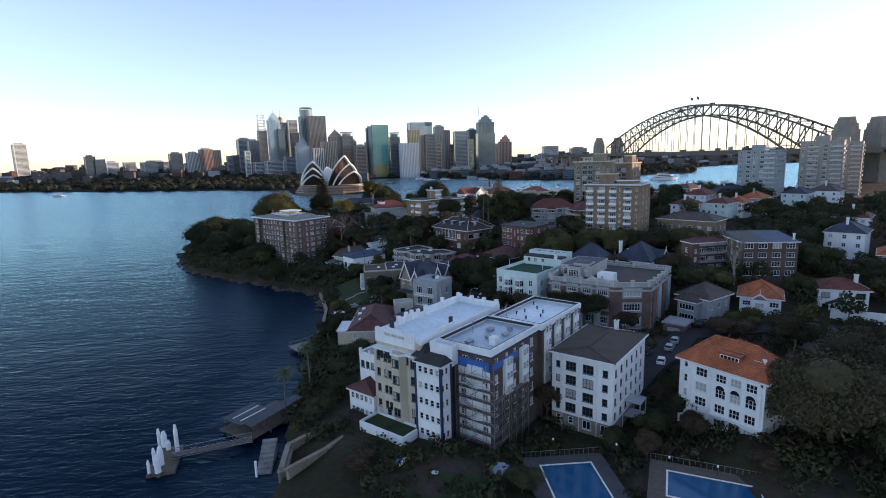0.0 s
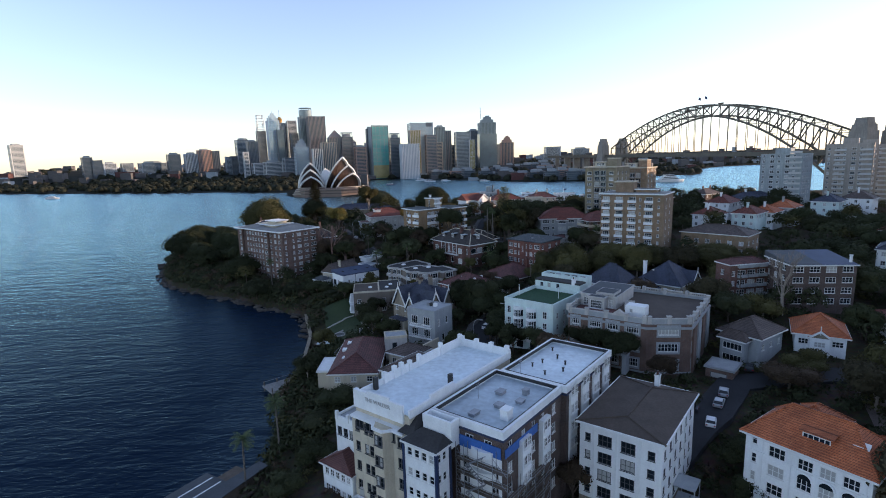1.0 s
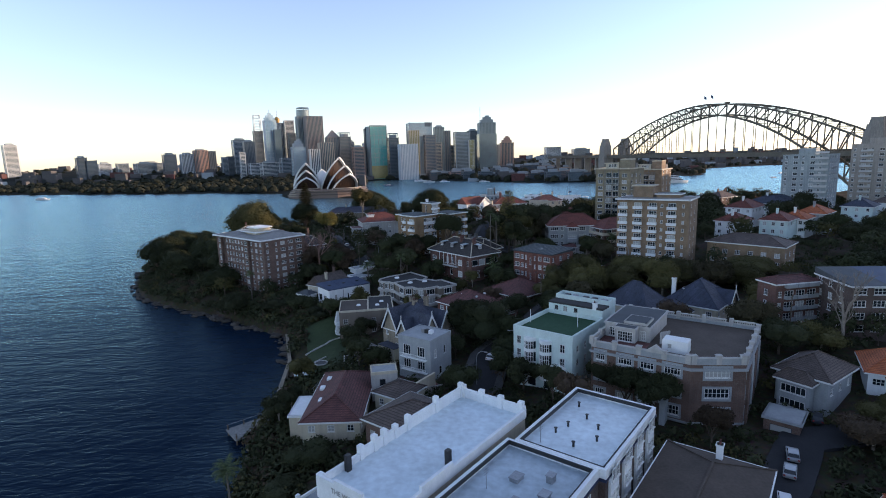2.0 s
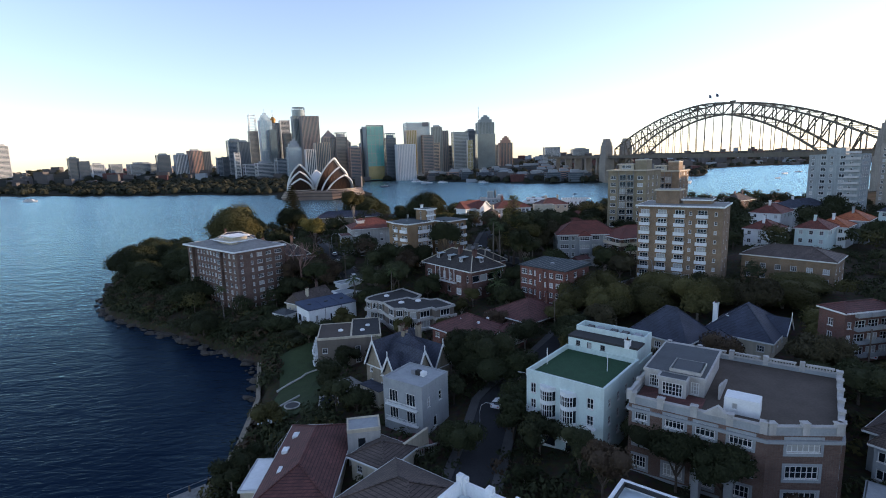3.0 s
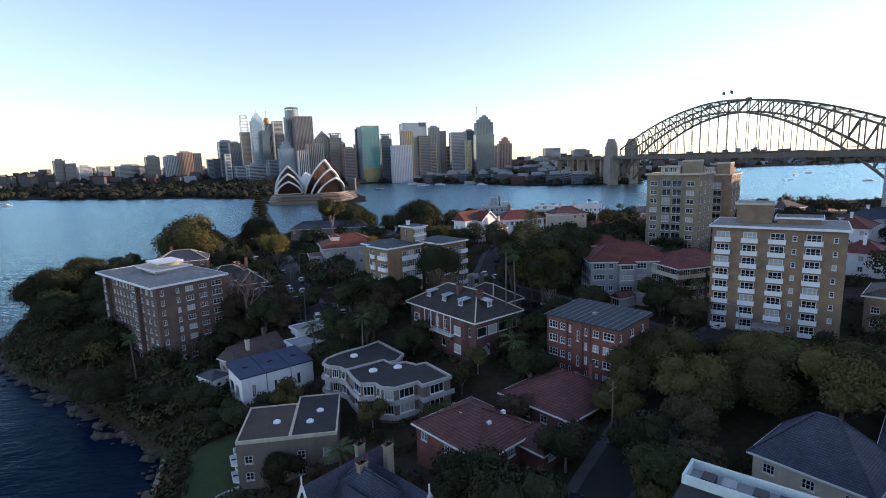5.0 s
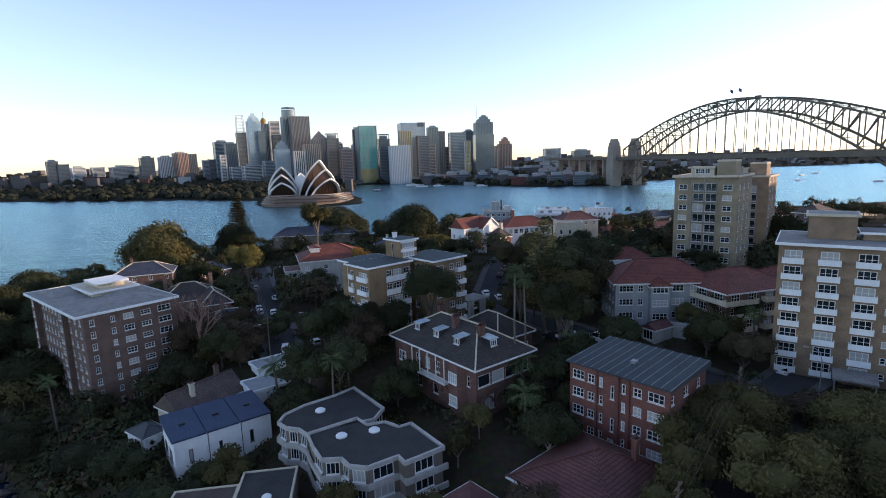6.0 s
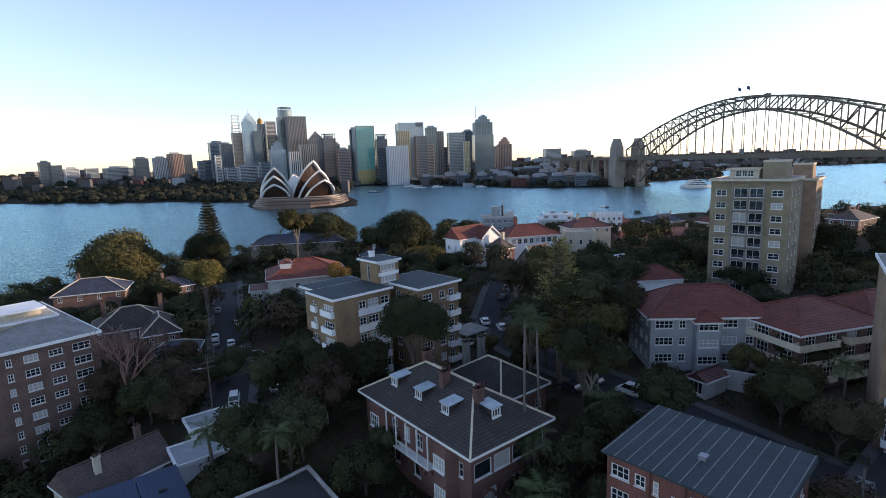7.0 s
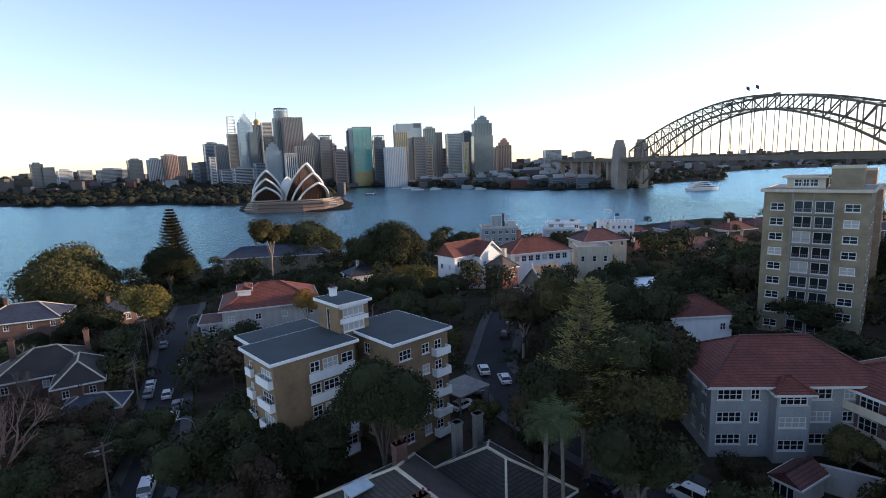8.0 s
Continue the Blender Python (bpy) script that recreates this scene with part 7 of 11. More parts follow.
# cream and yellow brick flats with stair tower
b = house("yellow_brick_flats", "yellow brick flats in two wings with white balconies and stair tower", "apartment building", -10.2, 265.2, 42, 20.5)
H = 38.0 - 20.5
rw = [o for k in range(5) for o in ((5.0, 1.5, 1.8 + 3.1 * k, 1.5, 2, 2), (6.9, 2.4, 1.8 + 3.1 * k, 1.5, 3, 2), (9.8, 1.9, 1.8 + 3.1 * k, 1.5, 2, 2))]
lw = [o for k in range(5) for o in ((0.8, 1.2, 1.8 + 3.1 * k, 1.5, 2, 2), (4.6, 3.2, 1.6 + 3.1 * k, 1.7, 4, 2))]
walls(b, YELLOW_BRICK, 12, 8.4, -5, H - 0.4, {"R": rw, "L": lw})
walls(b, YELLOW_BRICK, 10.2, 5.4, -5, H - 0.42, {"L": [(2.2, 1.6, 1.6 + 3.1 * k, 1.7, 2, 2) for k in range(5)]}, ou=1.8, ov=8.42, name="rear_part")
for k in range(5):
    bm = bmesh.new()
    box(bm, 4.8, 11.9, -0.1, 0.0, 0.5 + 3.1 * k, 1.75 + 3.1 * k)
    part("white_spandrel", bm, WHITE, b, "white spandrel panel")
    balcony(b, "L", 12, 8.4, 4.3, 3.8, 1.4 + 3.1 * k, 0.7)
    balcony(b, "L", 12, 8.4, 0.5, 1.9, 1.4 + 3.1 * k, 0.5)
flat_roof(b, 13, 9.6, H - 0.4, TEAL_ROOF, ou=-0.6, ov=-0.5, parapet=0.1, pm=WHITE, t=0.2)
flat_roof(b, 11.4, 5.4, H - 0.42, TEAL_ROOF, ou=1.0, ov=9.1, parapet=0.1, pm=WHITE, t=0.2)
rw = [o for k in range(5) for o in ((0.9, 2.2, 1.8 + 3.1 * k, 1.5, 3, 2), (5.0, 1.4, 1.8 + 3.1 * k, 1.5, 2, 2), (7.4, 1.4, 1.8 + 3.1 * k, 1.5, 2, 2))]
walls(b, YELLOW_BRICK, 10, 12, -4, H - 0.4, {"R": rw, "L": [(1.0, 2.2, 1.6 + 3.1 * k, 1.9, 2, 1) for k in range(5)] + [(5.0, 1.4, 1.8 + 3.1 * k, 1.6, 2, 2) for k in range(5)]}, ou=14.5, ov=-5.6, name="second_wing")
flat_roof(b, 11, 13, H - 0.4, TEAL_ROOF, ou=14, ov=-6.1, parapet=0.1, pm=WHITE, t=0.2)
for k in range(5):
    balcony(b, "R", 10, 12, 6.8, 2.8, 1.3 + 3.1 * k, 1.1, ou=14.5, ov=-5.6)
walls(b, YELLOW_BRICK, 5, 6, -2, H + 4.0, {"R": [(0.6, 3.6, H + 2.0, 1.3, 4, 1), (0.6, 3.6, H - 0.2, 1.3, 4, 1)], "L": [(2.4, 0.8, H - 0.5, 3.5, 1, 1)]}, ou=11.8, ov=3.2, name="stair_tower")
for z in (H + 3.3, H + 1.1):
    bm = bmesh.new()
    box(bm, 11.9, 16.7, 3.08, 3.2, z, z + 0.7)
    part("white_spandrel", bm, WHITE, b)
flat_roof(b, 5.8, 6.8, H + 4.0, TEAL_ROOF, ou=11.4, ov=2.8, parapet=0.1, pm=WHITE, t=0.2)
chimney(b, 14, 8.2, H + 3.8, H + 5.4, WHITE, 1.0, 0.7, 2)

# red-roofed house and grey front block by the street
b = house("red_roof_street_flats", "pale two-storey flats with red hipped roof by the street", "apartment building", -40.3, 323.0, 18, 19.0)
walls(b, PALE_STONE, 22, 17, -3, 9.8, {"L": wins(6, 1.4, 1.6, 7.2, width=17) + wins(5, 1.4, 1.5, 3.6, width=17), "R": wins(4, 1.4, 1.5, 6.8, width=22) + wins(4, 1.4, 1.5, 3.4, width=22)})
hip_roof(b, 22, 17, 9.8, 4.2, RED_TILE, over=0.8)
walls(b, FRAME_W, 3.0, 7.0, 11.6, 13.4, {"L": wins(5, 1.0, 0.9, 12.1, width=7)}, ou=3.6, ov=4.0, name="clerestory")
hip_roof(b, 3.0, 7.0, 13.4, 0.6, RED_TILE, ou=3.6, ov=4.0, over=0.4)
walls(b, GREY_RENDER, 5, 9, -3, 6.8, {"L": wins(3, 1.3, 1.5, 1.6, 3.0, 2, width=9), "R": wins(1, 1.3, 1.5, 1.6, 3.0, 2, width=5)}, ou=-5.02, ov=1, name="front_wing")
flat_roof(b, 5.6, 9.6, 6.8, MAROON_TILE, ou=-5.6, ov=0.7, parapet=0.15, pm=PALE_STONE)

# long red-roofed flats
b = house("red_hip_flats", "pale two-storey flats with a long red tiled roof", "apartment building", 45.7, 266.8, -4, 22.0)
H = 31.8 - 22
walls(b, GREY_RENDER, 22, 13, -3, H, {"L": wins(4, 1.5, 1.5, 1.6, 3.1, 3, width=13, nx=3), "R": [o for k in range(3) for o in ((0.8, 3.2, 1.5 + 3.1 * k, 1.5, 4, 2), (5.0, 1.2, 1.5 + 3.1 * k, 1.5, 2, 2), (12.6, 2.6, 1.5 + 3.1 * k, 1.5, 3, 2), (16.6, 1.4, 1.5 + 3.1 * k, 1.5, 2, 2))]})
hip_roof(b, 22, 13, H, 4.4, RED_TILE, over=0.8, trim=FRAME_W, ridge=MAROON_TILE)
walls(b, GREY_RENDER, 4.2, 1.6, -3, H - 0.5, {"R": [(0.4, 3.4, 1.5 + 3.1 * k, 1.5, 4, 2) for k in range(3)]}, ou=7.4, ov=-1.6, name="projecting_bay")
hip_roof(b, 4.2, 3.4, H - 0.5, 1.6, RED_TILE, ou=7.4, ov=-1.6, over=0.5)
b = house("red_balcony_flats", "brick flats with red hipped roof and wrap-round pale balconies", "apartment building", 66.0, 257.2, 15, 22.0)
walls(b, BROWN_BRICK, 18, 14, -3, H - 0.6, {"L": wins(3, 2.4, 1.9, 0.9, 3.0, 3, width=14, nx=3), "R": wins(4, 2.2, 1.9, 0.9, 3.0, 3, width=18, nx=3)})
hip_roof(b, 18, 14, H - 0.6, 3.6, RED_TILE, over=1.0, trim=FRAME_W)
for k in range(3):
    balcony(b, "L", 18, 14, 1.5, 12.5, 0.8 + 3.0 * k, 1.5, panel=CREAM)
    balcony(b, "R", 18, 14, -1.5, 8.5, 0.8 + 3.0 * k, 1.5, panel=CREAM)
    balcony(b, "R", 18, 14, 9.0, 8.4, 0.8 + 3.0 * k, 1.5, panel=CREAM)
walls(b, BROWN_BRICK, 16, 12, -3, H - 1.0, {"R": wins(3, 2.2, 1.9, 0.9, 3.0, 2, width=16, nx=3)}, ou=18.5, ov=2, name="end_wing")
hip_roof(b, 16, 12, H - 1.0, 3.4, RED_TILE, ou=18.5, ov=2, over=0.8, trim=FRAME_W)
b = house("red_gable_house", "white house with a dark red roof behind the flats", "house", 55.4, 300.0, 3, 22.0)
walls(b, WHITE, 12, 9, -3, 8.6, {"R": wins(2, 1.2, 1.4, 5.5, width=12)})
hip_roof(b, 12, 9, 8.6, 2.8, RED_TILE, over=0.6)

b = house("lane_garage", "small garage with a red gabled roof and pale walls", "garage", 50.5, 256.0, 29, 21.5)
walls(b, PALE_STONE, 5.5, 3.4, -3, 2.5, {"L": [(0.4, 2.4, 0.1, 2.1, 3, 1)]})
hip_roof(b, 5.5, 3.4, 2.5, 1.2, MAROON_TILE, over=0.3, gable=True)
b = house("pale_roof_house", "low house with a white sheet metal roof", "house", 59.6, 321.5, 3, 24.0)
walls(b, CREAM, 8, 13, -3, 6.2, {"R": wins(3, 1.2, 1.4, 3.4, width=8)})
hip_roof(b, 8, 13, 6.2, 1.2, WHITE_ROOF, over=0.4)

# eight-storey tan brick tower
b = house("tan_brick_tower", "eight-storey tan brick tower with white balcony columns", "apartment building", 85.5, 226.7, 54.6, 20.5)
H = 44.7 - 20.5
lw, rw = [], []
for k in range(8):
    z = 1.4 + 2.8 * k
    lw += [(0.9, 2.6, z, 1.9, 3, 2), (6.1, 2.6, z, 1.9, 3, 2), (11.2, 2.6, z, 1.9, 3, 2), (15.2, 0.8, z + 0.4, 1.1, 1, 2), (17.6, 2.6, z, 1.9, 3, 2), (22.2, 0.8, z + 0.4, 1.1, 1, 2)]
    rw += [(3.2, 0.8, z + 0.3, 1.2, 1, 2), (9.2, 0.8, z + 0.3, 1.2, 1, 2)]
walls(b, TAN_BRICK, 15, 24.5, -5, H - 0.3, {"L": lw, "R": rw})
for k in range(8):
    for s, w in ((0.6, 3.2), (5.8, 3.2), (10.9, 3.2), (17.3, 3.2)):
        balcony(b, "L", 15, 24.5, s, w, 1.2 + 2.8 * k, 0.9, high=0.85)
bm = bmesh.new()
box(bm, -1.1, 15.5, -0.5, 25.0, H - 0.3, H + 0.05)
part("roof", bm, CONCRETE, b, "flat roof slab with white edge")
bm = bmesh.new()
ring(bm, 16.7, 25.6, H - 0.36, H + 0.12, 0.18, -1.15, -0.55)
part("fascia", bm, WHITE, b)
walls(b, TAN_BRICK, 6, 7.0, H, H + 4.4, ou=6, ov=13.5, name="lift_house")
flat_roof(b, 6.8, 7.8, H + 4.4, CONCRETE, ou=5.6, ov=13.1, parapet=0.15, pm=CREAM)
walls(b, TAN_BRICK, 6, 8, H, H + 1.4, ou=7, ov=4.5, name="plant_house")
flat_roof(b, 7, 9, H + 1.4, METAL_ROOF, ou=6.5, ov=4.0, parapet=0.1)
bm = bmesh.new()
box(bm, -5.5, -0.1, 9.5, 15.5, 2.6, 2.9)
for u in (-5.3, -0.6):
    for v in (9.8, 15.2):
        box(bm, u - 0.1, u + 0.1, v - 0.1, v + 0.1, -3, 2.6)
part("entrance_canopy", bm, CONCRETE, b, "flat entrance canopy")

# eight-storey cream tower and its neighbour
for x, y, lu, lv, top, m_, lbl, ang in ((89.9, 297.6, 17, 17, 53.8, CREAM_BRICK, "cream and yellow brick tower with recessed balconies", 48), (117.0, 327.0, 14, 15, 52.0, TAN_BRICK, "tan brick tower catching low sun", 48)):
    b = house("balcony_tower", lbl, "apartment building", x, y, ang, 24)
    H = top - 24
    lw, rw = [], []
    for k in range(9):
        z = 1.4 + 3.0 * k
        lw += [(1.2, 2.4, z + 0.3, 1.5, 2, 2), (5.2, 3.0, z, 2.3, 2, 1), (8.6, 3.0, z, 2.3, 2, 1), (13.2, 2.4, z + 0.3, 1.5, 2, 2)]
        rw += [(2.0, 1.2, z + 0.3, 1.4, 1, 2), (7.0, 1.4, z + 0.3, 1.4, 2, 2), (12.0, 1.2, z + 0.3, 1.4, 1, 2)]
    walls(b, m_, lu, lv, -6, H - 0.4, {"L": [o for o in lw if o[0] + o[1] < lv - 0.3], "R": rw})
    for k in range(9):
        balcony(b, "L", lu, lv, 5.0, 6.8, 1.3 + 3.0 * k, 0.9, high=1.0, panel=CONCRETE, rail=True)
    for v in (lv - 5.0, lv - 8.4, lv - 11.8):
        bm = bmesh.new()
        box(bm, -0.95, -0.8, v - 0.1, v + 0.1, -4, H - 0.5)
        part("balcony_post", bm, CONCRETE, b)
    bm = bmesh.new()
    box(bm, -0.9, lu + 0.5, -0.5, lv + 0.5, H - 0.4, H)
    part("roof", bm, CONCRETE, b)
    bm = bmesh.new()
    ring(bm, lu + 1.5, lv + 1.1, H - 0.45, H + 0.15, 0.2, -0.95, -0.55)
    part("fascia", bm, CREAM, b)
    walls(b, m_, 6, 5.0, H, H + 4.2, ou=4, ov=1.6, name="lift_house")
    flat_roof(b, 6, 5.0, H + 4.2, CONCRETE, ou=4, ov=1.6, parapet=0.2, pm=CREAM)
    walls(b, CREAM, 6, 6.5, H, H + 2.4, {"L": wins(3, 1.6, 1.5, H + 0.4, width=6.5)}, ou=4.5, ov=7.4, name="penthouse")
    flat_roof(b, 7.4, 7.6, H + 2.4, CONCRETE, ou=3.6, ov=7.0, parapet=0.12, pm=CREAM)
    for u, v, hh in ((12, 2, 2.2), (12, 9, 1.6)):
        bm = bmesh.new()
        box(bm, u, u + 2.2, v, v + 2.0, H, H + hh)
        part("roof_plant", bm, CONCRETE, b)

# pale slab block and the twin towers before the bridge
TOWER_GREY = mat("tower_flats_grey_render", (0.36, 0.4, 0.4), 0.8, var=0.25, scale=0.3, streak=0.25)
TOWER_BEIGE = mat("tower_flats_beige_render", (0.4, 0.36, 0.31), 0.8, var=0.25, scale=0.3, streak=0.25)
TOWER_RAIL = mat("tower_flats_balcony", (0.52, 0.52, 0.5), 0.7, var=0.15, scale=0.5)
for x, y, lu, lv, top, m_, lbl, ang in ((207, 330, 18, 22, 57, TOWER_GREY, "pale grey-green rendered tower of flats", 40), (265, 352, 20, 24, 62.0, TOWER_BEIGE, "pinkish tower of flats by the bridge", 50), (298, 378, 20, 24, 61.0, TOWER_BEIGE, "pale balconied tower of flats by the bridge", 50)):
    b = house("shore_tower", lbl, "apartment building", x, y, ang, 20)
    H = top - 20
    lw, rw = [], []
    for k in range(13):
        z = 2.0 + 3.0 * k
        lw += [(1.2 + 4.0 * i, 2.2 if i % 2 else 1.2, z, 1.6, 2, 1) for i in range(int(lv / 4.1))]
        rw += [(1.2 + 3.8 * i, 1.6, z, 1.6, 2, 1) for i in range(int(lu / 4.0))]
    walls(b, m_, lu, lv, -6, H - 0.3, {"L": lw, "R": rw})
    for k in range(13):
        balcony(b, "L", lu, lv, lv - 6.5, 6.0, 1.8 + 3.0 * k, 1.1, panel=TOWER_RAIL)
        if m_ is not TOWER_GREY:
            balcony(b, "L", lu, lv, 4.5, 6.0, 1.8 + 3.0 * k, 1.1, panel=TOWER_RAIL)
            balcony(b, "R", lu, lv, 3.5, 6.0, 1.8 + 3.0 * k, 1.1, panel=TOWER_RAIL)
    flat_roof(b, lu, lv, H - 0.3, CONCRETE, parapet=0.5, pm=m_)
    walls(b, m_, 7, 8, H, H + 3.5, ou=5, ov=8, name="lift_house")
    flat_roof(b, 7, 8, H + 3.5, CONCRETE, ou=5, ov=8, parapet=0)

# slate roofed pair in the middle right
for x, y, ang, lbl, lu, lv in ((53.2, 178.3, 37, "house with steep dark slate hips and skylights", 10.5, 13), (70.8, 177.5, 45, "house with dark slate roof and a tall white chimney", 15, 13.5)):
    b = house("slate_roof_house", lbl, "house", x, y, ang, 15.0)
    walls(b, CREAM, lu, lv, -3, 6.0, {"L": wins(3, 1.5, 1.4, 3.6, width=lv, nx=3), "R": wins(4, 1.3, 1.4, 3.6, width=lu)})
    hip_roof(b, lu, lv, 6.0, 5.8, SLATE, over=0.6)
    if lu > 12:
        gable_wing(b, lu * 0.45, -1.0, 5.5, 7, 6.0, 3.4, "R")
        chimney(b, 2.5, lv - 1.5, 6, 12.2, WHITE, 0.9, 0.9, 1)
    else:
        walls(b, CREAM, 7, 6, -3, 5.0, {"R": wins(2, 1.3, 1.4, 2.6, width=7)}, ou=4, ov=-6.0, name="front_wing")
        hip_roof(b, 7, 6.4, 5.0, 3.4, SLATE, ou=4, ov=-6.0, over=0.5)
    for u, v in ((3.4, 9.5), (4.0, 8.0)):
        bm = bmesh.new()
        box(bm, u, u + 1.5, v, v + 0.7, 8.6, 9.4)
        part("skylight", bm, WHITE, b)

# houses at the right edge
b = house("grey_hip_house", "small grey-cream house with a brown hipped roof", "house", 71.9, 139.0, 34, 11.8)
walls(b, GREY_RENDER, 11, 9.0, -3, 6.6, {"L": [(2.3, 4.4, 3.6, 1.6, 5, 1), (2.3, 4.4, 0.8, 1.6, 5, 1)], "R": wins(3, 1.1, 1.4, 3.4, width=11)})
hip_roof(b, 11, 9.0, 6.6, 3.2, BROWN_TILE, over=0.8)
walls(b, GREY_RENDER, 2.4, 5.4, -3, 5.8, {"L": [(0.5, 4.4, 3.2, 1.6, 5, 1), (0.5, 4.4, 0.4, 1.6, 5, 1)]}, ou=-2.4, ov=2.2, name="front_bay")
hip_roof(b, 2.6, 5.8, 5.8, 2.0, BROWN_TILE, ou=-2.6, ov=2.0, over=0.5)
b = house("terracotta_house", "white house with a terracotta hipped roof and gabled porch", "house", 91.6, 138.8, 59, 13.0)
walls(b, WHITE, 11, 9.9, -3, 5.0, {"L": [(0.7, 2.0, 2.4, 1.4, 3, 2), (7.2, 2.2, 2.4, 1.4, 3, 2)], "R": wins(3, 1.3, 1.4, 2.4, width=11)})
hip_roof(b, 11, 9.9, 5.0, 3.8, ORANGE_TILE, over=0.8)
gable_wing(b, -1.2, 3.2, 5, 3.8, 4.5, 1.7, "L", ORANGE_TILE)
walls(b, WHITE, 1.2, 3.8, -3, 4.5, {"L": [(0.8, 2.2, 2.3, 1.3, 3, 2)]}, ou=-1.2, ov=3.2, name="porch")
b = house("red_roof_house", "white two-storey house with a low dull red roof and gabled porch", "house", 118.8, 142.8, 70, 11.5)
walls(b, WHITE, 10, 12.2, -3, 7.0, {"L": [(0.8, 2.2, 4.4, 1.7, 3, 2), (5.0, 2.2, 4.4, 1.7, 3, 2), (9.2, 2.2, 4.4, 1.7, 3, 2), (1.2, 3.0, 1.0, 1.7, 3, 1), (8.0, 3.0, 1.0, 1.7, 3, 1)]}, fm=FRAME_D)
hip_roof(b, 10, 12.2, 7.0, 2.4, RED_TILE, over=0.7)
gable_wing(b, -2.6, 4.0, 3.4, 6.0, 3.0, 1.5, "L", DARK_TILE)
bm = bmesh.new()
for v in (4.1, 7.0, 9.9):
    box(bm, -2.5, -2.25, v - 0.12, v + 0.12, -3, 3.0)
box(bm, -2.6, 0.0, 0.5, 11.5, -0.2, 0.0)
part("porch_posts", bm, WHITE, b)
chimney(b, 6, 1.5, 7, 10.4, WHITE, 0.9, 0.9)
b = house("garden_wall", "long white rendered garden wall", "wall", 116.5, 137.5, 70, 9.5)
bm = bmesh.new()
box(bm, 0, 0.3, -8, 11, -2, 2.0)
box(bm, -0.08, 0.38, -8.05, 11.05, 2.0, 2.15)
part("wall", bm, WHITE, b)
b = house("dark_brick_flats", "dark brick flats with enclosed balconies", "apartment building", 84.2, 175.4, 11, 17.0)
H = 28 - 17
walls(b, DULL_BRICK, 13, 6, -4, H - 0.3, {"L": [(2.2, 1.2, 1.4 + 2.9 * k, 1.6, 2, 2) for k in range(4)], "R": [(0.7, 1.0, 1.4 + 2.9 * k, 1.5, 2, 2) for k in range(4)] + [(2.6 + 3.3 * i, 2.6, 1.2 + 2.9 * k, 1.8, 3, 2) for i in range(3) for k in range(4)]})
hip_roof(b, 13, 6, H - 0.3, 1.4, MAROON_TILE, over=0.4)
for k in range(4):
    for i in range(3):
        balcony(b, "R", 13, 6, 2.4 + 3.3 * i, 3.0, 1.1 + 2.9 * k, 0.9, panel=GREY_RENDER, high=0.75)
b = house("metal_roof_flats", "dark brick flats with white windows and blue-grey metal roof", "apartment building", 95.4, 165.5, -6, 17.0)
H = 29.5 - 17
walls(b, DARK_BRICK, 16.7, 14, -4, H - 0.3, {"R": [(0.6 + 4.2 * i, 2.7, 1.4 + 2.95 * k, 1.6, 3, 2) for i in range(4) for k in range(4)], "L": [(1.2 + 4.2 * i, 1.6, 1.4 + 2.95 * k, 1.6, 2, 2) for i in range(3) for k in range(4)]})
for u0, lu_, m_, lbl in ((-0.3, 8.2, METAL_ROOF, "dull grey metal roof sheet"), (7.95, 9.1, BLUE_ROOF, "blue-grey metal roof sheet")):
    bm = bmesh.new()
    v = [bm.verts.new(p) for p in ((u0, -0.4, H - 0.3), (u0 + lu_, -0.4, H - 0.3), (u0 + lu_, 14.3, H - 0.3), (u0, 14.3, H - 0.3), (u0, -0.4, H - 0.1), (u0 + lu_, -0.4, H - 0.1), (u0 + lu_, 14.3, H + 1.5), (u0, 14.3, H + 1.5))]
    for f in ((3, 2, 1, 0), (4, 5, 6, 7), (0, 1, 5, 4), (1, 2, 6, 5), (2, 3, 7, 6), (3, 0, 4, 7)):
        bm.faces.new([v[k] for k in f])
    part("roof_sheet", bm, m_, b, lbl)
bm = bmesh.new()
ring(bm, 17.5, 14.9, H - 0.45, H - 0.12, 0.12, -0.4, -0.5)
part("gutter", bm, FRAME_W, b)
chimney(b, 16.2, 2.0, H - 0.5, H + 2.2, WHITE, 0.5, 0.5, 0)
b = house("long_brick_flats", "long tan brick flats with terracotta hipped roof", "apartment building", 112.5, 216.5, 44, 21.0)
walls(b, TAN_BRICK, 14, 24, -3, 8.2, {"L": wins(6, 1.6, 1.5, 1.4, 3, 3, width=24, nx=3), "R": wins(3, 1.4, 1.5, 1.4, 3, 3, width=14)})
hip_roof(b, 14, 24, 8.2, 2.8, BROWN_TILE, over=0.6)
def small_house(x, y, ang, lu, lv, z0, h, wm, tl, lbl):
    b = house("hip_roof_house", lbl, "house", x, y, ang, z0)
    walls(b, wm, lu, lv, -5, h, {"L": wins(3, 1.3, 1.5, h - 2.2, width=lv) + wins(3, 1.3, 1.5, h - 5.2, width=lv), "R": wins(4, 1.3, 1.5, h - 2.2, width=lu)})
    hip_roof(b, lu, lv, h, min(lu, lv) * 0.3, tl, over=0.6, ridge=CREAM if tl in (DARK_TILE, BROWN_TILE, SLATE) and y < 350 and x < 0 else None)
    chimney(b, lu * 0.3, lv * 0.5, h, h + min(lu, lv) * 0.3 + 1.6, wm, 0.9, 0.8)
    if y > 380:
        chimney(b, lu * 0.75, lv * 0.5, h, h + min(lu, lv) * 0.3 + 1.6, wm, 0.9, 0.8)


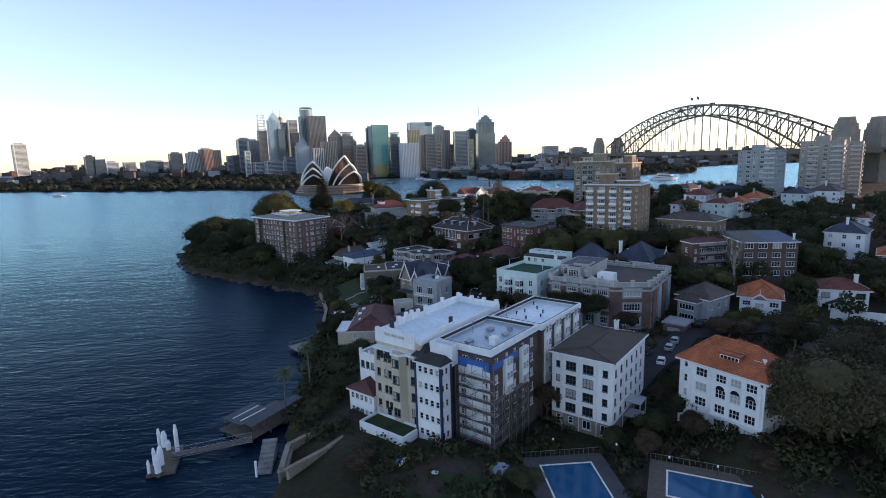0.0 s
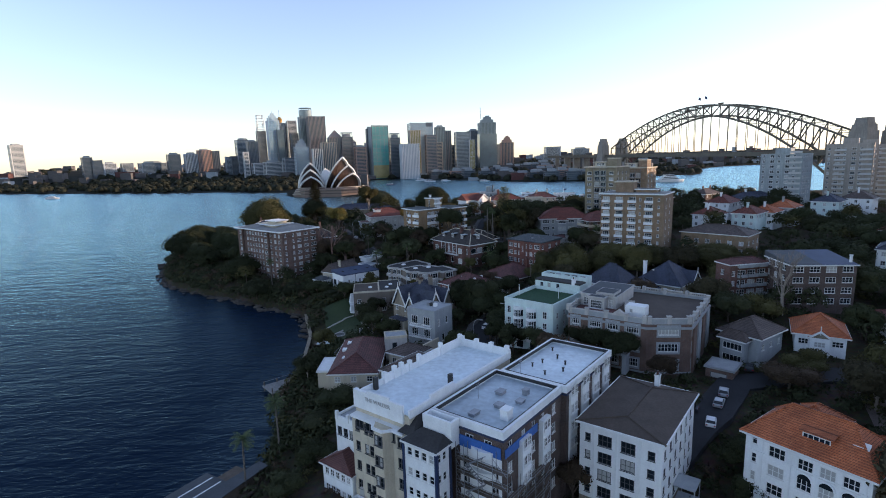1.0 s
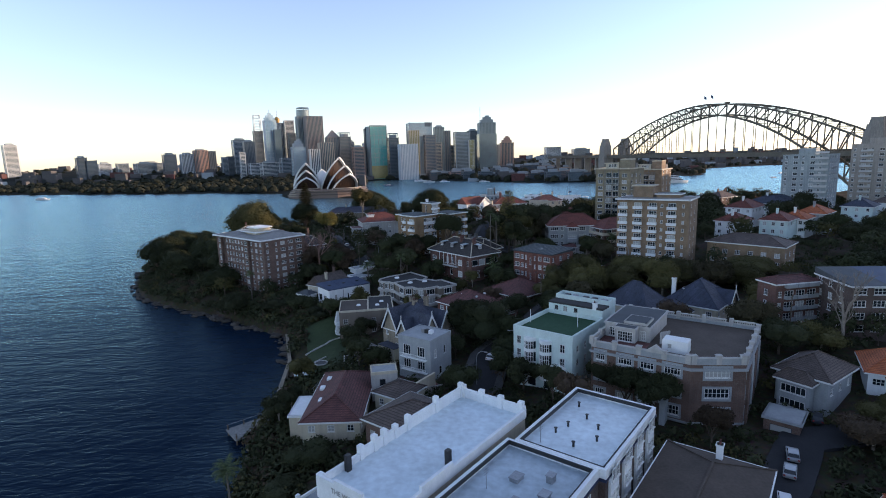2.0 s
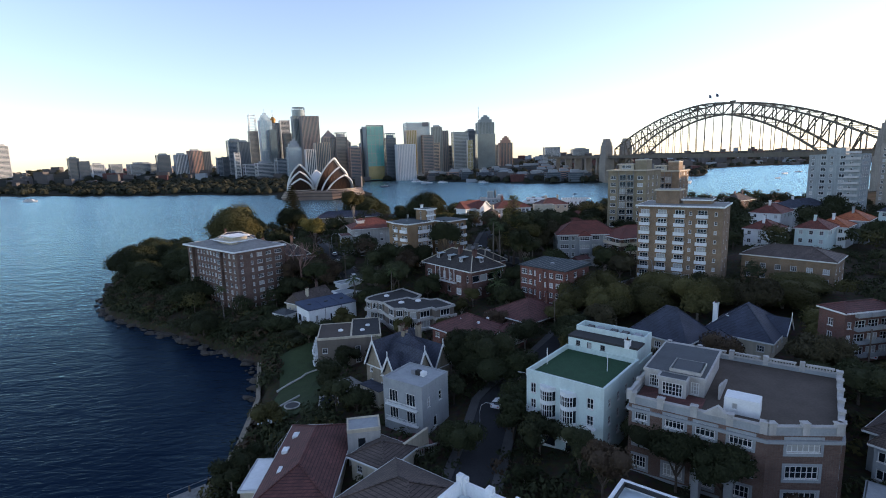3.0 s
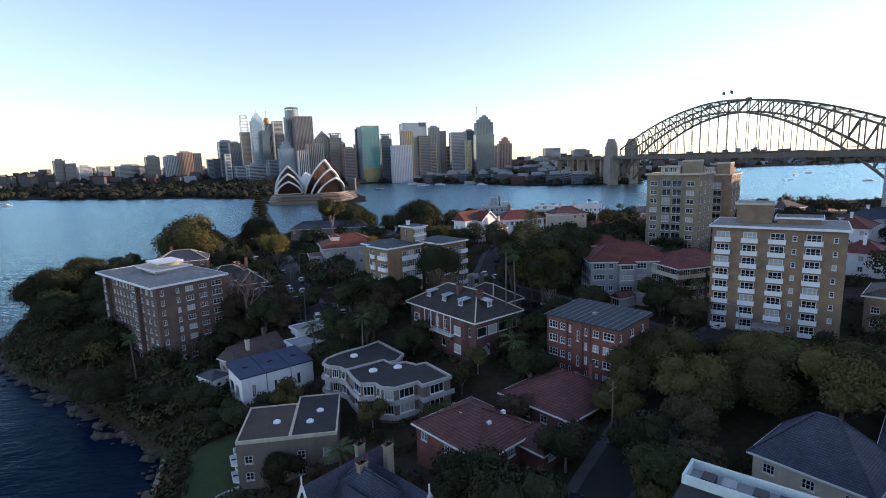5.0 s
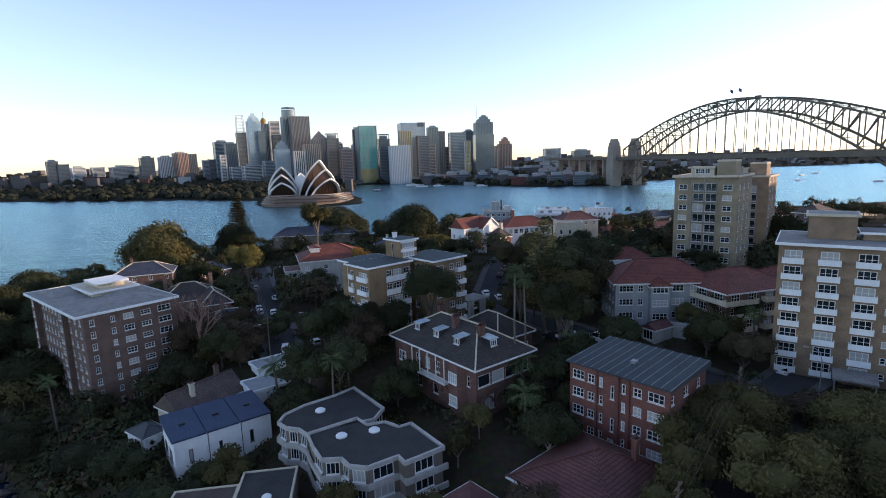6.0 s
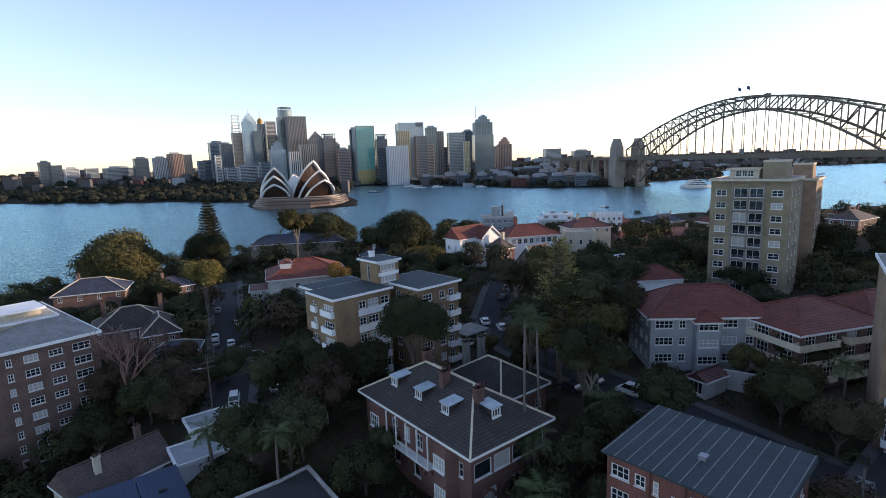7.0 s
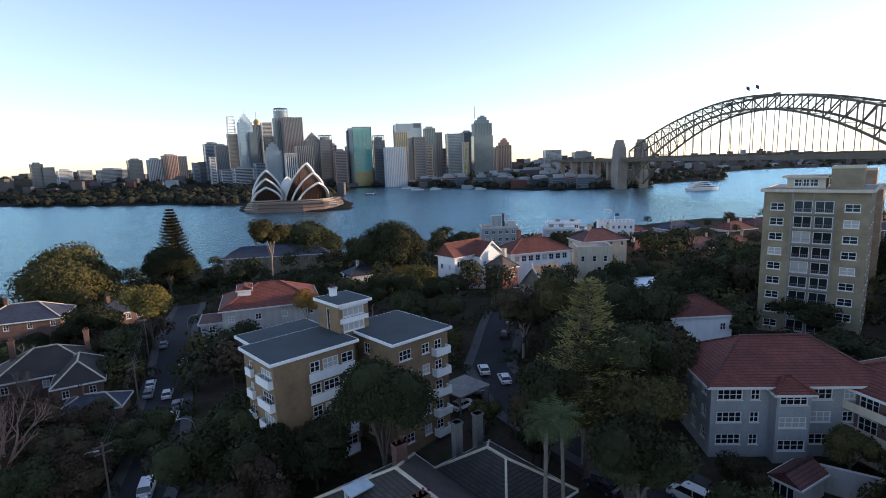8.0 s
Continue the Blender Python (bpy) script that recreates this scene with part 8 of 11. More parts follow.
small_house(125, 263, 42, 12, 11, 24, 7.5, WHITE, RED_TILE, "white house with an orange-red tiled roof")
small_house(138, 255, 42, 14, 10, 24, 8.5, PALE_GREEN, RED_TILE, "pale terrace house with red roof")
small_house(150, 262, 42, 13, 10, 24, 8.0, WHITE, ORANGE_TILE, "white house with terracotta roof")
small_house(164, 270, 42, 14, 11, 24, 9.0, GREY_RENDER, ORANGE_TILE, "pale gabled house with terracotta roof")
small_house(150, 300, 42, 18, 12, 25, 8.0, WHITE, RED_TILE, "white house with a red tiled roof")
small_house(175, 330, 20, 26, 12, 24, 8.0, WHITE, SLATE, "long white house with a slate roof")
small_house(200, 290, 42, 16, 12, 24, 9.0, PALE_GREEN, SLATE, "pale house with a slate roof")
small_house(140, 360, 42, 16, 12, 24, 7.0, RED_BRICK, RED_TILE, "brick house with red roof and white dormers")
small_house(185, 395, 30, 18, 12, 22, 8.0, BROWN_BRICK, BROWN_TILE, "brown brick house under tall trees")
small_house(225, 300, 42, 16, 14, 25, 8.0, WHITE, BROWN_TILE, "white house with brown roof")
small_house(175, 215, 45, 15, 12, 22, 7.0, WHITE, RED_TILE, "white house with red roof among trees")
small_house(150, 185, 45, 15, 12, 20, 7.5, WHITE, SLATE, "white house with grey roof among trees")
small_house(150, 160, 50, 14, 12, 17, 6.5, BROWN_BRICK, ORANGE_TILE, "brick house with terracotta roof among trees")
b = house("wide_hip_house", "old house with broad brown hipped roofs and pale ridges", "house", -76.5, 300.3, 30, 14.0)
walls(b, BROWN_BRICK, 17, 13, -5, 7.8, {"L": wins(3, 1.3, 1.5, 5.4, width=13), "R": wins(3, 1.3, 1.5, 5.4, width=17)})
hip_roof(b, 17, 13, 7.8, 4.3, DARK_TILE, over=0.6, ridge=CREAM)
walls(b, BROWN_BRICK, 8, 12, -5, 7.4, {"L": wins(3, 1.2, 1.5, 5.0, width=12), "R": wins(2, 1.2, 1.5, 5.0, width=8)}, ou=10.5, ov=-8.0, name="street_wing")
hip_roof(b, 8, 14, 7.4, 3.4, DARK_TILE, ou=10.5, ov=-8.0, over=0.6, ridge=CREAM)
chimney(b, 15.5, 9.5, 8, 13.5, BROWN_BRICK, 1.0, 0.9)
chimney(b, 2.5, 9, 8, 13.8, BROWN_BRICK, 1.0, 0.9)
small_house(-59.0, 293.0, 14, 10, 6, 14, 5.0, BROWN_BRICK, SLATE, "low house wing with slate roof by the street")
small_house(-115, 341, 20, 20, 13, 13, 9.0, BROWN_BRICK, SLATE, "house with slate hips above the point")
small_house(-88, 352, 42, 12, 10, 14, 6.5, BROWN_BRICK, SLATE, "house with slate roof and white porch")
small_house(-81, 425, 8, 44, 13, 15, 8.8, STONE, SLATE, "sandstone waterfront villa with slate roof and chimneys")
small_house(-19, 376, 24, 14, 10, 15.5, 9.0, WHITE, SLATE, "white gothic cottage with slate roof and chimneys")
small_house(95, 425, 25, 20, 13, 12, 8.0, CREAM, RED_TILE, "house with dull red roof near the water")
small_house(62.8, 388, 12, 17, 12, 22, 9.6, CREAM, MAROON_TILE, "house with a broad maroon roof near the water")
small_house(125, 440, 15, 22, 14, 10, 8.0, BEIGE, MAROON_TILE, "house with maroon roof near the water")
small_house(155, 460, 15, 20, 14, 8, 7.0, CREAM, RED_TILE, "house with red roof near the water")
small_house(190, 470, 15, 24, 14, 8, 8.0, BROWN_BRICK, MAROON_TILE, "brick house with maroon roof near the water")
small_house(20, 478, 10, 22, 12, 6, 7.0, CREAM, RED_TILE, "cream house with a red roof at the waterside")
small_house(62, 500, 12, 22, 13, 5, 9.0, WHITE, RED_TILE, "white house with a red roof at the waterside")
small_house(92, 515, 12, 20, 13, 5, 9.5, BEIGE, MAROON_TILE, "pinkish house with a maroon roof at the waterside")
small_house(120, 522, 15, 22, 13, 6, 9.0, BROWN_BRICK, RED_TILE, "brick house with a red roof at the waterside")
small_house(150, 515, 18, 22, 14, 7, 9.5, GREY_RENDER, SLATE, "grey house with a slate roof at the waterside")
small_house(178, 500, 18, 20, 14, 8, 9.0, CREAM, RED_TILE, "cream house with a red roof at the waterside")
small_house(205, 522, 18, 24, 13, 8, 8.0, WHITE, MAROON_TILE, "white house with a maroon roof at the waterside")
small_house(238, 535, 10, 24, 14, 8, 8.0, CREAM, METAL_ROOF, "cream shed with a metal roof at the waterside")
small_house(165, 552, 12, 30, 12, 3, 6.0, WHITE, METAL_ROOF, "long pale boat shed at the waterside")
small_house(60, 525, 12, 26, 10, 2, 5.0, WHITE, METAL_ROOF, "low pale boat shed at the waterside")
small_house(270, 505, 20, 22, 14, 10, 8.0, BROWN_BRICK, RED_TILE, "brick house with a red roof by the harbour")
small_house(215, 480, 20, 20, 14, 11, 8.0, WHITE, RED_TILE, "white house with a red roof by the harbour")
small_house(250, 455, 25, 22, 14, 14, 8.0, CREAM, ORANGE_TILE, "cream house with an orange roof by the harbour")
small_house(40, 470, 15, 20, 12, 6, 8.0, WHITE, METAL_ROOF, "white waterside building with flat roof")

# bare court below the right-hand houses
court = thing("gravel_court", "bare brown gravel court with a low kerb", "courtyard", pose(0, 0, 0))
bm = bmesh.new()
cx = [[(86 + (106 - 86) * i / 8 - 9 * j / 8, 130 - 3 * i / 8 - 19 * j / 8) for i in range(9)] for j in range(9)]
gv = [[bm.verts.new((x, y, ground(x, y) + 0.35)) for x, y in r] for r in cx]
for j in range(8):
    for i in range(8):
        bm.faces.new((gv[j][i], gv[j + 1][i], gv[j + 1][i + 1], gv[j][i + 1]))
part("gravel", bm, GRAVEL, court)
bm = bmesh.new()
for p, q in zip(cx[0], cx[0][1:]):
    beam(bm, (*p, ground(*p) + 0.4), (*q, ground(*q) + 0.4), 0.25, 0.4)
part("kerb", bm, CONCRETE, court)

# white gabled mansion with red roofs
b = house("white_gable_mansion", "white gabled mansion with red tiled roofs", "house", 15.5, 353.0, 40, 25.0)
walls(b, WHITE, 14, 7.5, -4, 9.0, {"L": [(1.2, 1.0, 5, 1.6, 2, 2), (4.6, 1.0, 5, 1.6, 2, 2), (3, 1.2, 1.4, 1.8, 2, 2)], "R": [(1.0, 7.5, 6.0, 1.7, 8, 2), (1.6, 1.4, 2.0, 1.6, 2, 2), (5.6, 1.4, 2.0, 1.6, 2, 2)]})
hip_roof(b, 14, 7.5, 9.0, 3.8, RED_TILE, over=0.6, gable=True)
walls(b, WHITE, 9.0, 4, -4, 8.7, {"R": wins(3, 1.2, 1.6, 5.4, width=9)}, ou=7.5, ov=-3.0, name="gabled_wing")
gable_wing(b, 7.5, -3.0, 9.0, 9, 8.7, 3.9, "R", RED_TILE, WHITE)
walls(b, RED_BRICK, 6.5, 7, -4, 5.4, {"R": wins(3, 1.0, 1.6, 2.4, width=6.5), "L": wins(2, 1.0, 1.6, 2.4, width=7)}, ou=9.5, ov=-10.02, name="brick_wing")
hip_roof(b, 6.5, 7, 5.4, 3.2, BROWN_TILE, ou=9.5, ov=-10.02, over=0.4)
chimney(b, 14.5, -6, 5.4, 10.5, CREAM, 0.9, 1.2)
b = house("white_verandah_house", "long white house with red roof and verandah windows", "house", 33.0, 361.0, 14, 25.0)
walls(b, WHITE, 20, 12, -4, 8.0, {"R": wins(8, 1.6, 1.8, 5.4, width=20), "L": wins(3, 1.2, 1.5, 5, width=12)})
hip_roof(b, 20, 12, 8.0, 3.6, RED_TILE, over=0.7)
chimney(b, 6, 8, 9, 14.0, RED_BRICK, 1.2, 1.0)
b = house("brown_chalet", "timbered house with steep brown gable", "house", 39.0, 337.5, 40, 22.6)
walls(b, BEIGE, 9, 9, -4, 5.0, {"L": wins(2, 1.4, 1.5, 1.5, width=9)})
gable_wing(b, 0, 0, 10, 9, 5.0, 5.4, "L", BROWN_TILE)
b = house("cream_arched_house", "cream house with pale stone corner and flat parapet", "house", 54.6, 366.0, -4, 24.0)
walls(b, CREAM, 11, 9, -4, 9.2, {"R": [(1.2, 1.2, 4.8, 1.9, 1, 2), (4.8, 1.2, 4.8, 1.9, 1, 2), (8.2, 1.2, 4.8, 1.9, 1, 2), (6.2, 1.4, 1.0, 2.2, 1, 2)], "L": wins(2, 1.2, 1.6, 4.8, width=9)})
flat_roof(b, 11, 9, 9.2, CONCRETE, parapet=0.5, pm=CREAM)
b = house("grey_service_block", "grey flat-roofed block with rooftop plant and a dark flue", "apartment building", 29.0, 417.0, 0, 16.0)
walls(b, TOWER_GREY, 15, 10, -6, 18.0, {"R": wins(5, 1.6, 1.5, 9.5, 3.0, 3, width=15)})
flat_roof(b, 15, 10, 18.0, CONCRETE, parapet=0.6, pm=TOWER_RAIL)
bm = bmesh.new()
box(bm, 4.4, 8.2, 3, 7, 18.1, 22.4)
box(bm, 4.3, 8.3, 2.9, 7.1, 22.4, 22.7)
part("plant_room", bm, TOWER_GREY, b)
bm = bmesh.new()
tube(bm, [(9.4, 4, 18), (9.4, 4, 23.2), (9.4, 4, 23.5)], [0.5, 0.5, 0.62], 10)
part("flue", bm, STEEL, b, "dark flue")
bm = bmesh.new()
box(bm, 11.2, 14.3, 3, 6, 18.1, 20.4)
part("plant_room", bm, TOWER_RAIL, b)
b = house("pale_terrace_flats", "pale stepped flats with white roof terraces near the water", "apartment building", 62.5, 458.0, -8, 12.0)
for ou, ov, lu, lv, hh in ((0, 0, 15, 9, 15.4), (15.02, 1, 8, 9, 14.2), (3, 9.02, 16, 8, 17.0)):
    walls(b, TOWER_RAIL, lu, lv, -8, hh, {"R": wins(int(lu / 3), 1.9, 1.7, hh - 5.6, 3.0, 2, width=lu)}, ou=ou, ov=ov)
    flat_roof(b, lu, lv, hh, WHITE_ROOF, ou=ou, ov=ov, parapet=0.8, pm=WHITE)
for u, v, z in ((3, 4, 15.4), (8, 5, 15.4), (18, 5, 14.2), (7, 13, 17.0), (14, 12, 17.0)):
    bm = bmesh.new()
    box(bm, u, u + 2.2, v, v + 2, z, z + 1.7)
    part("roof_plant", bm, CONCRETE, b)
b = house("castellated_house", "white house with a notched parapet and a flagpole", "house", 95.4, 477.0, -10, 12.0)
walls(b, WHITE, 18, 9, -8, 15.2, {"R": wins(6, 1.2, 1.7, 8.6, 3.2, 2, width=18)})
flat_roof(b, 18, 9, 15.2, CONCRETE, parapet=0.5, pm=WHITE)
for k in range(10):
    bm = bmesh.new()
    box(bm, 1.9 * k - 0.05, 1.9 * k + 0.95, -0.06, 0.3, 15.7, 16.5)
    part("merlon", bm, WHITE, b)
bm = bmesh.new()
tube(bm, [(8.6, 4, 15), (8.6, 4, 19.6)], [0.09, 0.06], 6)
part("flagpole", bm, WHITE, b)
bm = bmesh.new()
box(bm, 8.7, 10.9, 3.97, 4.03, 18.2, 19.4)
part("flag", bm, NAVY, b)
# carport by the stair tower
b = house("pale_carport", "pale flat carport roof beside the yellow brick flats", "carport", 13.5, 281.0, 42, 21.5)
bm = bmesh.new()
box(bm, 0, 7, 0, 6, 3.0, 3.25)
part("roof", bm, CONCRETE, b)
for u in (0.2, 6.8):
    for v in (0.2, 5.8):
        bm = bmesh.new()
        box(bm, u - 0.1, u + 0.1, v - 0.1, v + 0.1, -2, 3.0)
        part("post", bm, CONCRETE, b)


# ---------------------------------------------------------------- roads and paths
ROADS = {
    "west street": ([(-31.5, 267), (-36, 282), (-47, 308), (-60, 340), (-74, 378)], 6.6),
    "middle street": ([(2, 135), (12, 172), (27, 192), (45, 213), (60, 231), (82, 248)], 6.6),
    "east street": ([(60, 231), (40, 258), (23, 284), (20, 300), (28, 328), (36, 350)], 6.6),
    "drive": ([(40, 112), (52, 120), (62, 131), (75, 133), (100, 128)], 7.0),
}


def road_dist(x, y):
    best = 1e9
    for pts, w in ROADS.values():
        for (x0, y0), (x1, y1) in zip(pts, pts[1:]):
            dx, dy = x1 - x0, y1 - y0
            k = min(1, max(0, ((x - x0) * dx + (y - y0) * dy) / (dx * dx + dy * dy)))
            best = min(best, math.hypot(x - x0 - k * dx, y - y0 - k * dy) - w / 2)
    return best


def strip(name, pts, half0, half1, lift, material, label, category):
    """A ribbon of road or footpath that follows the ground, with a real edge."""
    dense = []
    for (x0, y0), (x1, y1) in zip(pts, pts[1:]):
        n = max(2, int(math.hypot(x1 - x0, y1 - y0) / 2.5))
        dense += [(x0 + (x1 - x0) * i / n, y0 + (y1 - y0) * i / n) for i in range(n)]
    dense.append(pts[-1])
    bm = bmesh.new()
    rows = []
    for i, (x, y) in enumerate(dense):
        a, b = dense[max(0, i - 2)], dense[min(len(dense) - 1, i + 2)]
        d = Vector((b[0] - a[0], b[1] - a[1], 0)).normalized()
        nrm = Vector((-d.y, d.x, 0))
        zc = max(ground(x + nrm.x * k, y + nrm.y * k) for k in (half0, 0, half1)) + lift
        p0, p1 = Vector((x, y, zc)) + nrm * half0, Vector((x, y, zc)) + nrm * half1
        rows.append([bm.verts.new(p) for p in (p0, p1, p1 - Vector((0, 0, 1.2)), p0 - Vector((0, 0, 1.2)))])
    for r0, r1 in zip(rows, rows[1:]):
        for i in range(4):
            bm.faces.new((r0[i], r0[(i + 1) % 4], r1[(i + 1) % 4], r1[i]))
    tagged(part(name, bm, material), label, category, kind="structure")


for nm, (pts, w) in ROADS.items():
    strip("road", pts, -w / 2, w / 2, 0.3, ASPHALT, "dark asphalt residential street", "road")
    if nm != "drive":
        for s in (-1, 1):
            strip("pavement", pts, s * w / 2, s * (w / 2 + 1.8), 0.45, PAVING, "grey concrete footpath with a kerb", "footpath")


def road_z(x, y):
    return ground(x, y) + 0.45


# ---------------------------------------------------------------- parked cars
TYRE = mat("tyre_rubber", (0.02, 0.02, 0.02), 0.9)
CARGLASS = mat("car_glass", (0.015, 0.018, 0.02), 0.05, spec=0.7)
LAMP_W = mat("headlight_lens", (0.6, 0.6, 0.6), 0.15)
LAMP_R = mat("tail_light_lens", (0.3, 0.02, 0.015), 0.25)
PAINTS = {"white": mat("car_white", (0.75, 0.75, 0.75), 0.3, var=0.05), "silver": mat("car_silver", (0.4, 0.41, 0.42), 0.3, 0.5, var=0.05), "dark": mat("car_dark", (0.03, 0.032, 0.04), 0.25, var=0.05), "blue": mat("car_blue", (0.04, 0.07, 0.16), 0.25, var=0.05), "red": mat("car_red", (0.25, 0.03, 0.025), 0.3, var=0.05)}


def make_car(colour, van=False):
    c = thing("van" if van else "car", f"{colour} {'van' if van else 'hatchback car'} parked at the kerb", "van" if van else "car", pose(0, 0, 0), "parked cars")
    L_, W, Hb, Hr = (4.9, 1.9, 1.2, 2.0) if van else (4.4, 1.78, 0.92, 1.46)
    prof = [(-L_ / 2, 0.3), (-L_ / 2, Hb * 0.85), (-L_ / 2 + 0.15, Hb), (L_ * 0.22, Hb), (L_ / 2 - 0.15, Hb * 0.78), (L_ / 2, Hb * 0.6), (L_ / 2, 0.3)]
    bm = bmesh.new()
    a = [bm.verts.new((x, -W / 2, z)) for x, z in prof]
    b2 = [bm.verts.new((x, W / 2, z)) for x, z in prof]
    bm.faces.new(a)
    bm.faces.new(b2[::-1])
    for i in range(len(prof)):
        bm.faces.new((a[i], b2[i], b2[(i + 1) % len(prof)], a[(i + 1) % len(prof)]))
    bmesh.ops.bevel(bm, geom=bm.edges[:], offset=0.06, segments=2, affect="EDGES")
    part("body", bm, PAINTS[colour], c)
    x0, x1 = (-L_ * 0.48, L_ * 0.3) if van else (-L_ * 0.42, L_ * 0.2)
    bm = bmesh.new()
    v = [bm.verts.new(p) for p in ((x0, -W * 0.46, Hb - 0.02), (x1, -W * 0.46, Hb - 0.02), (x1, W * 0.46, Hb - 0.02), (x0, W * 0.46, Hb - 0.02), (x0 + 0.35, -W * 0.39, Hr - 0.06), (x1 - 0.75, -W * 0.39, Hr - 0.06), (x1 - 0.75, W * 0.39, Hr - 0.06), (x0 + 0.35, W * 0.39, Hr - 0.06))]
    for f in ((4, 5, 6, 7), (0, 1, 5, 4), (1, 2, 6, 5), (2, 3, 7, 6), (3, 0, 4, 7)):
        bm.faces.new([v[i] for i in f])
    part("glazing", bm, CARGLASS, c)
    bm = bmesh.new()
    box(bm, x0 + 0.3, x1 - 0.7, -W * 0.4, W * 0.4, Hr - 0.07, Hr)
    for xx in (x0 + 0.32, (x0 + x1) / 2 - 0.2):
        for s in (-1, 1):
            beam(bm, (xx, s * W * 0.4, Hr - 0.05), (xx - 0.1, s * W * 0.465, Hb), 0.07)
    part("roof", bm, PAINTS[colour], c)
    for xx in (-L_ * 0.3, L_ * 0.31):
        for s in (-1, 1):
            bm = bmesh.new()
            tube(bm, [(xx, s * (W / 2 - 0.2), 0.31), (xx, s * (W / 2 + 0.01), 0.31)], [0.31, 0.31], 14)
            w = part("wheel", bm, TYRE, c)
            bm = bmesh.new()
            tube(bm, [(xx, s * (W / 2), 0.31), (xx, s * (W / 2 + 0.02), 0.31)], [0.19, 0.17], 10)
            part("rim", bm, GALV, w)
    for s in (-1, 1):
        bm = bmesh.new()
        box(bm, L_ / 2 - 0.08, L_ / 2 + 0.01, s * W * 0.36 - 0.18, s * W * 0.36 + 0.18, 0.5, 0.64)
        part("headlight", bm, LAMP_W, c)
        bm = bmesh.new()
        box(bm, -L_ / 2 - 0.01, -L_ / 2 + 0.06, s * W * 0.38 - 0.14, s * W * 0.38 + 0.14, 0.6, 0.82)
        part("tail_light", bm, LAMP_R, c)
    return c


CARS = {}


def park(x, y, ang, colour, van=False, lift=0.0):
    key = (colour, van)
    m = pose(x, y, road_z(x, y) + lift, 0, 0, ang)
    if key not in CARS:
        CARS[key] = make_car(colour, van)
        CARS[key].matrix_basis = m
        return CARS[key]
    return copy_thing(CARS[key], m)


def stand_car(x, y, a, c, v):
    park(x, y, a, c, v)


stand_car(-32.4, 273, 108, "white", True)
stand_car(-38.6, 293.6, 108, "white", False)
stand_car(-40.2, 298.4, 110, "silver", False)
stand_car(-50.6, 308.6, 112, "white", False)
stand_car(-48.6, 304, 112, "silver", False)
stand_car(-53, 313.5, 112, "dark", False)
stand_car(-44.5, 303.4, 110, "white", False)
stand_car(-49.0, 320, 112, "white", False)
stand_car(-58.5, 330, 112, "silver", False)
stand_car(-26, 277, 120, "silver", False)
stand_car(-29.5, 284, 108, "dark", False)
stand_car(39.5, 259, 128, "white", True)
stand_car(34.5, 263.8, 128, "dark", False)
stand_car(30, 262, 128, "dark", False)
stand_car(22, 293, 95, "white", False)
stand_car(18.6, 297, 95, "white", False)
stand_car(16.6, 289, 100, "silver", False)
stand_car(24.6, 311, 70, "dark", False)
stand_car(26.6, 317, 70, "silver", False)
stand_car(14, 283, 42, "white", False)
stand_car(31.5, 339, 70, "white", False)
stand_car(12.6, 171, 62, "white", False)
stand_car(45.5, 214.5, 45, "white", False)
stand_car(50.5, 216, 45, "dark", False)
stand_car(36, 206, 45, "silver", False)
stand_car(21, 189, 55, "dark", False)
stand_car(58, 233, 45, "silver", False)
stand_car(68, 240, 35, "white", False)
stand_car(75, 243, 35, "dark", False)
stand_car(54.5, 122.5, 55, "silver", False)
stand_car(50.5, 117.5, 60, "white", False)
stand_car(47.5, 121.5, 150, "dark", False)
stand_car(68.7, 137, 60, "dark", False)
stand_car(57.5, 126.5, 60, "silver", False)
stand_car(93, 178, 45, "white", False)
stand_car(97, 181, 45, "silver", False)
stand_car(65, 137.5, 70, "red", False)


# ---------------------------------------------------------------- trees
bm = bmesh.new()
bmesh.ops.create_icosphere(bm, subdivisions=2, radius=1.0)
bm.verts.index_update()
ICO_V, ICO_F = np.array([v.co[:] for v in bm.verts]), np.array([[v.index for v in f.verts] for f in bm.faces])
bm.free()


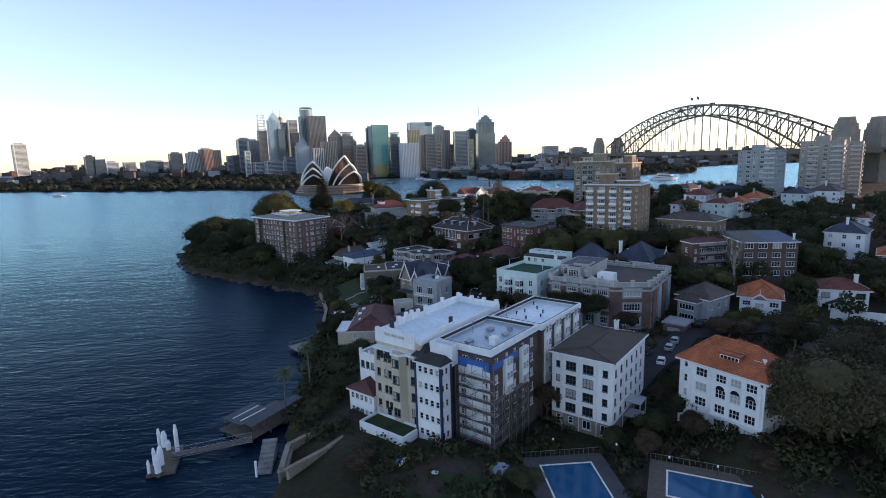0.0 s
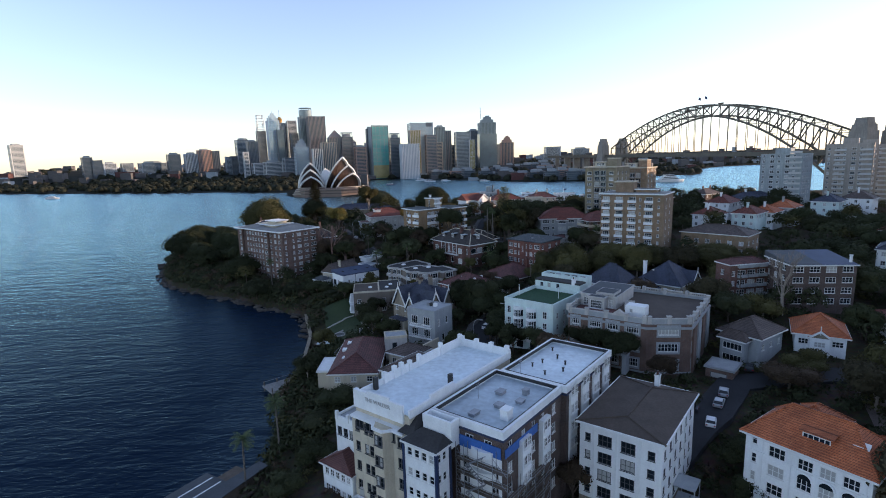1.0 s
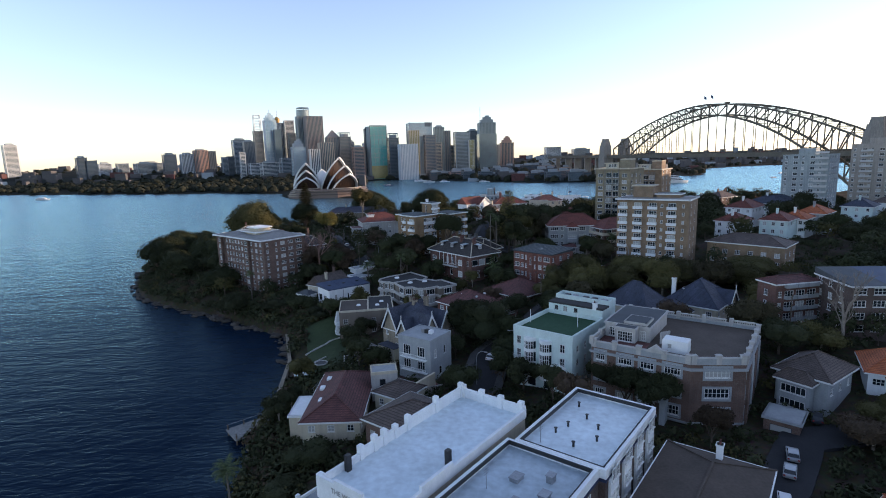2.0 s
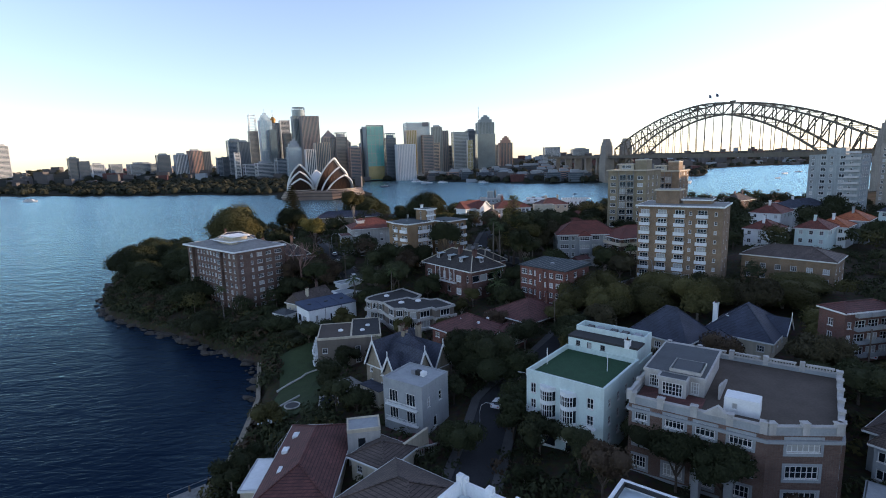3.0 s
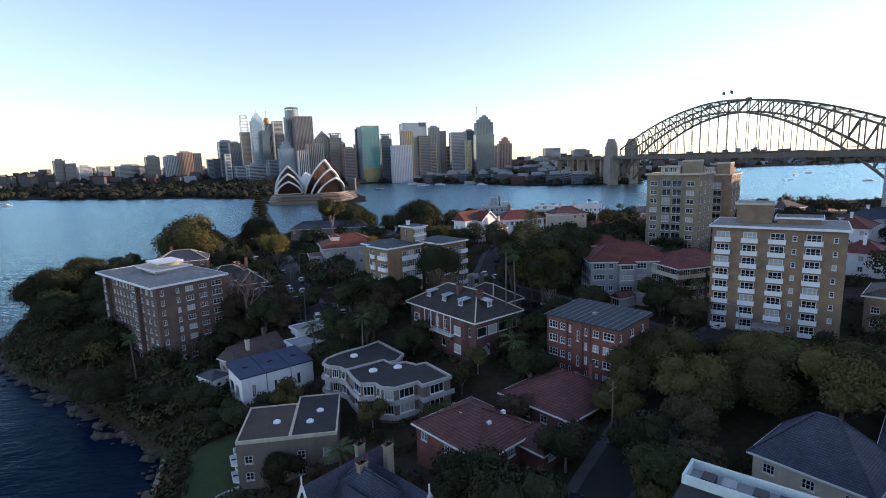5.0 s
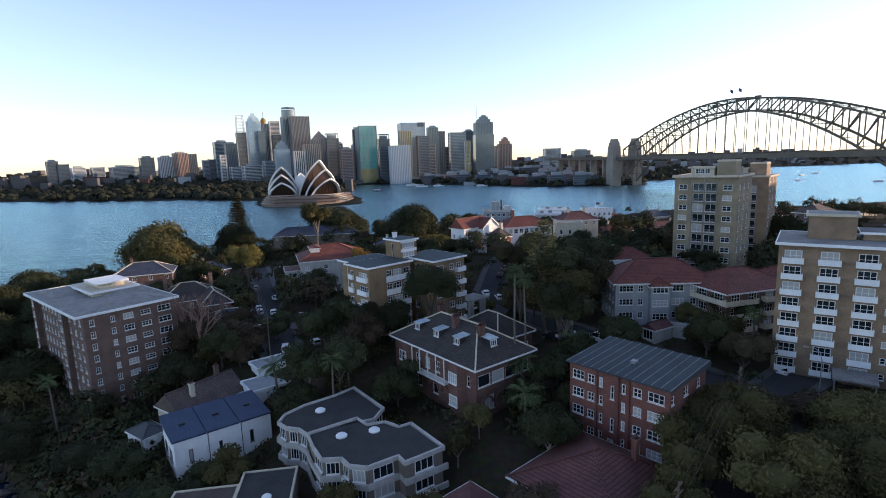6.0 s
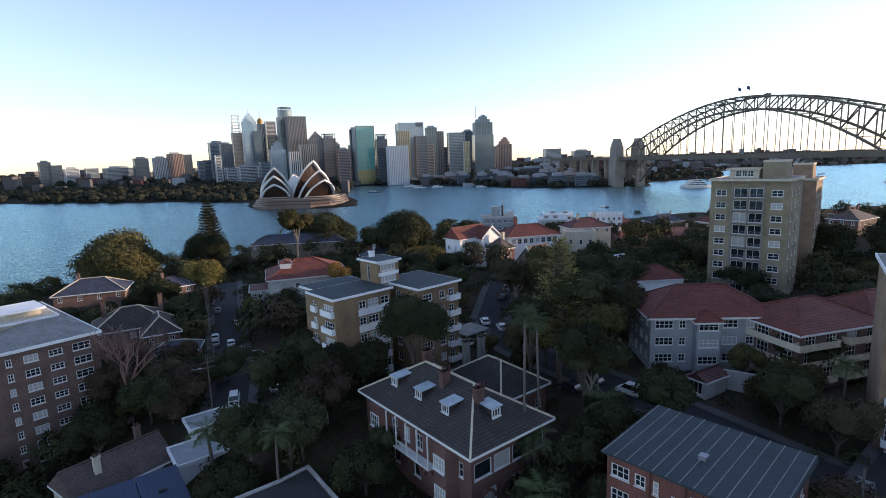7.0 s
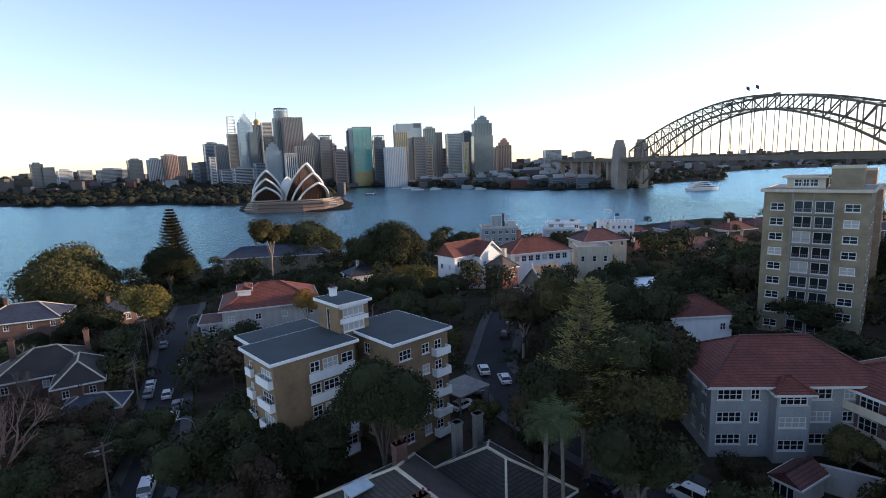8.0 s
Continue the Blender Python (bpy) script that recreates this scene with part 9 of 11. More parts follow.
def crown_mesh(name, seed, leaves, size, flat, material, lobes=11, droop=0.0):
    """A crown of unit radius: many small folded leaf sprays on uneven lobes, open between them."""
    rnd = np.random.RandomState(seed)
    th = rnd.uniform(0, 2 * np.pi, lobes)
    rr = np.sqrt(rnd.uniform(0.05, 1, lobes)) * 0.62
    cz = rnd.uniform(-0.15, 0.5, lobes) * flat
    C = np.stack([rr * np.cos(th), rr * np.sin(th), cz + 0.25 * flat * (1 - rr)], 1)
    RAD = rnd.uniform(0.3, 0.52, lobes)
    k = rnd.randint(0, lobes, leaves)
    d = rnd.normal(size=(leaves, 3))
    d[:, 2] = np.where(d[:, 2] < -0.5, -d[:, 2] * 0.6, d[:, 2])
    d /= np.linalg.norm(d, axis=1)[:, None]
    P = C[k] + d * (RAD[k] * rnd.uniform(0.82, 1.14, leaves))[:, None] * np.array([1, 1, 0.8 * min(1.0, flat + 0.2)])
    P[:, 2] -= droop * (P[:, 0] ** 2 + P[:, 1] ** 2)
    nrm = d + rnd.normal(size=(leaves, 3)) * 0.55
    nrm /= np.linalg.norm(nrm, axis=1)[:, None]
    a = np.cross(nrm, rnd.normal(size=(leaves, 3)))
    a /= np.linalg.norm(a, axis=1)[:, None]
    b = np.cross(nrm, a)
    s = size * rnd.uniform(0.6, 1.4, leaves)[:, None]
    V = np.stack([P - a * s, P - b * s * 0.6 - nrm * s * 0.25, P + a * s, P + b * s * 0.6 - nrm * s * 0.25], 1).reshape(-1, 3)
    F = np.arange(leaves * 4).reshape(-1, 4)
    V, F = V.tolist(), np.concatenate([F[:, [0, 1, 2]], F[:, [0, 2, 3]]]).tolist()
    for c, rad in zip(C, RAD):          # ragged inner boughs that close the crown
        q = ICO_V * (rad * 0.78 * rnd.uniform(0.82, 1.12, (len(ICO_V), 1))) * np.array([1, 1, 0.8 * min(1.0, flat + 0.2)]) + c
        q[:, 2] -= droop * (q[:, 0] ** 2 + q[:, 1] ** 2)
        F += (ICO_F + len(V)).tolist()
        V += q.tolist()
    me = bpy.data.meshes.new(name)
    me.from_pydata(V, [], F)
    me.materials.append(material)
    return me


def trunk_mesh(name, seed, material, limbs=6, spread=0.6):
    """A tapered trunk of unit height to the crown's middle, with limbs that fork into it."""
    r = random.Random(seed)
    bm = bmesh.new()
    tube(bm, [(0, 0, -0.15), (0.02, 0, 0.25), (0.0, 0.03, 0.55), (0.02, 0.02, 0.8)], [0.075, 0.055, 0.045, 0.03], 8)
    for i in range(limbs):
        a = 2 * math.pi * (i + r.random() * 0.6) / limbs
        z0 = r.uniform(0.35, 0.6)
        p1 = (spread * 0.5 * math.cos(a), spread * 0.5 * math.sin(a), z0 + r.uniform(0.2, 0.3))
        p2 = (spread * math.cos(a + 0.2), spread * math.sin(a + 0.2), z0 + r.uniform(0.4, 0.55))
        tube(bm, [(0, 0, z0), p1, p2], [0.035, 0.022, 0.008], 6)
    return mesh_of(name, bm, material)


LEAFS = {"dark": LEAF_DARK, "mid": LEAF_MID, "olive": LEAF_OLIVE, "rust": LEAF_RUST, "gold": LEAF_GOLD, "brown": LEAF_BROWN, "amber": LEAF_AMBER}
CROWNS, TRUNKS = {}, [trunk_mesh("trunk", 3, BARK), trunk_mesh("trunk", 4, BARK, 7, 0.5), trunk_mesh("trunk", 8, PALE_BARK, 5, 0.55)]
TREE_WORDS = {"dark": "dark evergreen garden tree with a dense crown", "mid": "green garden tree with an uneven crown", "olive": "olive green street tree with a loose crown", "rust": "autumn tree with rusty brown leaves", "gold": "tree with yellow-green leaves", "amber": "autumn tree with amber leaves", "brown": "dark brown-green tree with a heavy crown"}


def tree(x, y, R, top, kind="mid", big=False, flat=0.85, label="", small=False):
    z0 = ground(x, y) - 0.3
    var = random.randrange(3)
    key = (kind, var, big, small)
    if key not in CROWNS:
        n = 17000 if big else 1700 if small else 3600
        CROWNS[key] = crown_mesh("crown", 20 + var * 7 + (3 if big else 0), n, 0.027 if big else 0.062 if small else 0.043, 0.7 if big else 0.95, LEAFS[kind], 18 if big else 11, 0.15 if big else 0.0)
    t = thing("fig_tree" if big else "tree", label or ("broad dark fig tree with a domed crown" if big else TREE_WORDS[kind]), "tree", pose(x, y, z0, 0, 0, random.uniform(0, 360)), "trees of the gardens")
    h = top - z0
    cz = max(h - R * (0.75 if big else 0.95) * flat / 0.85, h * 0.42)
    part("trunk", TRUNKS[var if kind != "olive" else 2], None, t, m=Matrix.Diagonal((R * 0.8 if h < 3 * R else R * 0.55, R * 0.8 if h < 3 * R else R * 0.55, cz + R * 0.3, 1)))
    part("crown", CROWNS[key], None, t, m=Matrix.Translation((0, 0, cz)) @ Matrix.Diagonal((R, R * random.uniform(0.88, 1.1), (h - cz) / (0.9 if not big else 0.68), 1)))
    return t


def bare_tree(x, y, top, R, seed, material=None, label="leafless tree with pale twigs"):
    """A winter tree: forking limbs down to fine twigs."""
    r = random.Random(seed)
    z0 = ground(x, y) - 0.3
    t = thing("bare_tree", label, "tree", pose(x, y, z0), "trees of the gardens")
    limb, twig = bmesh.new(), bmesh.new()

    def grow(p, d, L_, rad, depth):
        q = p + d * L_ * 0.5 + Vector((r.uniform(-1, 1), r.uniform(-1, 1), 0)) * L_ * 0.06
        e = q + (d + Vector((0, 0, 0.12))).normalized() * L_ * 0.5
        tube(limb if depth < 3 else twig, [p, q, e], [rad, rad * 0.8, rad * 0.6], 6 if depth < 3 else 3, False)
        if depth >= 5:
            return
        for _ in range(3 if depth < 4 else 4):
            nd = (d + Vector((r.uniform(-1, 1), r.uniform(-1, 1), r.uniform(-0.25, 0.7))) * (0.55 + 0.06 * depth)).normalized()
            grow(e if r.random() < 0.7 else q, nd, L_ * r.uniform(0.62, 0.8), rad * 0.55, depth + 1)
    h = top - z0
    grow(Vector((0, 0, 0)), Vector((0, 0, 1)), h * 0.33, R * 0.05, 0)
    part("branching", limb, material or PALE_BARK, t)
    part("fine_branching", twig, material or PALE_BARK, t, kind="stuff")


def frond_mesh(name, seed, n, length, material):
    """A palm head: arching fronds with paired leaflets."""
    r = random.Random(seed)
    bm = bmesh.new()
    for i in range(n):
        a, el = 2 * math.pi * i / n * 2.4, r.uniform(-0.25, 1.1)
        L_ = length * r.uniform(0.8, 1.1)
        d = Vector((math.cos(a) * math.cos(el), math.sin(a) * math.cos(el), math.sin(el)))
        side = Vector((-math.sin(a), math.cos(a), 0))
        pts = []
        p = Vector((0, 0, 0))
        for k in range(9):
            pts.append(p.copy())
            p = p + d * L_ / 8
            d = (d + Vector((0, 0, -0.17))).normalized()
        for k in range(8):
            w = 0.75 * math.sin(math.pi * (k + 1.2) / 10)
            for s in (-1, 1):
                for f in (0.0, 0.5):
                    b0 = pts[k].lerp(pts[k + 1], f)
                    b1 = pts[k].lerp(pts[k + 1], f + 0.32)
                    tip = b1 + side * s * w + (pts[k + 1] - pts[k]) * 0.6 + Vector((0, 0, -0.3 * w))
                    bm.faces.new([bm.verts.new(v) for v in (b0, b1, tip)])
    return mesh_of(name, bm, material)


PALM_HEADS = [frond_mesh("fronds", 1, 26, 2.6, LEAF_PALM), frond_mesh("fronds", 2, 30, 3.4, LEAF_PALM)]


def palm(x, y, top, big=False, lean=0.3):
    z0 = ground(x, y) - 0.2
    t = thing("palm_tree", "tall slender palm with arching fronds" if not big else "date palm with a heavy head of fronds", "palm", pose(x, y, z0, 0, 0, random.uniform(0, 360)), "palms")
    h = top - z0 - 1.0
    bm = bmesh.new()
    tube(bm, [(lean * k * k / 36, 0, h * k / 6) for k in range(7)], [(0.24 if big else 0.17) * (1.25 - 0.06 * k) for k in range(7)], 8)
    part("trunk", bm, PALM_BARK, t)
    part("fronds", PALM_HEADS[1 if big else 0], None, t, m=Matrix.Translation((lean, 0, h)))


def pine(x, y, top, R, tiers=17, label="tall tiered island pine"):
    """A tiered pine: level whorls of branches hung with short sprays, shorter towards the tip."""
    r = random.Random(int(x * 7 + y))
    z0 = ground(x, y) - 0.3
    h = top - z0
    t = thing("pine_tree", label, "tree", pose(x, y, z0), "trees of the gardens")
    bm = bmesh.new()
    tube(bm, [(0, 0, 0), (0, 0, h * 0.5), (0, 0, h)], [0.5, 0.3, 0.05], 8)
    part("trunk", bm, BARK, t)
    V, F = [], []
    for i in range(tiers):
        f = i / (tiers - 1)
        z = h * (0.22 + 0.77 * f)
        rad = R * (1 - f) ** 0.75 + 0.25
        for k in range(9):
            a = 2 * math.pi * (k + r.random() * 0.5) / 9 + i
            L_ = rad * r.uniform(0.8, 1.1)
            for j in range(12):
                s = (j + 0.6) / 12
                px_, py_ = L_ * s * math.cos(a), L_ * s * math.sin(a)
                pz = z + 0.25 * L_ * s * s - 0.1
                for _ in range(4):
                    w, l2 = 0.42, r.uniform(0.6, 1.2)
                    ang = a + r.uniform(-1.2, 1.2)
                    dx, dy, dz = math.cos(ang) * l2, math.sin(ang) * l2, r.uniform(-0.1, 0.45)
                    n = len(V)
                    V += [(px_, py_, pz), (px_ + dx - dy * w, py_ + dy + dx * w, pz + dz), (px_ + dx * 1.2, py_ + dy * 1.2, pz + dz * 1.3), (px_ + dx + dy * w, py_ + dy - dx * w, pz + dz - 0.12)]
                    F += [(n, n + 1, n + 2), (n, n + 2, n + 3)]
    me = bpy.data.meshes.new("foliage")
    me.from_pydata(V, [], F)
    me.materials.append(LEAF_OLIVE)
    part("foliage", me, None, t)


def conifer(x, y, top, R):
    """A loose cone of upswept boughs, each ending in flat tufts of sprays."""
    r = random.Random(5)
    z0 = ground(x, y) - 0.3
    h = top - z0
    t = thing("conifer_tree", "tall conifer with loose sunlit yellow-green boughs", "tree", pose(x, y, z0), "trees of the gardens")
    trunk, V, F = bmesh.new(), [], []
    tube(trunk, [(0, 0, 0), (0.2, 0, h * 0.5), (0, 0, h - 0.5)], [0.55, 0.3, 0.05], 8)
    for i in range(150):
        f = (i + 0.5) / 150
        z, a = h * (0.3 + 0.68 * f), 2.4 * i + r.uniform(-0.3, 0.3)
        L_ = (R * (1 - f) ** 0.6 + 0.5) * r.uniform(0.65, 1.15)
        tip = (L_ * math.cos(a), L_ * math.sin(a), z + 0.18 * L_)
        tube(trunk, [(0, 0, z), (tip[0] * 0.5, tip[1] * 0.5, z + 0.02 * L_), tip], [0.09, 0.05, 0.02], 4, False)
        for j in range(34):
            s = r.uniform(0.25, 1.05) ** 0.7
            sx, sy, sz = (tip[0] * s + r.gauss(0, 0.12 * L_), tip[1] * s + r.gauss(0, 0.12 * L_), z + 0.18 * L_ * s * s + r.gauss(0, 0.16))
            b0 = a + r.uniform(-1.3, 1.3)
            l2, w, up = r.uniform(0.35, 0.8), r.uniform(0.1, 0.2), r.uniform(0.05, 0.6)
            dx, dy = math.cos(b0) * l2, math.sin(b0) * l2
            n = len(V)
            V += [(sx, sy, sz), (sx + dx * 0.6 - dy * w, sy + dy * 0.6 + dx * w, sz + up * l2 * 0.5), (sx + dx, sy + dy, sz + up * l2), (sx + dx * 0.6 + dy * w, sy + dy * 0.6 - dx * w, sz + up * l2 * 0.4)]
            F += [(n, n + 1, n + 2), (n, n + 2, n + 3)]
    part("trunk", trunk, BARK, t)
    me = bpy.data.meshes.new("foliage")
    me.from_pydata(V, [], F)
    me.materials.append(LEAF_CONIFER)
    part("foliage", me, None, t)


def clear(x, y, gap):
    for inv, u0, u1, v0, v1 in FOOT:
        p = inv @ Vector((x, y, 0))
        if u0 - gap < p.x < u1 + gap and v0 - gap < p.y < v1 + gap:
            return False
    return road_dist(x, y) > gap * 0.5


random.seed(11)
# figs and landmark trees
def landmark_tree(x, y, R, top, kind):
    tree(x, y, R, top, kind, big=True)


# olive leaf colour here stands for low sun on the fig's crown
landmark_tree(-121, 388, 17.5, 35.5, "olive")
landmark_tree(-90, 398, 10, 33, "dark")
landmark_tree(-50, 446, 18, 35, "dark")
landmark_tree(-6, 384, 13.5, 40, "dark")
landmark_tree(-128, 300, 11, 20, "dark")
landmark_tree(-146, 322, 12, 23, "dark")
landmark_tree(-122, 322, 11, 22, "dark")
landmark_tree(-104, 300, 10, 20, "dark")
landmark_tree(-96, 274, 9, 16, "dark")
landmark_tree(-82, 250, 7, 10.5, "mid")
landmark_tree(-63, 243, 6, 9.5, "mid")
landmark_tree(-150, 350, 11, 23, "dark")
landmark_tree(-132, 345, 10, 22, "dark")
landmark_tree(66, 84, 11.5, 23, "brown")
landmark_tree(80, 96, 11, 22, "brown")
landmark_tree(76, 74, 10, 20, "mid")
landmark_tree(12.5, 181, 8.2, 21, "dark")
landmark_tree(3.5, 262, 6.4, 38, "dark")
landmark_tree(34, 284, 7, 37, "mid")
landmark_tree(28, 272, 6, 35, "mid")
landmark_tree(46, 302, 8, 37, "mid")
landmark_tree(38, 276, 7, 33, "brown")
landmark_tree(47, 219, 8.5, 27.5, "olive")
landmark_tree(56, 207, 8.5, 26.5, "olive")
landmark_tree(74, 206, 9.5, 28, "olive")
landmark_tree(90, 204, 9, 27.5, "olive")
landmark_tree(62, 214, 8, 28, "olive")
landmark_tree(100, 212, 8, 27, "olive")
def garden_tree(x, y, R, top, kind):
    tree(x, y, R, top, kind)


garden_tree(-60, 328, 6.5, 35, "gold")
garden_tree(5.3, 349, 6, 33.5, "gold")
garden_tree(-21, 325, 3.6, 32.5, "amber")
garden_tree(1, 352, 4.5, 33, "amber")
garden_tree(-51.8, 399, 8.0, 43, "olive")
garden_tree(-66, 404, 5, 24, "mid")
garden_tree(-22, 420, 8, 31, "dark")
garden_tree(20, 400, 7, 36, "mid")
garden_tree(33, 300, 5.5, 39, "olive")
garden_tree(31.5, 262.5, 5.5, 42, "mid")
garden_tree(36.5, 269, 6, 40, "mid")
garden_tree(29, 250, 5, 37, "dark")
garden_tree(22.5, 259, 4.5, 39, "mid")
garden_tree(33, 256, 4.5, 38, "olive")
garden_tree(52, 226, 5.5, 24, "rust")
garden_tree(60, 222, 5.5, 25, "rust")
garden_tree(-17, 177, 4, 14, "dark")
garden_tree(-21, 266, 6, 29, "dark")
garden_tree(-18, 273, 6.5, 30, "dark")
garden_tree(-14, 256, 6, 27, "dark")
garden_tree(-49, 285, 5, 24, "rust")
garden_tree(-42, 270, 6, 23, "rust")
garden_tree(-38, 283, 5, 23, "mid")
garden_tree(-56, 276, 6, 24, "rust")
garden_tree(33, 149, 4.5, 20.5, "mid")
garden_tree(41, 140, 5, 21, "dark")
garden_tree(36, 143.5, 4.5, 21, "dark")
garden_tree(22.5, 147, 3.2, 20, "mid")
garden_tree(72, 128, 5.5, 17, "rust")
garden_tree(79, 134, 5, 17, "olive")
garden_tree(52, 108, 4.5, 12.5, "mid")
garden_tree(49, 100, 4, 11, "dark")
garden_tree(62, 108, 5, 14, "rust")
garden_tree(21, 104, 4, 12, "rust")
garden_tree(24, 110, 4, 12, "mid")
garden_tree(40, 96, 3.5, 9, "dark")
garden_tree(46, 92, 3.5, 10.5, "rust")
garden_tree(52, 80, 3, 9.5, "rust")
garden_tree(85, 306, 8, 33, "dark")
garden_tree(99, 350, 9, 36, "dark")
garden_tree(78, 285, 7, 32, "dark")
garden_tree(70, 262, 6, 32, "mid")
garden_tree(60, 252, 5.5, 29, "olive")
garden_tree(72, 322, 8, 34, "dark")
garden_tree(127, 334, 10, 39, "dark")
garden_tree(112, 300, 7, 33, "olive")
garden_tree(100, 280, 7, 34, "mid")
garden_tree(140, 320, 9, 36, "dark")
garden_tree(150, 340, 9, 38, "dark")
garden_tree(165, 300, 9, 37, "mid")
garden_tree(190, 320, 9, 38, "dark")
garden_tree(168, 224, 10, 33, "dark")
garden_tree(182, 244, 10, 33, "dark")
garden_tree(160, 245, 8, 33, "mid")
garden_tree(166, 267, 7, 34, "dark")
garden_tree(130, 195, 9, 28, "dark")
garden_tree(142, 210, 9, 29, "dark")
garden_tree(126, 175, 8, 27, "mid")
garden_tree(135, 160, 8, 24, "dark")
garden_tree(128, 148, 7, 21, "olive")
garden_tree(76, 160, 6, 24, "mid")
garden_tree(84, 158, 5, 23, "olive")
garden_tree(60, 160, 5, 23, "olive")
garden_tree(56, 168, 5, 22, "dark")
garden_tree(22, 197, 4.5, 22, "mid")
garden_tree(33, 196, 5, 23, "dark")
garden_tree(33, 207, 4.5, 23, "olive")
garden_tree(49, 209, 5.5, 25, "olive")
garden_tree(41, 219, 4.5, 25, "mid")
garden_tree(6, 186, 5, 20, "dark")
garden_tree(18, 179, 4.5, 21, "dark")
garden_tree(-3, 243, 5, 23, "dark")
garden_tree(22, 226, 5, 23, "dark")
garden_tree(28, 232, 5, 24, "mid")
garden_tree(30, 243, 5, 27, "dark")
garden_tree(-33, 228, 4.5, 14, "dark")
garden_tree(-22, 244, 5, 20, "dark")
garden_tree(-52, 236, 6, 13, "dark")
garden_tree(-42, 225, 5, 11, "mid")
garden_tree(33, 162, 4.5, 20, "dark")
garden_tree(4, 156, 4.5, 17, "dark")
garden_tree(-24, 136, 4.5, 11, "dark")
garden_tree(-27, 128, 4, 9, "mid")
garden_tree(-24, 115, 4, 10, "dark")
garden_tree(-28, 108, 3.5, 8, "mid")
garden_tree(-16, 86, 3.2, 8, "rust")
garden_tree(12, 80, 3.5, 8, "mid")
garden_tree(31, 92, 3, 8, "dark")
garden_tree(36, 88, 3, 9, "rust")
# heavy crowns that close over the streets and gardens
def street_crown(x, y, R, up, kind):
    if clear(x, y, 0.8):
        tree(x, y, R, ground(x, y) + up, kind)


street_crown(49, 251, 5.5, 10, "mid")
street_crown(57, 247, 5, 10, "dark")
street_crown(60, 240, 5, 9, "brown")
street_crown(40, 247, 5, 10, "dark")
street_crown(33, 240, 5, 10, "dark")
street_crown(76, 262, 4.5, 8, "mid")
street_crown(42, 233, 4.5, 8, "olive")
street_crown(33, 228, 4, 8, "dark")
street_crown(27, 302, 6, 15, "brown")
street_crown(26, 281, 5, 13, "mid")
street_crown(29, 267, 6, 15, "olive")
street_crown(35, 279, 6, 14, "olive")
street_crown(33, 266, 6, 15, "mid")
street_crown(31, 253, 5.5, 14, "mid")
street_crown(53, 303, 7, 15, "mid")
street_crown(45, 304, 7, 15, "mid")
street_crown(61, 311, 7, 13, "dark")
street_crown(36, 306, 6, 15, "mid")
street_crown(44, 278, 7, 15, "brown")
street_crown(77, 328, 7, 13, "dark")
street_crown(86, 322, 7, 13, "brown")
street_crown(90, 311, 6, 12, "brown")
street_crown(95, 305, 7, 13, "rust")
street_crown(67, 331, 7, 12, "dark")
street_crown(55, 333, 6, 12, "dark")
street_crown(-46, 268, 6, 10, "dark")
street_crown(-40, 271, 5, 9, "rust")
street_crown(-11, 262, 5, 10, "dark")
street_crown(-5, 266, 4.5, 9, "mid")
street_crown(-62, 291, 6, 9, "rust")
street_crown(-50, 279, 5, 9, "brown")
street_crown(-80, 338, 7, 12, "dark")
street_crown(-64, 320, 5.5, 10, "mid")
street_crown(-40, 325, 6, 11, "dark")
street_crown(-33, 318, 5, 10, "mid")
street_crown(24, 268, 5, 12, "brown")
street_crown(17, 243, 5, 12, "dark")
street_crown(21, 222, 4.5, 9, "dark")
street_crown(37, 213, 5, 9, "olive")
street_crown(52, 236, 5, 9, "dark")
street_crown(45, 207, 6, 11, "olive")
street_crown(-21, 250, 5.5, 10, "dark")
street_crown(-13, 249, 5, 10, "mid")
street_crown(-9, 192, 5, 9, "dark")
street_crown(7, 190, 5.5, 10, "dark")
street_crown(19, 206, 5, 9, "brown")
street_crown(33, 187, 5, 9, "dark")
street_crown(38, 174, 5, 9, "mid")
street_crown(50, 186, 6, 10, "olive")
street_crown(66, 200, 7, 11, "olive")
street_crown(58, 172, 5, 9, "rust")
street_crown(-18, 162, 4, 7, "dark")
street_crown(41, 198, 5, 9, "brown")
street_crown(47, 204, 5, 9, "olive")
street_crown(35, 201, 4.5, 8, "rust")
street_crown(44, 172, 4.5, 8, "brown")
street_crown(40, 165, 4.5, 8, "mid")
street_crown(49, 168, 4, 7, "olive")
street_crown(11, 181, 6.5, 12, "mid")
street_crown(6, 184, 5.5, 11, "dark")
street_crown(-70, 285, 6, 11, "dark")
street_crown(-76, 300, 7, 12, "dark")
street_crown(-68, 308, 6, 11, "mid")
street_crown(-52, 300, 5, 10, "dark")
street_crown(-86, 318, 7, 12, "mid")
street_crown(-57, 268, 5, 9, "dark")
street_crown(-52, 262, 5, 9, "mid")
street_crown(-36, 262, 4.5, 9, "dark")
street_crown(-33, 252, 4.5, 8, "dark")
street_crown(-38, 222, 4, 7, "dark")
street_crown(-24, 206, 4, 7, "mid")
street_crown(-20, 212, 4, 7, "dark")
street_crown(74, 168, 6, 10, "brown")
street_crown(88, 184, 6, 10, "olive")
street_crown(80, 198, 7, 11, "brown")
street_crown(108, 168, 6, 10, "dark")
street_crown(118, 180, 7, 12, "brown")
street_crown(104, 150, 5, 9, "dark")
street_crown(92, 140, 5, 8, "brown")
street_crown(82, 118, 6, 10, "brown")
street_crown(92, 110, 7, 11, "brown")
street_crown(106, 104, 8, 13, "dark")
street_crown(60, 261, 3.6, 7, "olive")
street_crown(55, 259, 3.4, 6, "rust")
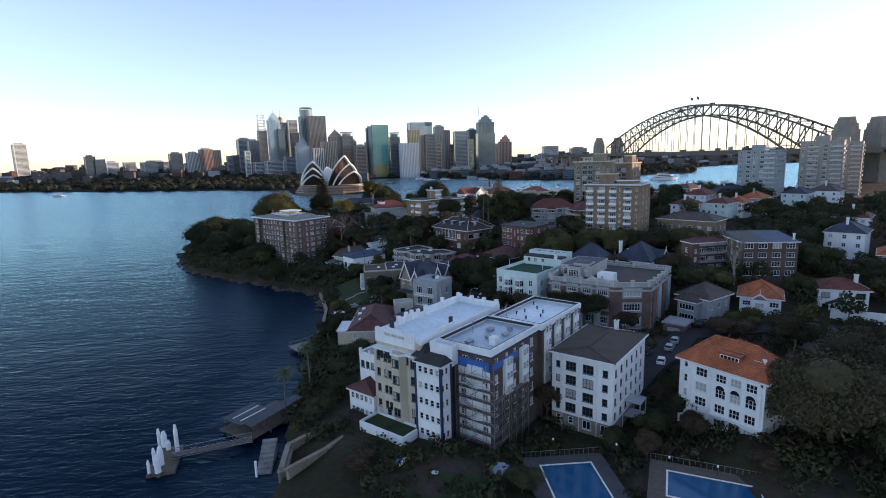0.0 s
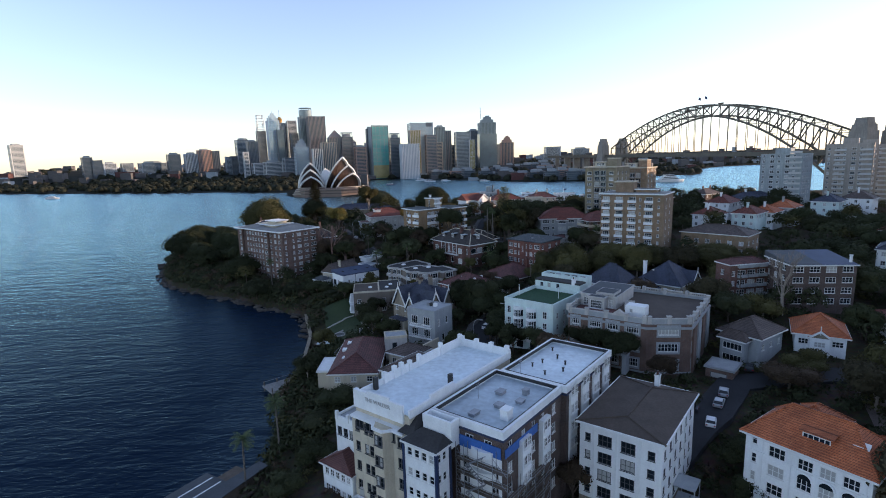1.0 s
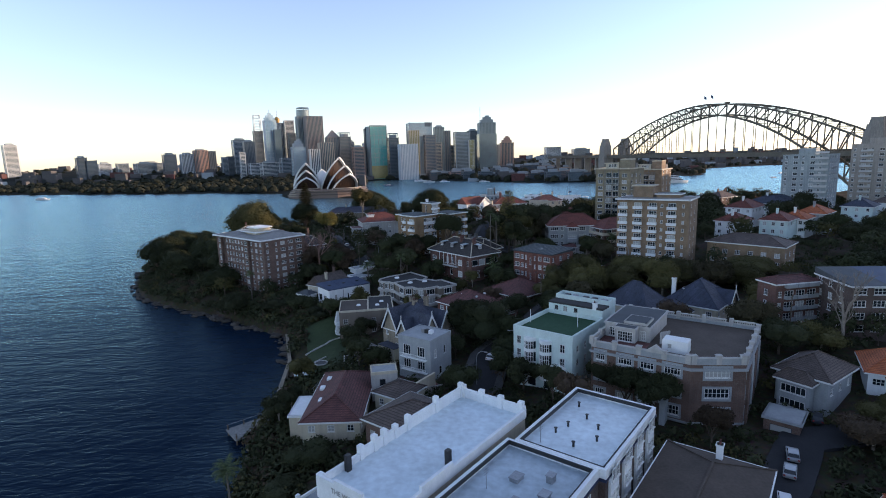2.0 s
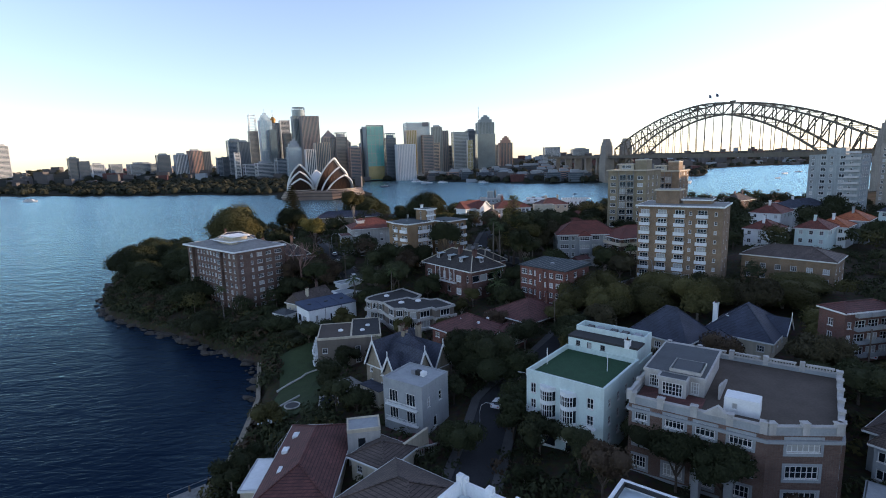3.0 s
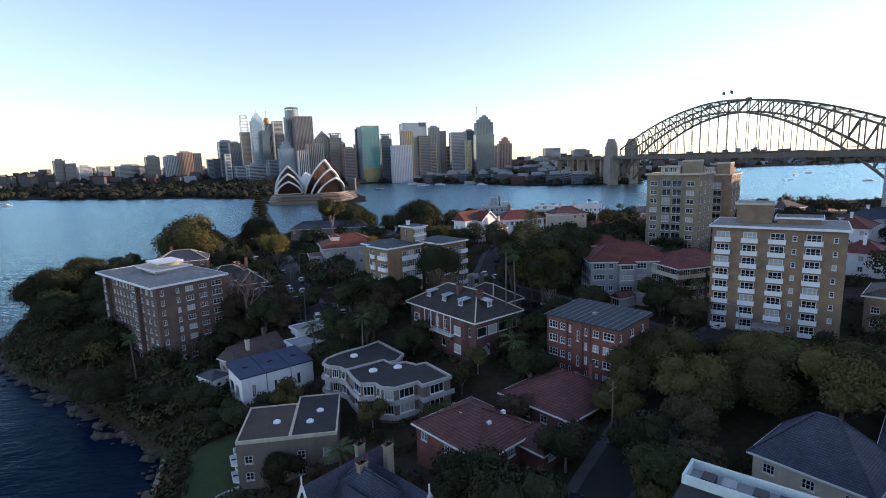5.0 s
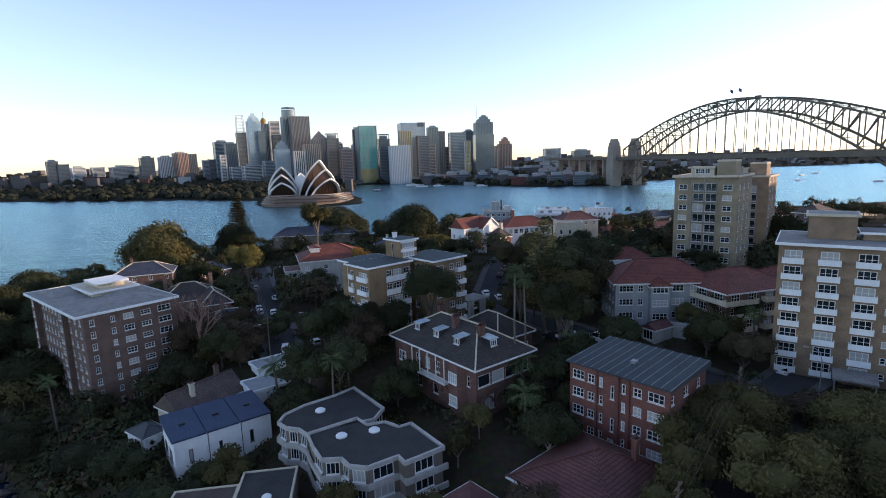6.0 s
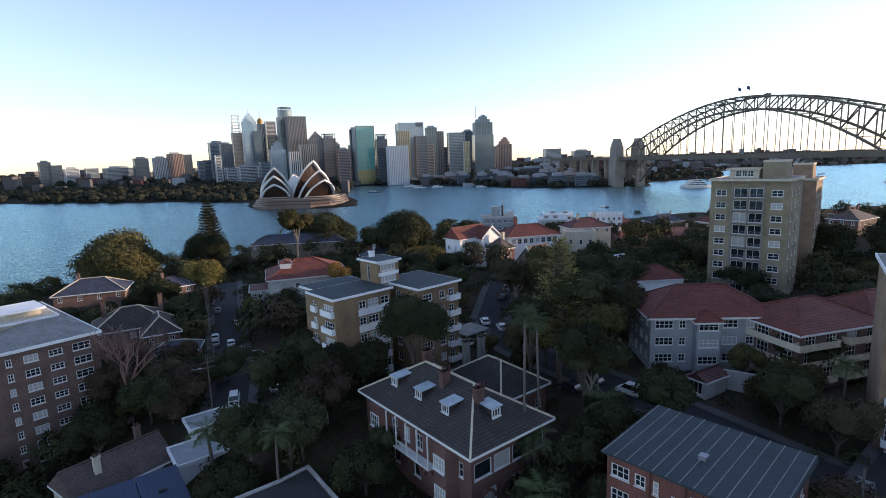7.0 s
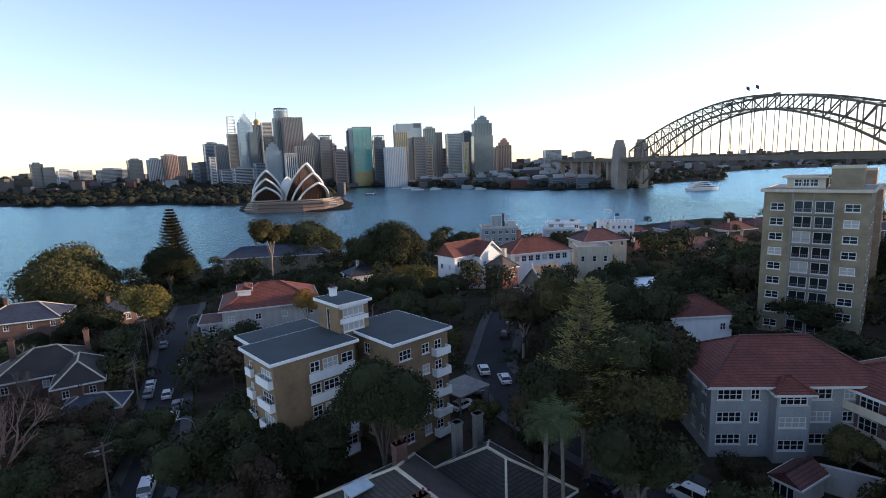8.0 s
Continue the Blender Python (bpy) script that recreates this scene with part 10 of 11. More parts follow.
street_crown(64, 253, 4, 7, "olive")
street_crown(46, 259, 3, 5, "brown")
street_crown(58, 355, 5, 6, "mid")
street_crown(64, 352, 5, 6, "dark")
street_crown(70, 356, 5, 8, "dark")
street_crown(66, 440, 6, 10, "dark")
street_crown(76, 444, 6, 11, "mid")
street_crown(88, 452, 6, 11, "dark")
street_crown(100, 462, 6, 11, "dark")
street_crown(112, 460, 6, 12, "rust")
street_crown(44, 425, 6, 11, "mid")
street_crown(-103, 333, 5.5, 9, "dark")
street_crown(-96, 336, 5, 9, "mid")
street_crown(-88, 340, 5, 9, "dark")
street_crown(-112, 332, 5, 9, "dark")
street_crown(-66, 412, 5, 7, "rust")
street_crown(-76, 415, 4.5, 6, "brown")
street_crown(-84, 416, 4.5, 6, "dark")
street_crown(4, 318, 5, 9, "dark")
street_crown(11, 326, 5, 9, "mid")
street_crown(3, 332, 5.5, 9, "dark")
street_crown(-6, 330, 5, 10, "dark")
street_crown(13, 316, 4.5, 8, "dark")
street_crown(15, 336, 4, 7, "mid")
street_crown(-2, 342, 5, 8, "dark")
street_crown(-12, 345, 5, 9, "mid")
bare_tree(90, 160, 35, 11, 5, label="large leafless tree with pale forked limbs")
bare_tree(-53, 273, 33, 12, 6, TWIG, label="large leafless tree with pinkish twigs")
bare_tree(-58, 280, 31, 10, 12, TWIG)
bare_tree(-66, 274, 22, 7, 14)
bare_tree(-78, 312, 26, 8, 7)
bare_tree(-70, 300, 24, 6, 9)
pine(-90.4, 404, 47.2, 7.6, 23)
conifer(28.5, 263.4, 47.5, 5.6)
for x, y, top, big in ((20, 240, 25.5, True), (19, 231.5, 23.5, True), (18.9, 242.3, 41.5, False), (21.9, 247.6, 39, False), (-76.5, 255, 19, False), (-29, 254, 21, True), (-23, 274, 26, False), (-37, 113, 13, False), (-34, 124, 14.5, False), (-15, 243, 26, False), (-14, 206, 14, True), (-170, 392, 16, True), (31, 247, 27, True), (66, 247, 31, False)):
    palm(x, y, top, big)


# garden trees and shrubs that fill the plots
random.seed(23)
placed, grove = [], []
tries = 0
while len(placed) < 540 and tries < 30000:
    tries += 1
    x, y = random.uniform(-165, 260), random.uniform(128, 560)
    if x > 0.82 * y + 30:
        continue
    d = float(coast_distance(np.array([x]), np.array([y]))[0])
    if d < 4 or (-44 < x < -26 and 178 < y < 222) or (-30 < x < 0 and y < 160):
        continue
    R = random.uniform(2.2, 4.8)
    if x > 20 and y > 455 and random.random() < 0.65:          # open lots by the water
        continue
    if not clear(x, y, R * 0.42) or any((x - a) ** 2 + (y - b) ** 2 < (R + c) ** 2 * 0.3 for a, b, c in placed):
        continue
    placed.append((x, y, R))
    tall = random.uniform(1.5, 2.3) * R
    kind = random.choices(("dark", "mid", "olive", "rust"), (5, 5, 2.2, 1.6))[0]
    if -58 < x < 88 and y < 292:
        tree(x, y, R, ground(x, y) + tall, kind, small=True)
    else:
        grove.append((x, y, R, tall, kind))
# the farther gardens: one grove of many small crowns
rnd = np.random.RandomState(17)
GX, GY, GR, GT = (np.array([g[k] for g in grove]) for k in range(4))
n, per = len(grove), 420
d = rnd.normal(size=(n, per, 3))
d /= np.linalg.norm(d, axis=2)[..., None]
d[..., 2] = np.where(d[..., 2] < -0.35, -d[..., 2], d[..., 2])
wob = 1 + 0.28 * np.sin(d[..., 0:1] * 5 + GX[:, None, None]) * np.cos(d[..., 1:2] * 6 + GY[:, None, None]) + 0.15 * np.sin(d[..., 2:3] * 9 + GX[:, None, None])
P = np.stack([GX, GY, land_height(GX, GY) + GT * 0.55], 1)[:, None, :] + d * wob * rnd.uniform(0.78, 1.06, (n, per, 1)) * np.stack([GR, GR, GT * 0.46], 1)[:, None, :]
a = np.cross(d + rnd.normal(size=d.shape) * 0.5, rnd.normal(size=d.shape))
a /= np.linalg.norm(a, axis=2)[..., None]
b = np.cross(d, a)
s = (GR * 0.12)[:, None, None] * rnd.uniform(0.6, 1.4, (n, per, 1))
V = np.stack([P - a * s, P - b * s * 0.7 - d * s * 0.3, P + a * s, P + b * s * 0.7 - d * s * 0.3], 2).reshape(-1, 3)
me = bpy.data.meshes.new("garden_grove")
me.from_pydata(V.tolist(), [], np.arange(len(V)).reshape(-1, 4).tolist())
for m_ in (LEAF_DARK, LEAF_MID, LEAF_OLIVE, LEAF_RUST):
    me.materials.append(m_)
me.polygons.foreach_set("material_index", np.repeat([("dark", "mid", "olive", "rust").index(g[4]) for g in grove], per).tolist())
tagged(new("garden_grove", me), "dark garden trees among the farther houses", "trees", kind="stuff")
bm = bmesh.new()
for x, y, R, tall, kind in grove:
    tube(bm, [(x, y, ground(x, y) - 0.3), (x, y, ground(x, y) + tall * 0.6)], [0.22, 0.12], 5, False)
tagged(new("grove_trunks", mesh_of("grove_trunks", bm, BARK)), "brown trunks of the farther garden trees", "trees", kind="stuff")

# undergrowth, hedges and climbers between the houses, too many to count
rnd = np.random.RandomState(8)
UX, UY, UR = [], [], []
random.seed(41)
tries = 0
while len(UX) < 2900 and tries < 26000:
    tries += 1
    x, y = (random.uniform(-172, 150), random.uniform(70, 430)) if len(UX) > 420 else (random.uniform(-36, 90), random.uniform(66, 160))
    if x > 0.82 * y + 20 or (-44 < x < -27 and 182 < y < 220) or (-32 < x < -16 and y < 98) or (13 < x < 29 and y < 91) or (31 < x < 51 and y < 85):
        continue
    if float(coast_distance(np.array([x]), np.array([y]))[0]) < 2 or not clear(x, y, 0.4):
        continue
    UX.append(x), UY.append(y), UR.append(random.uniform(0.8, 2.3))
tries, shore = 0, 0
while shore < 900 and tries < 20000:          # the slope above the rocks
    tries += 1
    x, y = random.uniform(-176, -22), random.uniform(96, 400)
    d = float(coast_distance(np.array([x]), np.array([y]))[0])
    if 0.8 < d < 22 and clear(x, y, 0.4) and not (-46 < x < -27 and 178 < y < 222) and not (x > -34 and y < 122):
        UX.append(x), UY.append(y), UR.append(random.uniform(1.2, 2.8))
        shore += 1
n, per = len(UX), 48
UX, UY, UR = np.array(UX), np.array(UY), np.array(UR)
d = rnd.normal(size=(n, per, 3))
d /= np.linalg.norm(d, axis=2)[..., None]
d[..., 2] = np.abs(d[..., 2])
P = np.stack([UX, UY, land_height(UX, UY) + UR * 0.15], 1)[:, None, :] + d * UR[:, None, None] * rnd.uniform(0.7, 1.15, (n, per, 1)) * np.array([1.1, 1.1, 0.85])
a = np.cross(d + rnd.normal(size=d.shape) * 0.4, rnd.normal(size=d.shape))
a /= np.linalg.norm(a, axis=2)[..., None]
b = np.cross(d, a)
s = (UR * 0.22)[:, None, None] * rnd.uniform(0.6, 1.3, (n, per, 1))
V = np.stack([P - a * s, P - b * s * 0.7 - d * s * 0.3, P + a * s, P + b * s * 0.7 - d * s * 0.3], 2).reshape(-1, 3)
me = bpy.data.meshes.new("undergrowth")
me.from_pydata(V.tolist(), [], np.arange(len(V)).reshape(-1, 4).tolist())
for m_ in (LEAF_DARK, LEAF_MID, LEAF_OLIVE, LEAF_RUST):
    me.materials.append(m_)
me.polygons.foreach_set("material_index", np.repeat(rnd.choice(4, n, p=(0.45, 0.35, 0.1, 0.1)), per).astype(int).tolist())
tagged(new("undergrowth", me), "dense dark garden shrubs and hedges between houses", "shrubs", kind="stuff")

# woods of the gardens on the far shore
rnd = np.random.RandomState(4)
cx, cy = rnd.uniform(-2300, 1700, 9000), rnd.uniform(1110, 2500, 9000)
hz = far_height(cx, cy)
garden = ((cx < -290) & (cy < 1600) & (cx > -1700)) | (rnd.rand(9000) < 0.12) | ((cx > 130) & (cx < 470) & (cy < 1400)) | ((cx > 470) & (cx < 900) & (cy < 2000) & (rnd.rand(9000) < 0.5)) | ((cx > -160) & (cx < 200) & (cy < 1700) & (rnd.rand(9000) < 0.5))
ok = (hz > 1.2) & garden & ~((cx > -290) & (cx < -100) & (cy < 1100))
cx, cy, hz = cx[ok], cy[ok], hz[ok]
first = np.argsort(~((cx > 130) & (cx < 800) & (cy < 1500)), kind="stable")[:2500]          # the headland by the bridge first
cx, cy, hz = cx[first], cy[first], hz[first]
n, per = len(cx), 36
R_ = rnd.uniform(6, 12, n)
d = rnd.normal(size=(n, per, 3))
d /= np.linalg.norm(d, axis=2)[..., None]
d[..., 2] = np.abs(d[..., 2])
P = np.stack([cx, cy, hz + R_ * 0.35], 1)[:, None, :] + d * (R_ * 1.0)[:, None, None] * rnd.uniform(0.75, 1.1, (n, per, 1)) * np.array([1, 1, 0.9])
a = np.cross(d, rnd.normal(size=d.shape))
a /= np.linalg.norm(a, axis=2)[..., None]
b = np.cross(d, a)
s = (R_ * 0.42)[:, None, None]
V = np.stack([P - a * s, P - b * s - d * s * 0.3, P + a * s, P + b * s - d * s * 0.3], 2).reshape(-1, 3)
me = bpy.data.meshes.new("far_woods")
me.from_pydata(V.tolist(), [], np.arange(len(V)).reshape(-1, 4).tolist())
me.materials.append(LEAF_FAR)
tagged(new("far_woods", me), "dark parkland trees along the far shore", "trees", kind="stuff")


# ---------------------------------------------------------------- lawn, seawall, rocks
bm = bmesh.new()
g0 = [[bm.verts.new((x0 + (x1 - x0) * k / 6, y, ground(x0 + (x1 - x0) * k / 6, y) + 0.35)) for k in range(7)] for y, x0, x1 in [(180 + 3.2 * i, -40.5 - max(0, i - 6) * 0.9, -27.5 - max(0, i - 7) * 1.5) for i in range(14)]]
for r0, r1 in zip(g0, g0[1:]):
    for k in range(6):
        bm.faces.new((r0[k], r0[k + 1], r1[k + 1], r1[k]))
tagged(part("lawn", bm, LAWN), "sloping green lawn above the seawall", "lawn", kind="structure")


def garden_edge(pts, label):
    t = thing("garden_edging", label, "garden wall", pose(*pts[0], ground(*pts[0])))
    bm = bmesh.new()
    for p, q in zip(pts, pts[1:]):
        o = [Vector((a - pts[0][0], c - pts[0][1], ground(a, c) - ground(*pts[0]) + 0.5)) for a, c in (p, q)]
        beam(bm, o[0], o[1], 0.35, 0.5)
    part("stone_course", bm, PALE_STONE, t)


garden_edge([(-41.2, 199.5), (-38.5, 202.5), (-36.0, 204.5), (-35.2, 206.0), (-32.2, 207.5)], "pale stone edging across the sloping lawn")
garden_edge([(-41.0, 185.5), (-38.2, 188.0), (-36.0, 190.5), (-33.5, 193.0)], "low stone edging between lawn terraces")
t = thing("trampoline", "round garden trampoline with a pale padded rim", "trampoline", pose(-33.1, 185.0, ground(-33.1, 185.0) + 0.35))
bm = bmesh.new()
tube(bm, [(1.7 * math.cos(a * math.pi / 12), 1.7 * math.sin(a * math.pi / 12), 0.85) for a in range(25)], [0.17] * 25, 6)
part("rim_pad", bm, PALE_STONE, t)
bm = bmesh.new()
tube(bm, [(0, 0, 0.82), (0, 0, 0.86)], [1.6, 1.6], 24)
part("bed", bm, STEEL, t)
for a in range(6):
    bm = bmesh.new()
    tube(bm, [(1.7 * math.cos(a * math.pi / 3), 1.7 * math.sin(a * math.pi / 3), z) for z in (-0.8, 0.8)], [0.04, 0.04], 6)
    part("leg", bm, GALV, t)
t = thing("plunge_pool", "small raised plunge pool with a pale stone rim", "pool", pose(-26.1, 181.0, ground(-26.1, 181.0) - 0.4, 0, 0, 10))
bm = bmesh.new()
ring(bm, 4.4, 5.0, 0, 1.25, 0.45)
part("rim", bm, PALE_STONE, t)
bm = bmesh.new()
box(bm, 0.5, 3.9, 0.5, 4.5, 0, 1.0)
part("water", bm, NAVY, t, "dark blue still water")
t = thing("stone_patio", "grey flagged patio beside the gothic house", "patio", pose(-22.5, 186.5, ground(-20, 189) - 0.3, 0, 0, 40))
rp = random.Random(8)
for a in range(5):
    for c in range(5):
        bm = bmesh.new()
        box(bm, a * 1.5 + 0.02, a * 1.5 + 1.48, c * 1.5 + 0.02, c * 1.5 + 1.48, 0, 0.75 + rp.uniform(0, 0.015))
        part("flagstone", bm, CONCRETE, t)
t = thing("canvas_awning", "pale blue canvas awning over a garden seat", "awning", pose(-38.6, 177.5, ground(-38, 178), 0, 0, 8))
bm = bmesh.new()
prism(bm, [(0, 0), (4.4, 0), (4.4, 2.6), (0, 2.6)], 2.3, 2.38)
part("canvas", bm, WHITE_ROOF, t)
for a in (0.15, 4.25):
    for c in (0.15, 2.45):
        bm = bmesh.new()
        tube(bm, [(a, c, -0.5), (a, c, 2.3)], [0.05, 0.05], 6)
        part("pole", bm, GALV, t)


def wall_run(name, pts, top, base, thick, material, label):
    t = thing(name, label, "wall", pose(0, 0, 0))
    for (x0, y0), (x1, y1) in zip(pts, pts[1:]):
        L_ = math.hypot(x1 - x0, y1 - y0)
        n = max(1, int(L_ / 2.2))
        bm = bmesh.new()
        for i in range(n):
            e = 0.04 * ((i * 7) % 3)
            box(bm, L_ * i / n, L_ * (i + 1) / n - 0.03, -thick / 2 - e, thick / 2 + e, base - 0, (base + top) / 2)
            box(bm, L_ * i / n + 0.5, min(L_, L_ * (i + 1) / n + 0.47), -thick / 2, thick / 2, (base + top) / 2, top - 0.15)
        box(bm, 0, L_, -thick / 2 - 0.08, thick / 2 + 0.08, top - 0.15, top)
        part("wall_run", bm, material, t, m=pose(x0, y0, 0, 0, 0, math.degrees(math.atan2(y1 - y0, x1 - x0))))
    return t


wall_run("seawall", [(-42, 152), (-42.6, 176), (-46, 199), (-54, 224)], 2.2, -3, 0.9, STONE, "sandstone seawall along the lawn")
wall_run("stone_ramp_wall", [(-30.5, 88), (-31.5, 96), (-29, 99), (-22, 104)], 4.2, -3, 0.8, STONE, "sandstone retaining wall at the boat ramp")
wall_run("garden_wall", [(-30.5, 88), (-31.5, 96)], 3.2, -3, 1.6, CONCRETE, "concrete landing wall at the water")
wall_run("lane_wall", [(27, 322), (24, 306), (33, 345)][0:2], 22.5, 17, 0.4, CONCRETE, "pale rendered wall along the street")
wall_run("yard_wall", [(-5.5, 156), (-1.5, 161.5)], 13.0, 8, 0.35, CREAM, "cream garden wall with posts")
wall_run("driveway_wall", [(104, 138), (118, 128)], 15.5, 9, 0.35, WHITE, "white rendered street wall")
wall_run("ramp_wall", [(-29.5, 86.5), (-23.5, 93.5), (-20.5, 98.5), (-14, 97)], 4.6, -3, 0.7, STONE, "high sandstone wall above the slipway")
wall_run("slipway_wall", [(-9.7, 86.3), (-15.5, 83.2)], 3.6, -3, 0.6, STONE, "low sandstone wall beside the slipway")
bm = bmesh.new()
v = [bm.verts.new(p) for p in ((-28.5, 83, 0.2), (-14, 82, 2.0), (-11, 91, 4.1), (-20, 96.5, 3.6), (-28.5, 83, -3), (-14, 82, -3), (-11, 91, -3), (-20, 96.5, -3))]
for f in ((0, 1, 2, 3), (7, 6, 5, 4), (0, 4, 5, 1), (1, 5, 6, 2), (2, 6, 7, 3), (3, 7, 4, 0)):
    bm.faces.new([v[k] for k in f])
tagged(part("slipway", bm, ROCK), "dark stone slipway down to the water", "slipway", kind="structure")
sk = thing("rowing_boat", "dark upturned rowing boat on the slipway", "boat", pose(-17.5, 89.5, 3.2, 0, 0, 20))
bm = bmesh.new()
tube(bm, [(-2.6, 0, -0.1), (-1.8, 0, 0.1), (0, 0, 0.25), (1.8, 0, 0.1), (2.6, 0, -0.1)], [0.1, 0.7, 0.95, 0.75, 0.1], 12)
part("hull", bm, STEEL, sk)
random.seed(31)
bm = bmesh.new()
for (x0, y0), (x1, y1) in zip(COAST[7:17], COAST[8:18]):
    for k in range(int(math.hypot(x1 - x0, y1 - y0) / 0.45)):
        f = random.random()
        x, y = x0 + (x1 - x0) * f + random.gauss(0, 1.8), y0 + (y1 - y0) * f + random.gauss(0, 1.8)
        s = random.choice((0.35, 0.5, 0.6, 0.8, 1.0, 1.5)) * random.uniform(0.8, 1.2)
        r = bmesh.ops.create_icosphere(bm, subdivisions=1, radius=s)
        for v in r["verts"]:
            v.co = Vector((v.co.x * 1.4, v.co.y, v.co.z * 0.5)) * random.uniform(0.6, 1.3) + Vector((x, y, 0.3))
tagged(part("shore_rocks", bm, ROCK), "dark tumbled rocks along the shoreline", "rocks", kind="stuff")


# ---------------------------------------------------------------- landing stage and boat sheds
j = thing("boat_shed", "grey metal-roofed boat shed on piles with landing stage", "boat shed", pose(-43, 106, 0, 0, 0, 59))
bm = bmesh.new()
v = [bm.verts.new(p) for p in ((-1.2, -2.6, 3.7), (14.5, -1.5, 3.6), (14.5, 1.0, 3.7), (-1, 1.0, 3.9), (-1.2, -2.6, 3.85), (14.5, -1.5, 3.75), (14.5, 1.0, 3.85), (-1, 1.0, 4.05))]
for f in ((3, 2, 1, 0), (4, 5, 6, 7), (0, 1, 5, 4), (1, 2, 6, 5), (2, 3, 7, 6), (3, 0, 4, 7)):
    bm.faces.new([v[k] for k in f])
part("roof", bm, METAL_ROOF, j)
bm = bmesh.new()
box(bm, -1, 7.5, 1.05, 7.5, 3.2, 3.35)
part("side_roof", bm, METAL_ROOF, j, "lower roof with pale strip lights")
bm = bmesh.new()
for y in (2.5, 5.0):
    box(bm, 0, 7.0, y, y + 0.3, 3.35, 3.39)
part("roof_strip", bm, WHITE, j)
bm = bmesh.new()
box(bm, 3.5, 13.5, -1.2, 0.5, 1.2, 3.65)
part("wall", bm, TIMBER, j)
for x, y in ((-0.6, -2.2), (-0.6, 0.6), (-0.6, 7.2), (7.2, 7.2), (2.6, -2.0)):
    bm = bmesh.new()
    tube(bm, [(x, y, 1.0), (x, y, 3.6 if y < 1 else 3.2)], [0.09, 0.09], 6)
    part("roof_post", bm, TIMBER, j)
bm = bmesh.new()
box(bm, -2, 14, -2.6, 7.5, 0.9, 1.2)
part("deck", bm, TIMBER, j)
for x in (-1, 4, 9, 13):
    for y in (-2, 2.5, 7):
        bm = bmesh.new()
        tube(bm, [(x, y, -3), (x, y, 1.0)], [0.2, 0.2], 8)
        part("mooring_post", bm, TIMBER, j)
g = thing("gangway", "steel truss gangway to the floating pontoon", "gangway", pose(-41.2, 102.6, 1.6, 0, 0, 200))
bm = bmesh.new()
box(bm, 0, 15, -0.9, 0.9, -0.1, 0.0)
part("walkway", bm, TIMBER, g)
for y in (-0.95, 0.95):
    bm = bmesh.new()
    beam(bm, (0, y, 0), (15, y, -0.3), 0.09)
    beam(bm, (0, y, 1.2), (15, y, 0.9), 0.09)
    for k in range(12):
        x = 15 * k / 12
        beam(bm, (x, y, 0), (x, y, 1.2), 0.05)
        beam(bm, (x, y, 0 if k % 2 else 1.2), (x + 1.25, y, 1.2 if k % 2 else 0), 0.05)
    part("truss", bm, GALV, g)
p = thing("pontoon", "floating pontoon with tall white piles and fenders", "pontoon", pose(-57.5, 97.5, 0, 0, 0, 16))
bm = bmesh.new()
box(bm, -1.8, 3.2, -5, 5, -0.2, 0.7)
part("float", bm, TIMBER, p)
for x, y, h, r in ((2.6, 1.5, 7.0, 0.42), (-1.4, 5.0, 5.0, 0.36), (-0.4, 4.6, 4.4, 0.6), (0.4, -2.6, 4.8, 0.6), (-0.8, -2.2, 4.5, 0.36), (0.4, -5.2, 4.6, 0.6), (-1.2, -5.0, 3.6, 0.3), (0.6, 3.2, 3.0, 0.5)):
    bm = bmesh.new()
    tube(bm, [(x, y, -3), (x, y, 1.0)], [r * 0.75, r * 0.75], 10)
    pl = part("mooring_post", bm, TIMBER, p)
    bm = bmesh.new()
    tube(bm, [(x, y, 1.0), (x, y, h * 0.8), (x, y, h)], [r, r, r * 0.55], 10)
    part("pile_sleeve", bm, WHITE, pl, "white plastic pile sleeve")
lb = thing("small_landing", "concrete landing steps with a white dinghy post", "landing", pose(-34.5, 92.5, 0, 0, 0, 8))
for k in range(7):
    bm = bmesh.new()
    box(bm, -2.4, 0.4, k * 1.2, k * 1.2 + 1.19, -2, 0.4 + 0.4 * k)
    part("step", bm, CONCRETE, lb)
bm = bmesh.new()
tube(bm, [(-2.2, -0.5, -2), (-2.2, -0.5, 3.2)], [0.25, 0.25], 8)
part("post", bm, WHITE, lb)
w2 = thing("jetty", "timber jetty with a pale deck and railings", "jetty", pose(-47.5, 157, 0, 0, 0, 40))
bm = bmesh.new()
box(bm, 0, 11, -3.2, 3.2, 1.2, 1.5)
part("deck", bm, CONCRETE, w2)
for x in (0.4, 4, 7.5, 10.6):
    for y in (-2.8, 2.8):
        bm = bmesh.new()
        tube(bm, [(x, y, -3), (x, y, 2.6)], [0.18, 0.18], 8)
        part("mooring_post", bm, TIMBER, w2)
bm = bmesh.new()
for y in (-3.0, 3.0):
    beam(bm, (0.2, y, 2.5), (10.8, y, 2.5), 0.08)
part("rail", bm, GALV, w2)
kayak_paint = mat("kayak_blue", (0.1, 0.35, 0.6), 0.4, var=0.1)
for k, (dx, m_) in enumerate(((0, kayak_paint), (1.0, WHITE))):
    kk = thing("kayak", "upturned plastic kayak on the bank", "kayak", pose(-9 + dx, 86.5, ground(-9, 86.5) + 0.25, 0, 8, 70))
    bm = bmesh.new()
    tube(bm, [(-2.2, 0, 0), (-1.4, 0, 0.1), (0, 0, 0.15), (1.4, 0, 0.1), (2.2, 0, 0)], [0.05, 0.3, 0.42, 0.3, 0.05], 10)
    part("hull", bm, m_, kk)
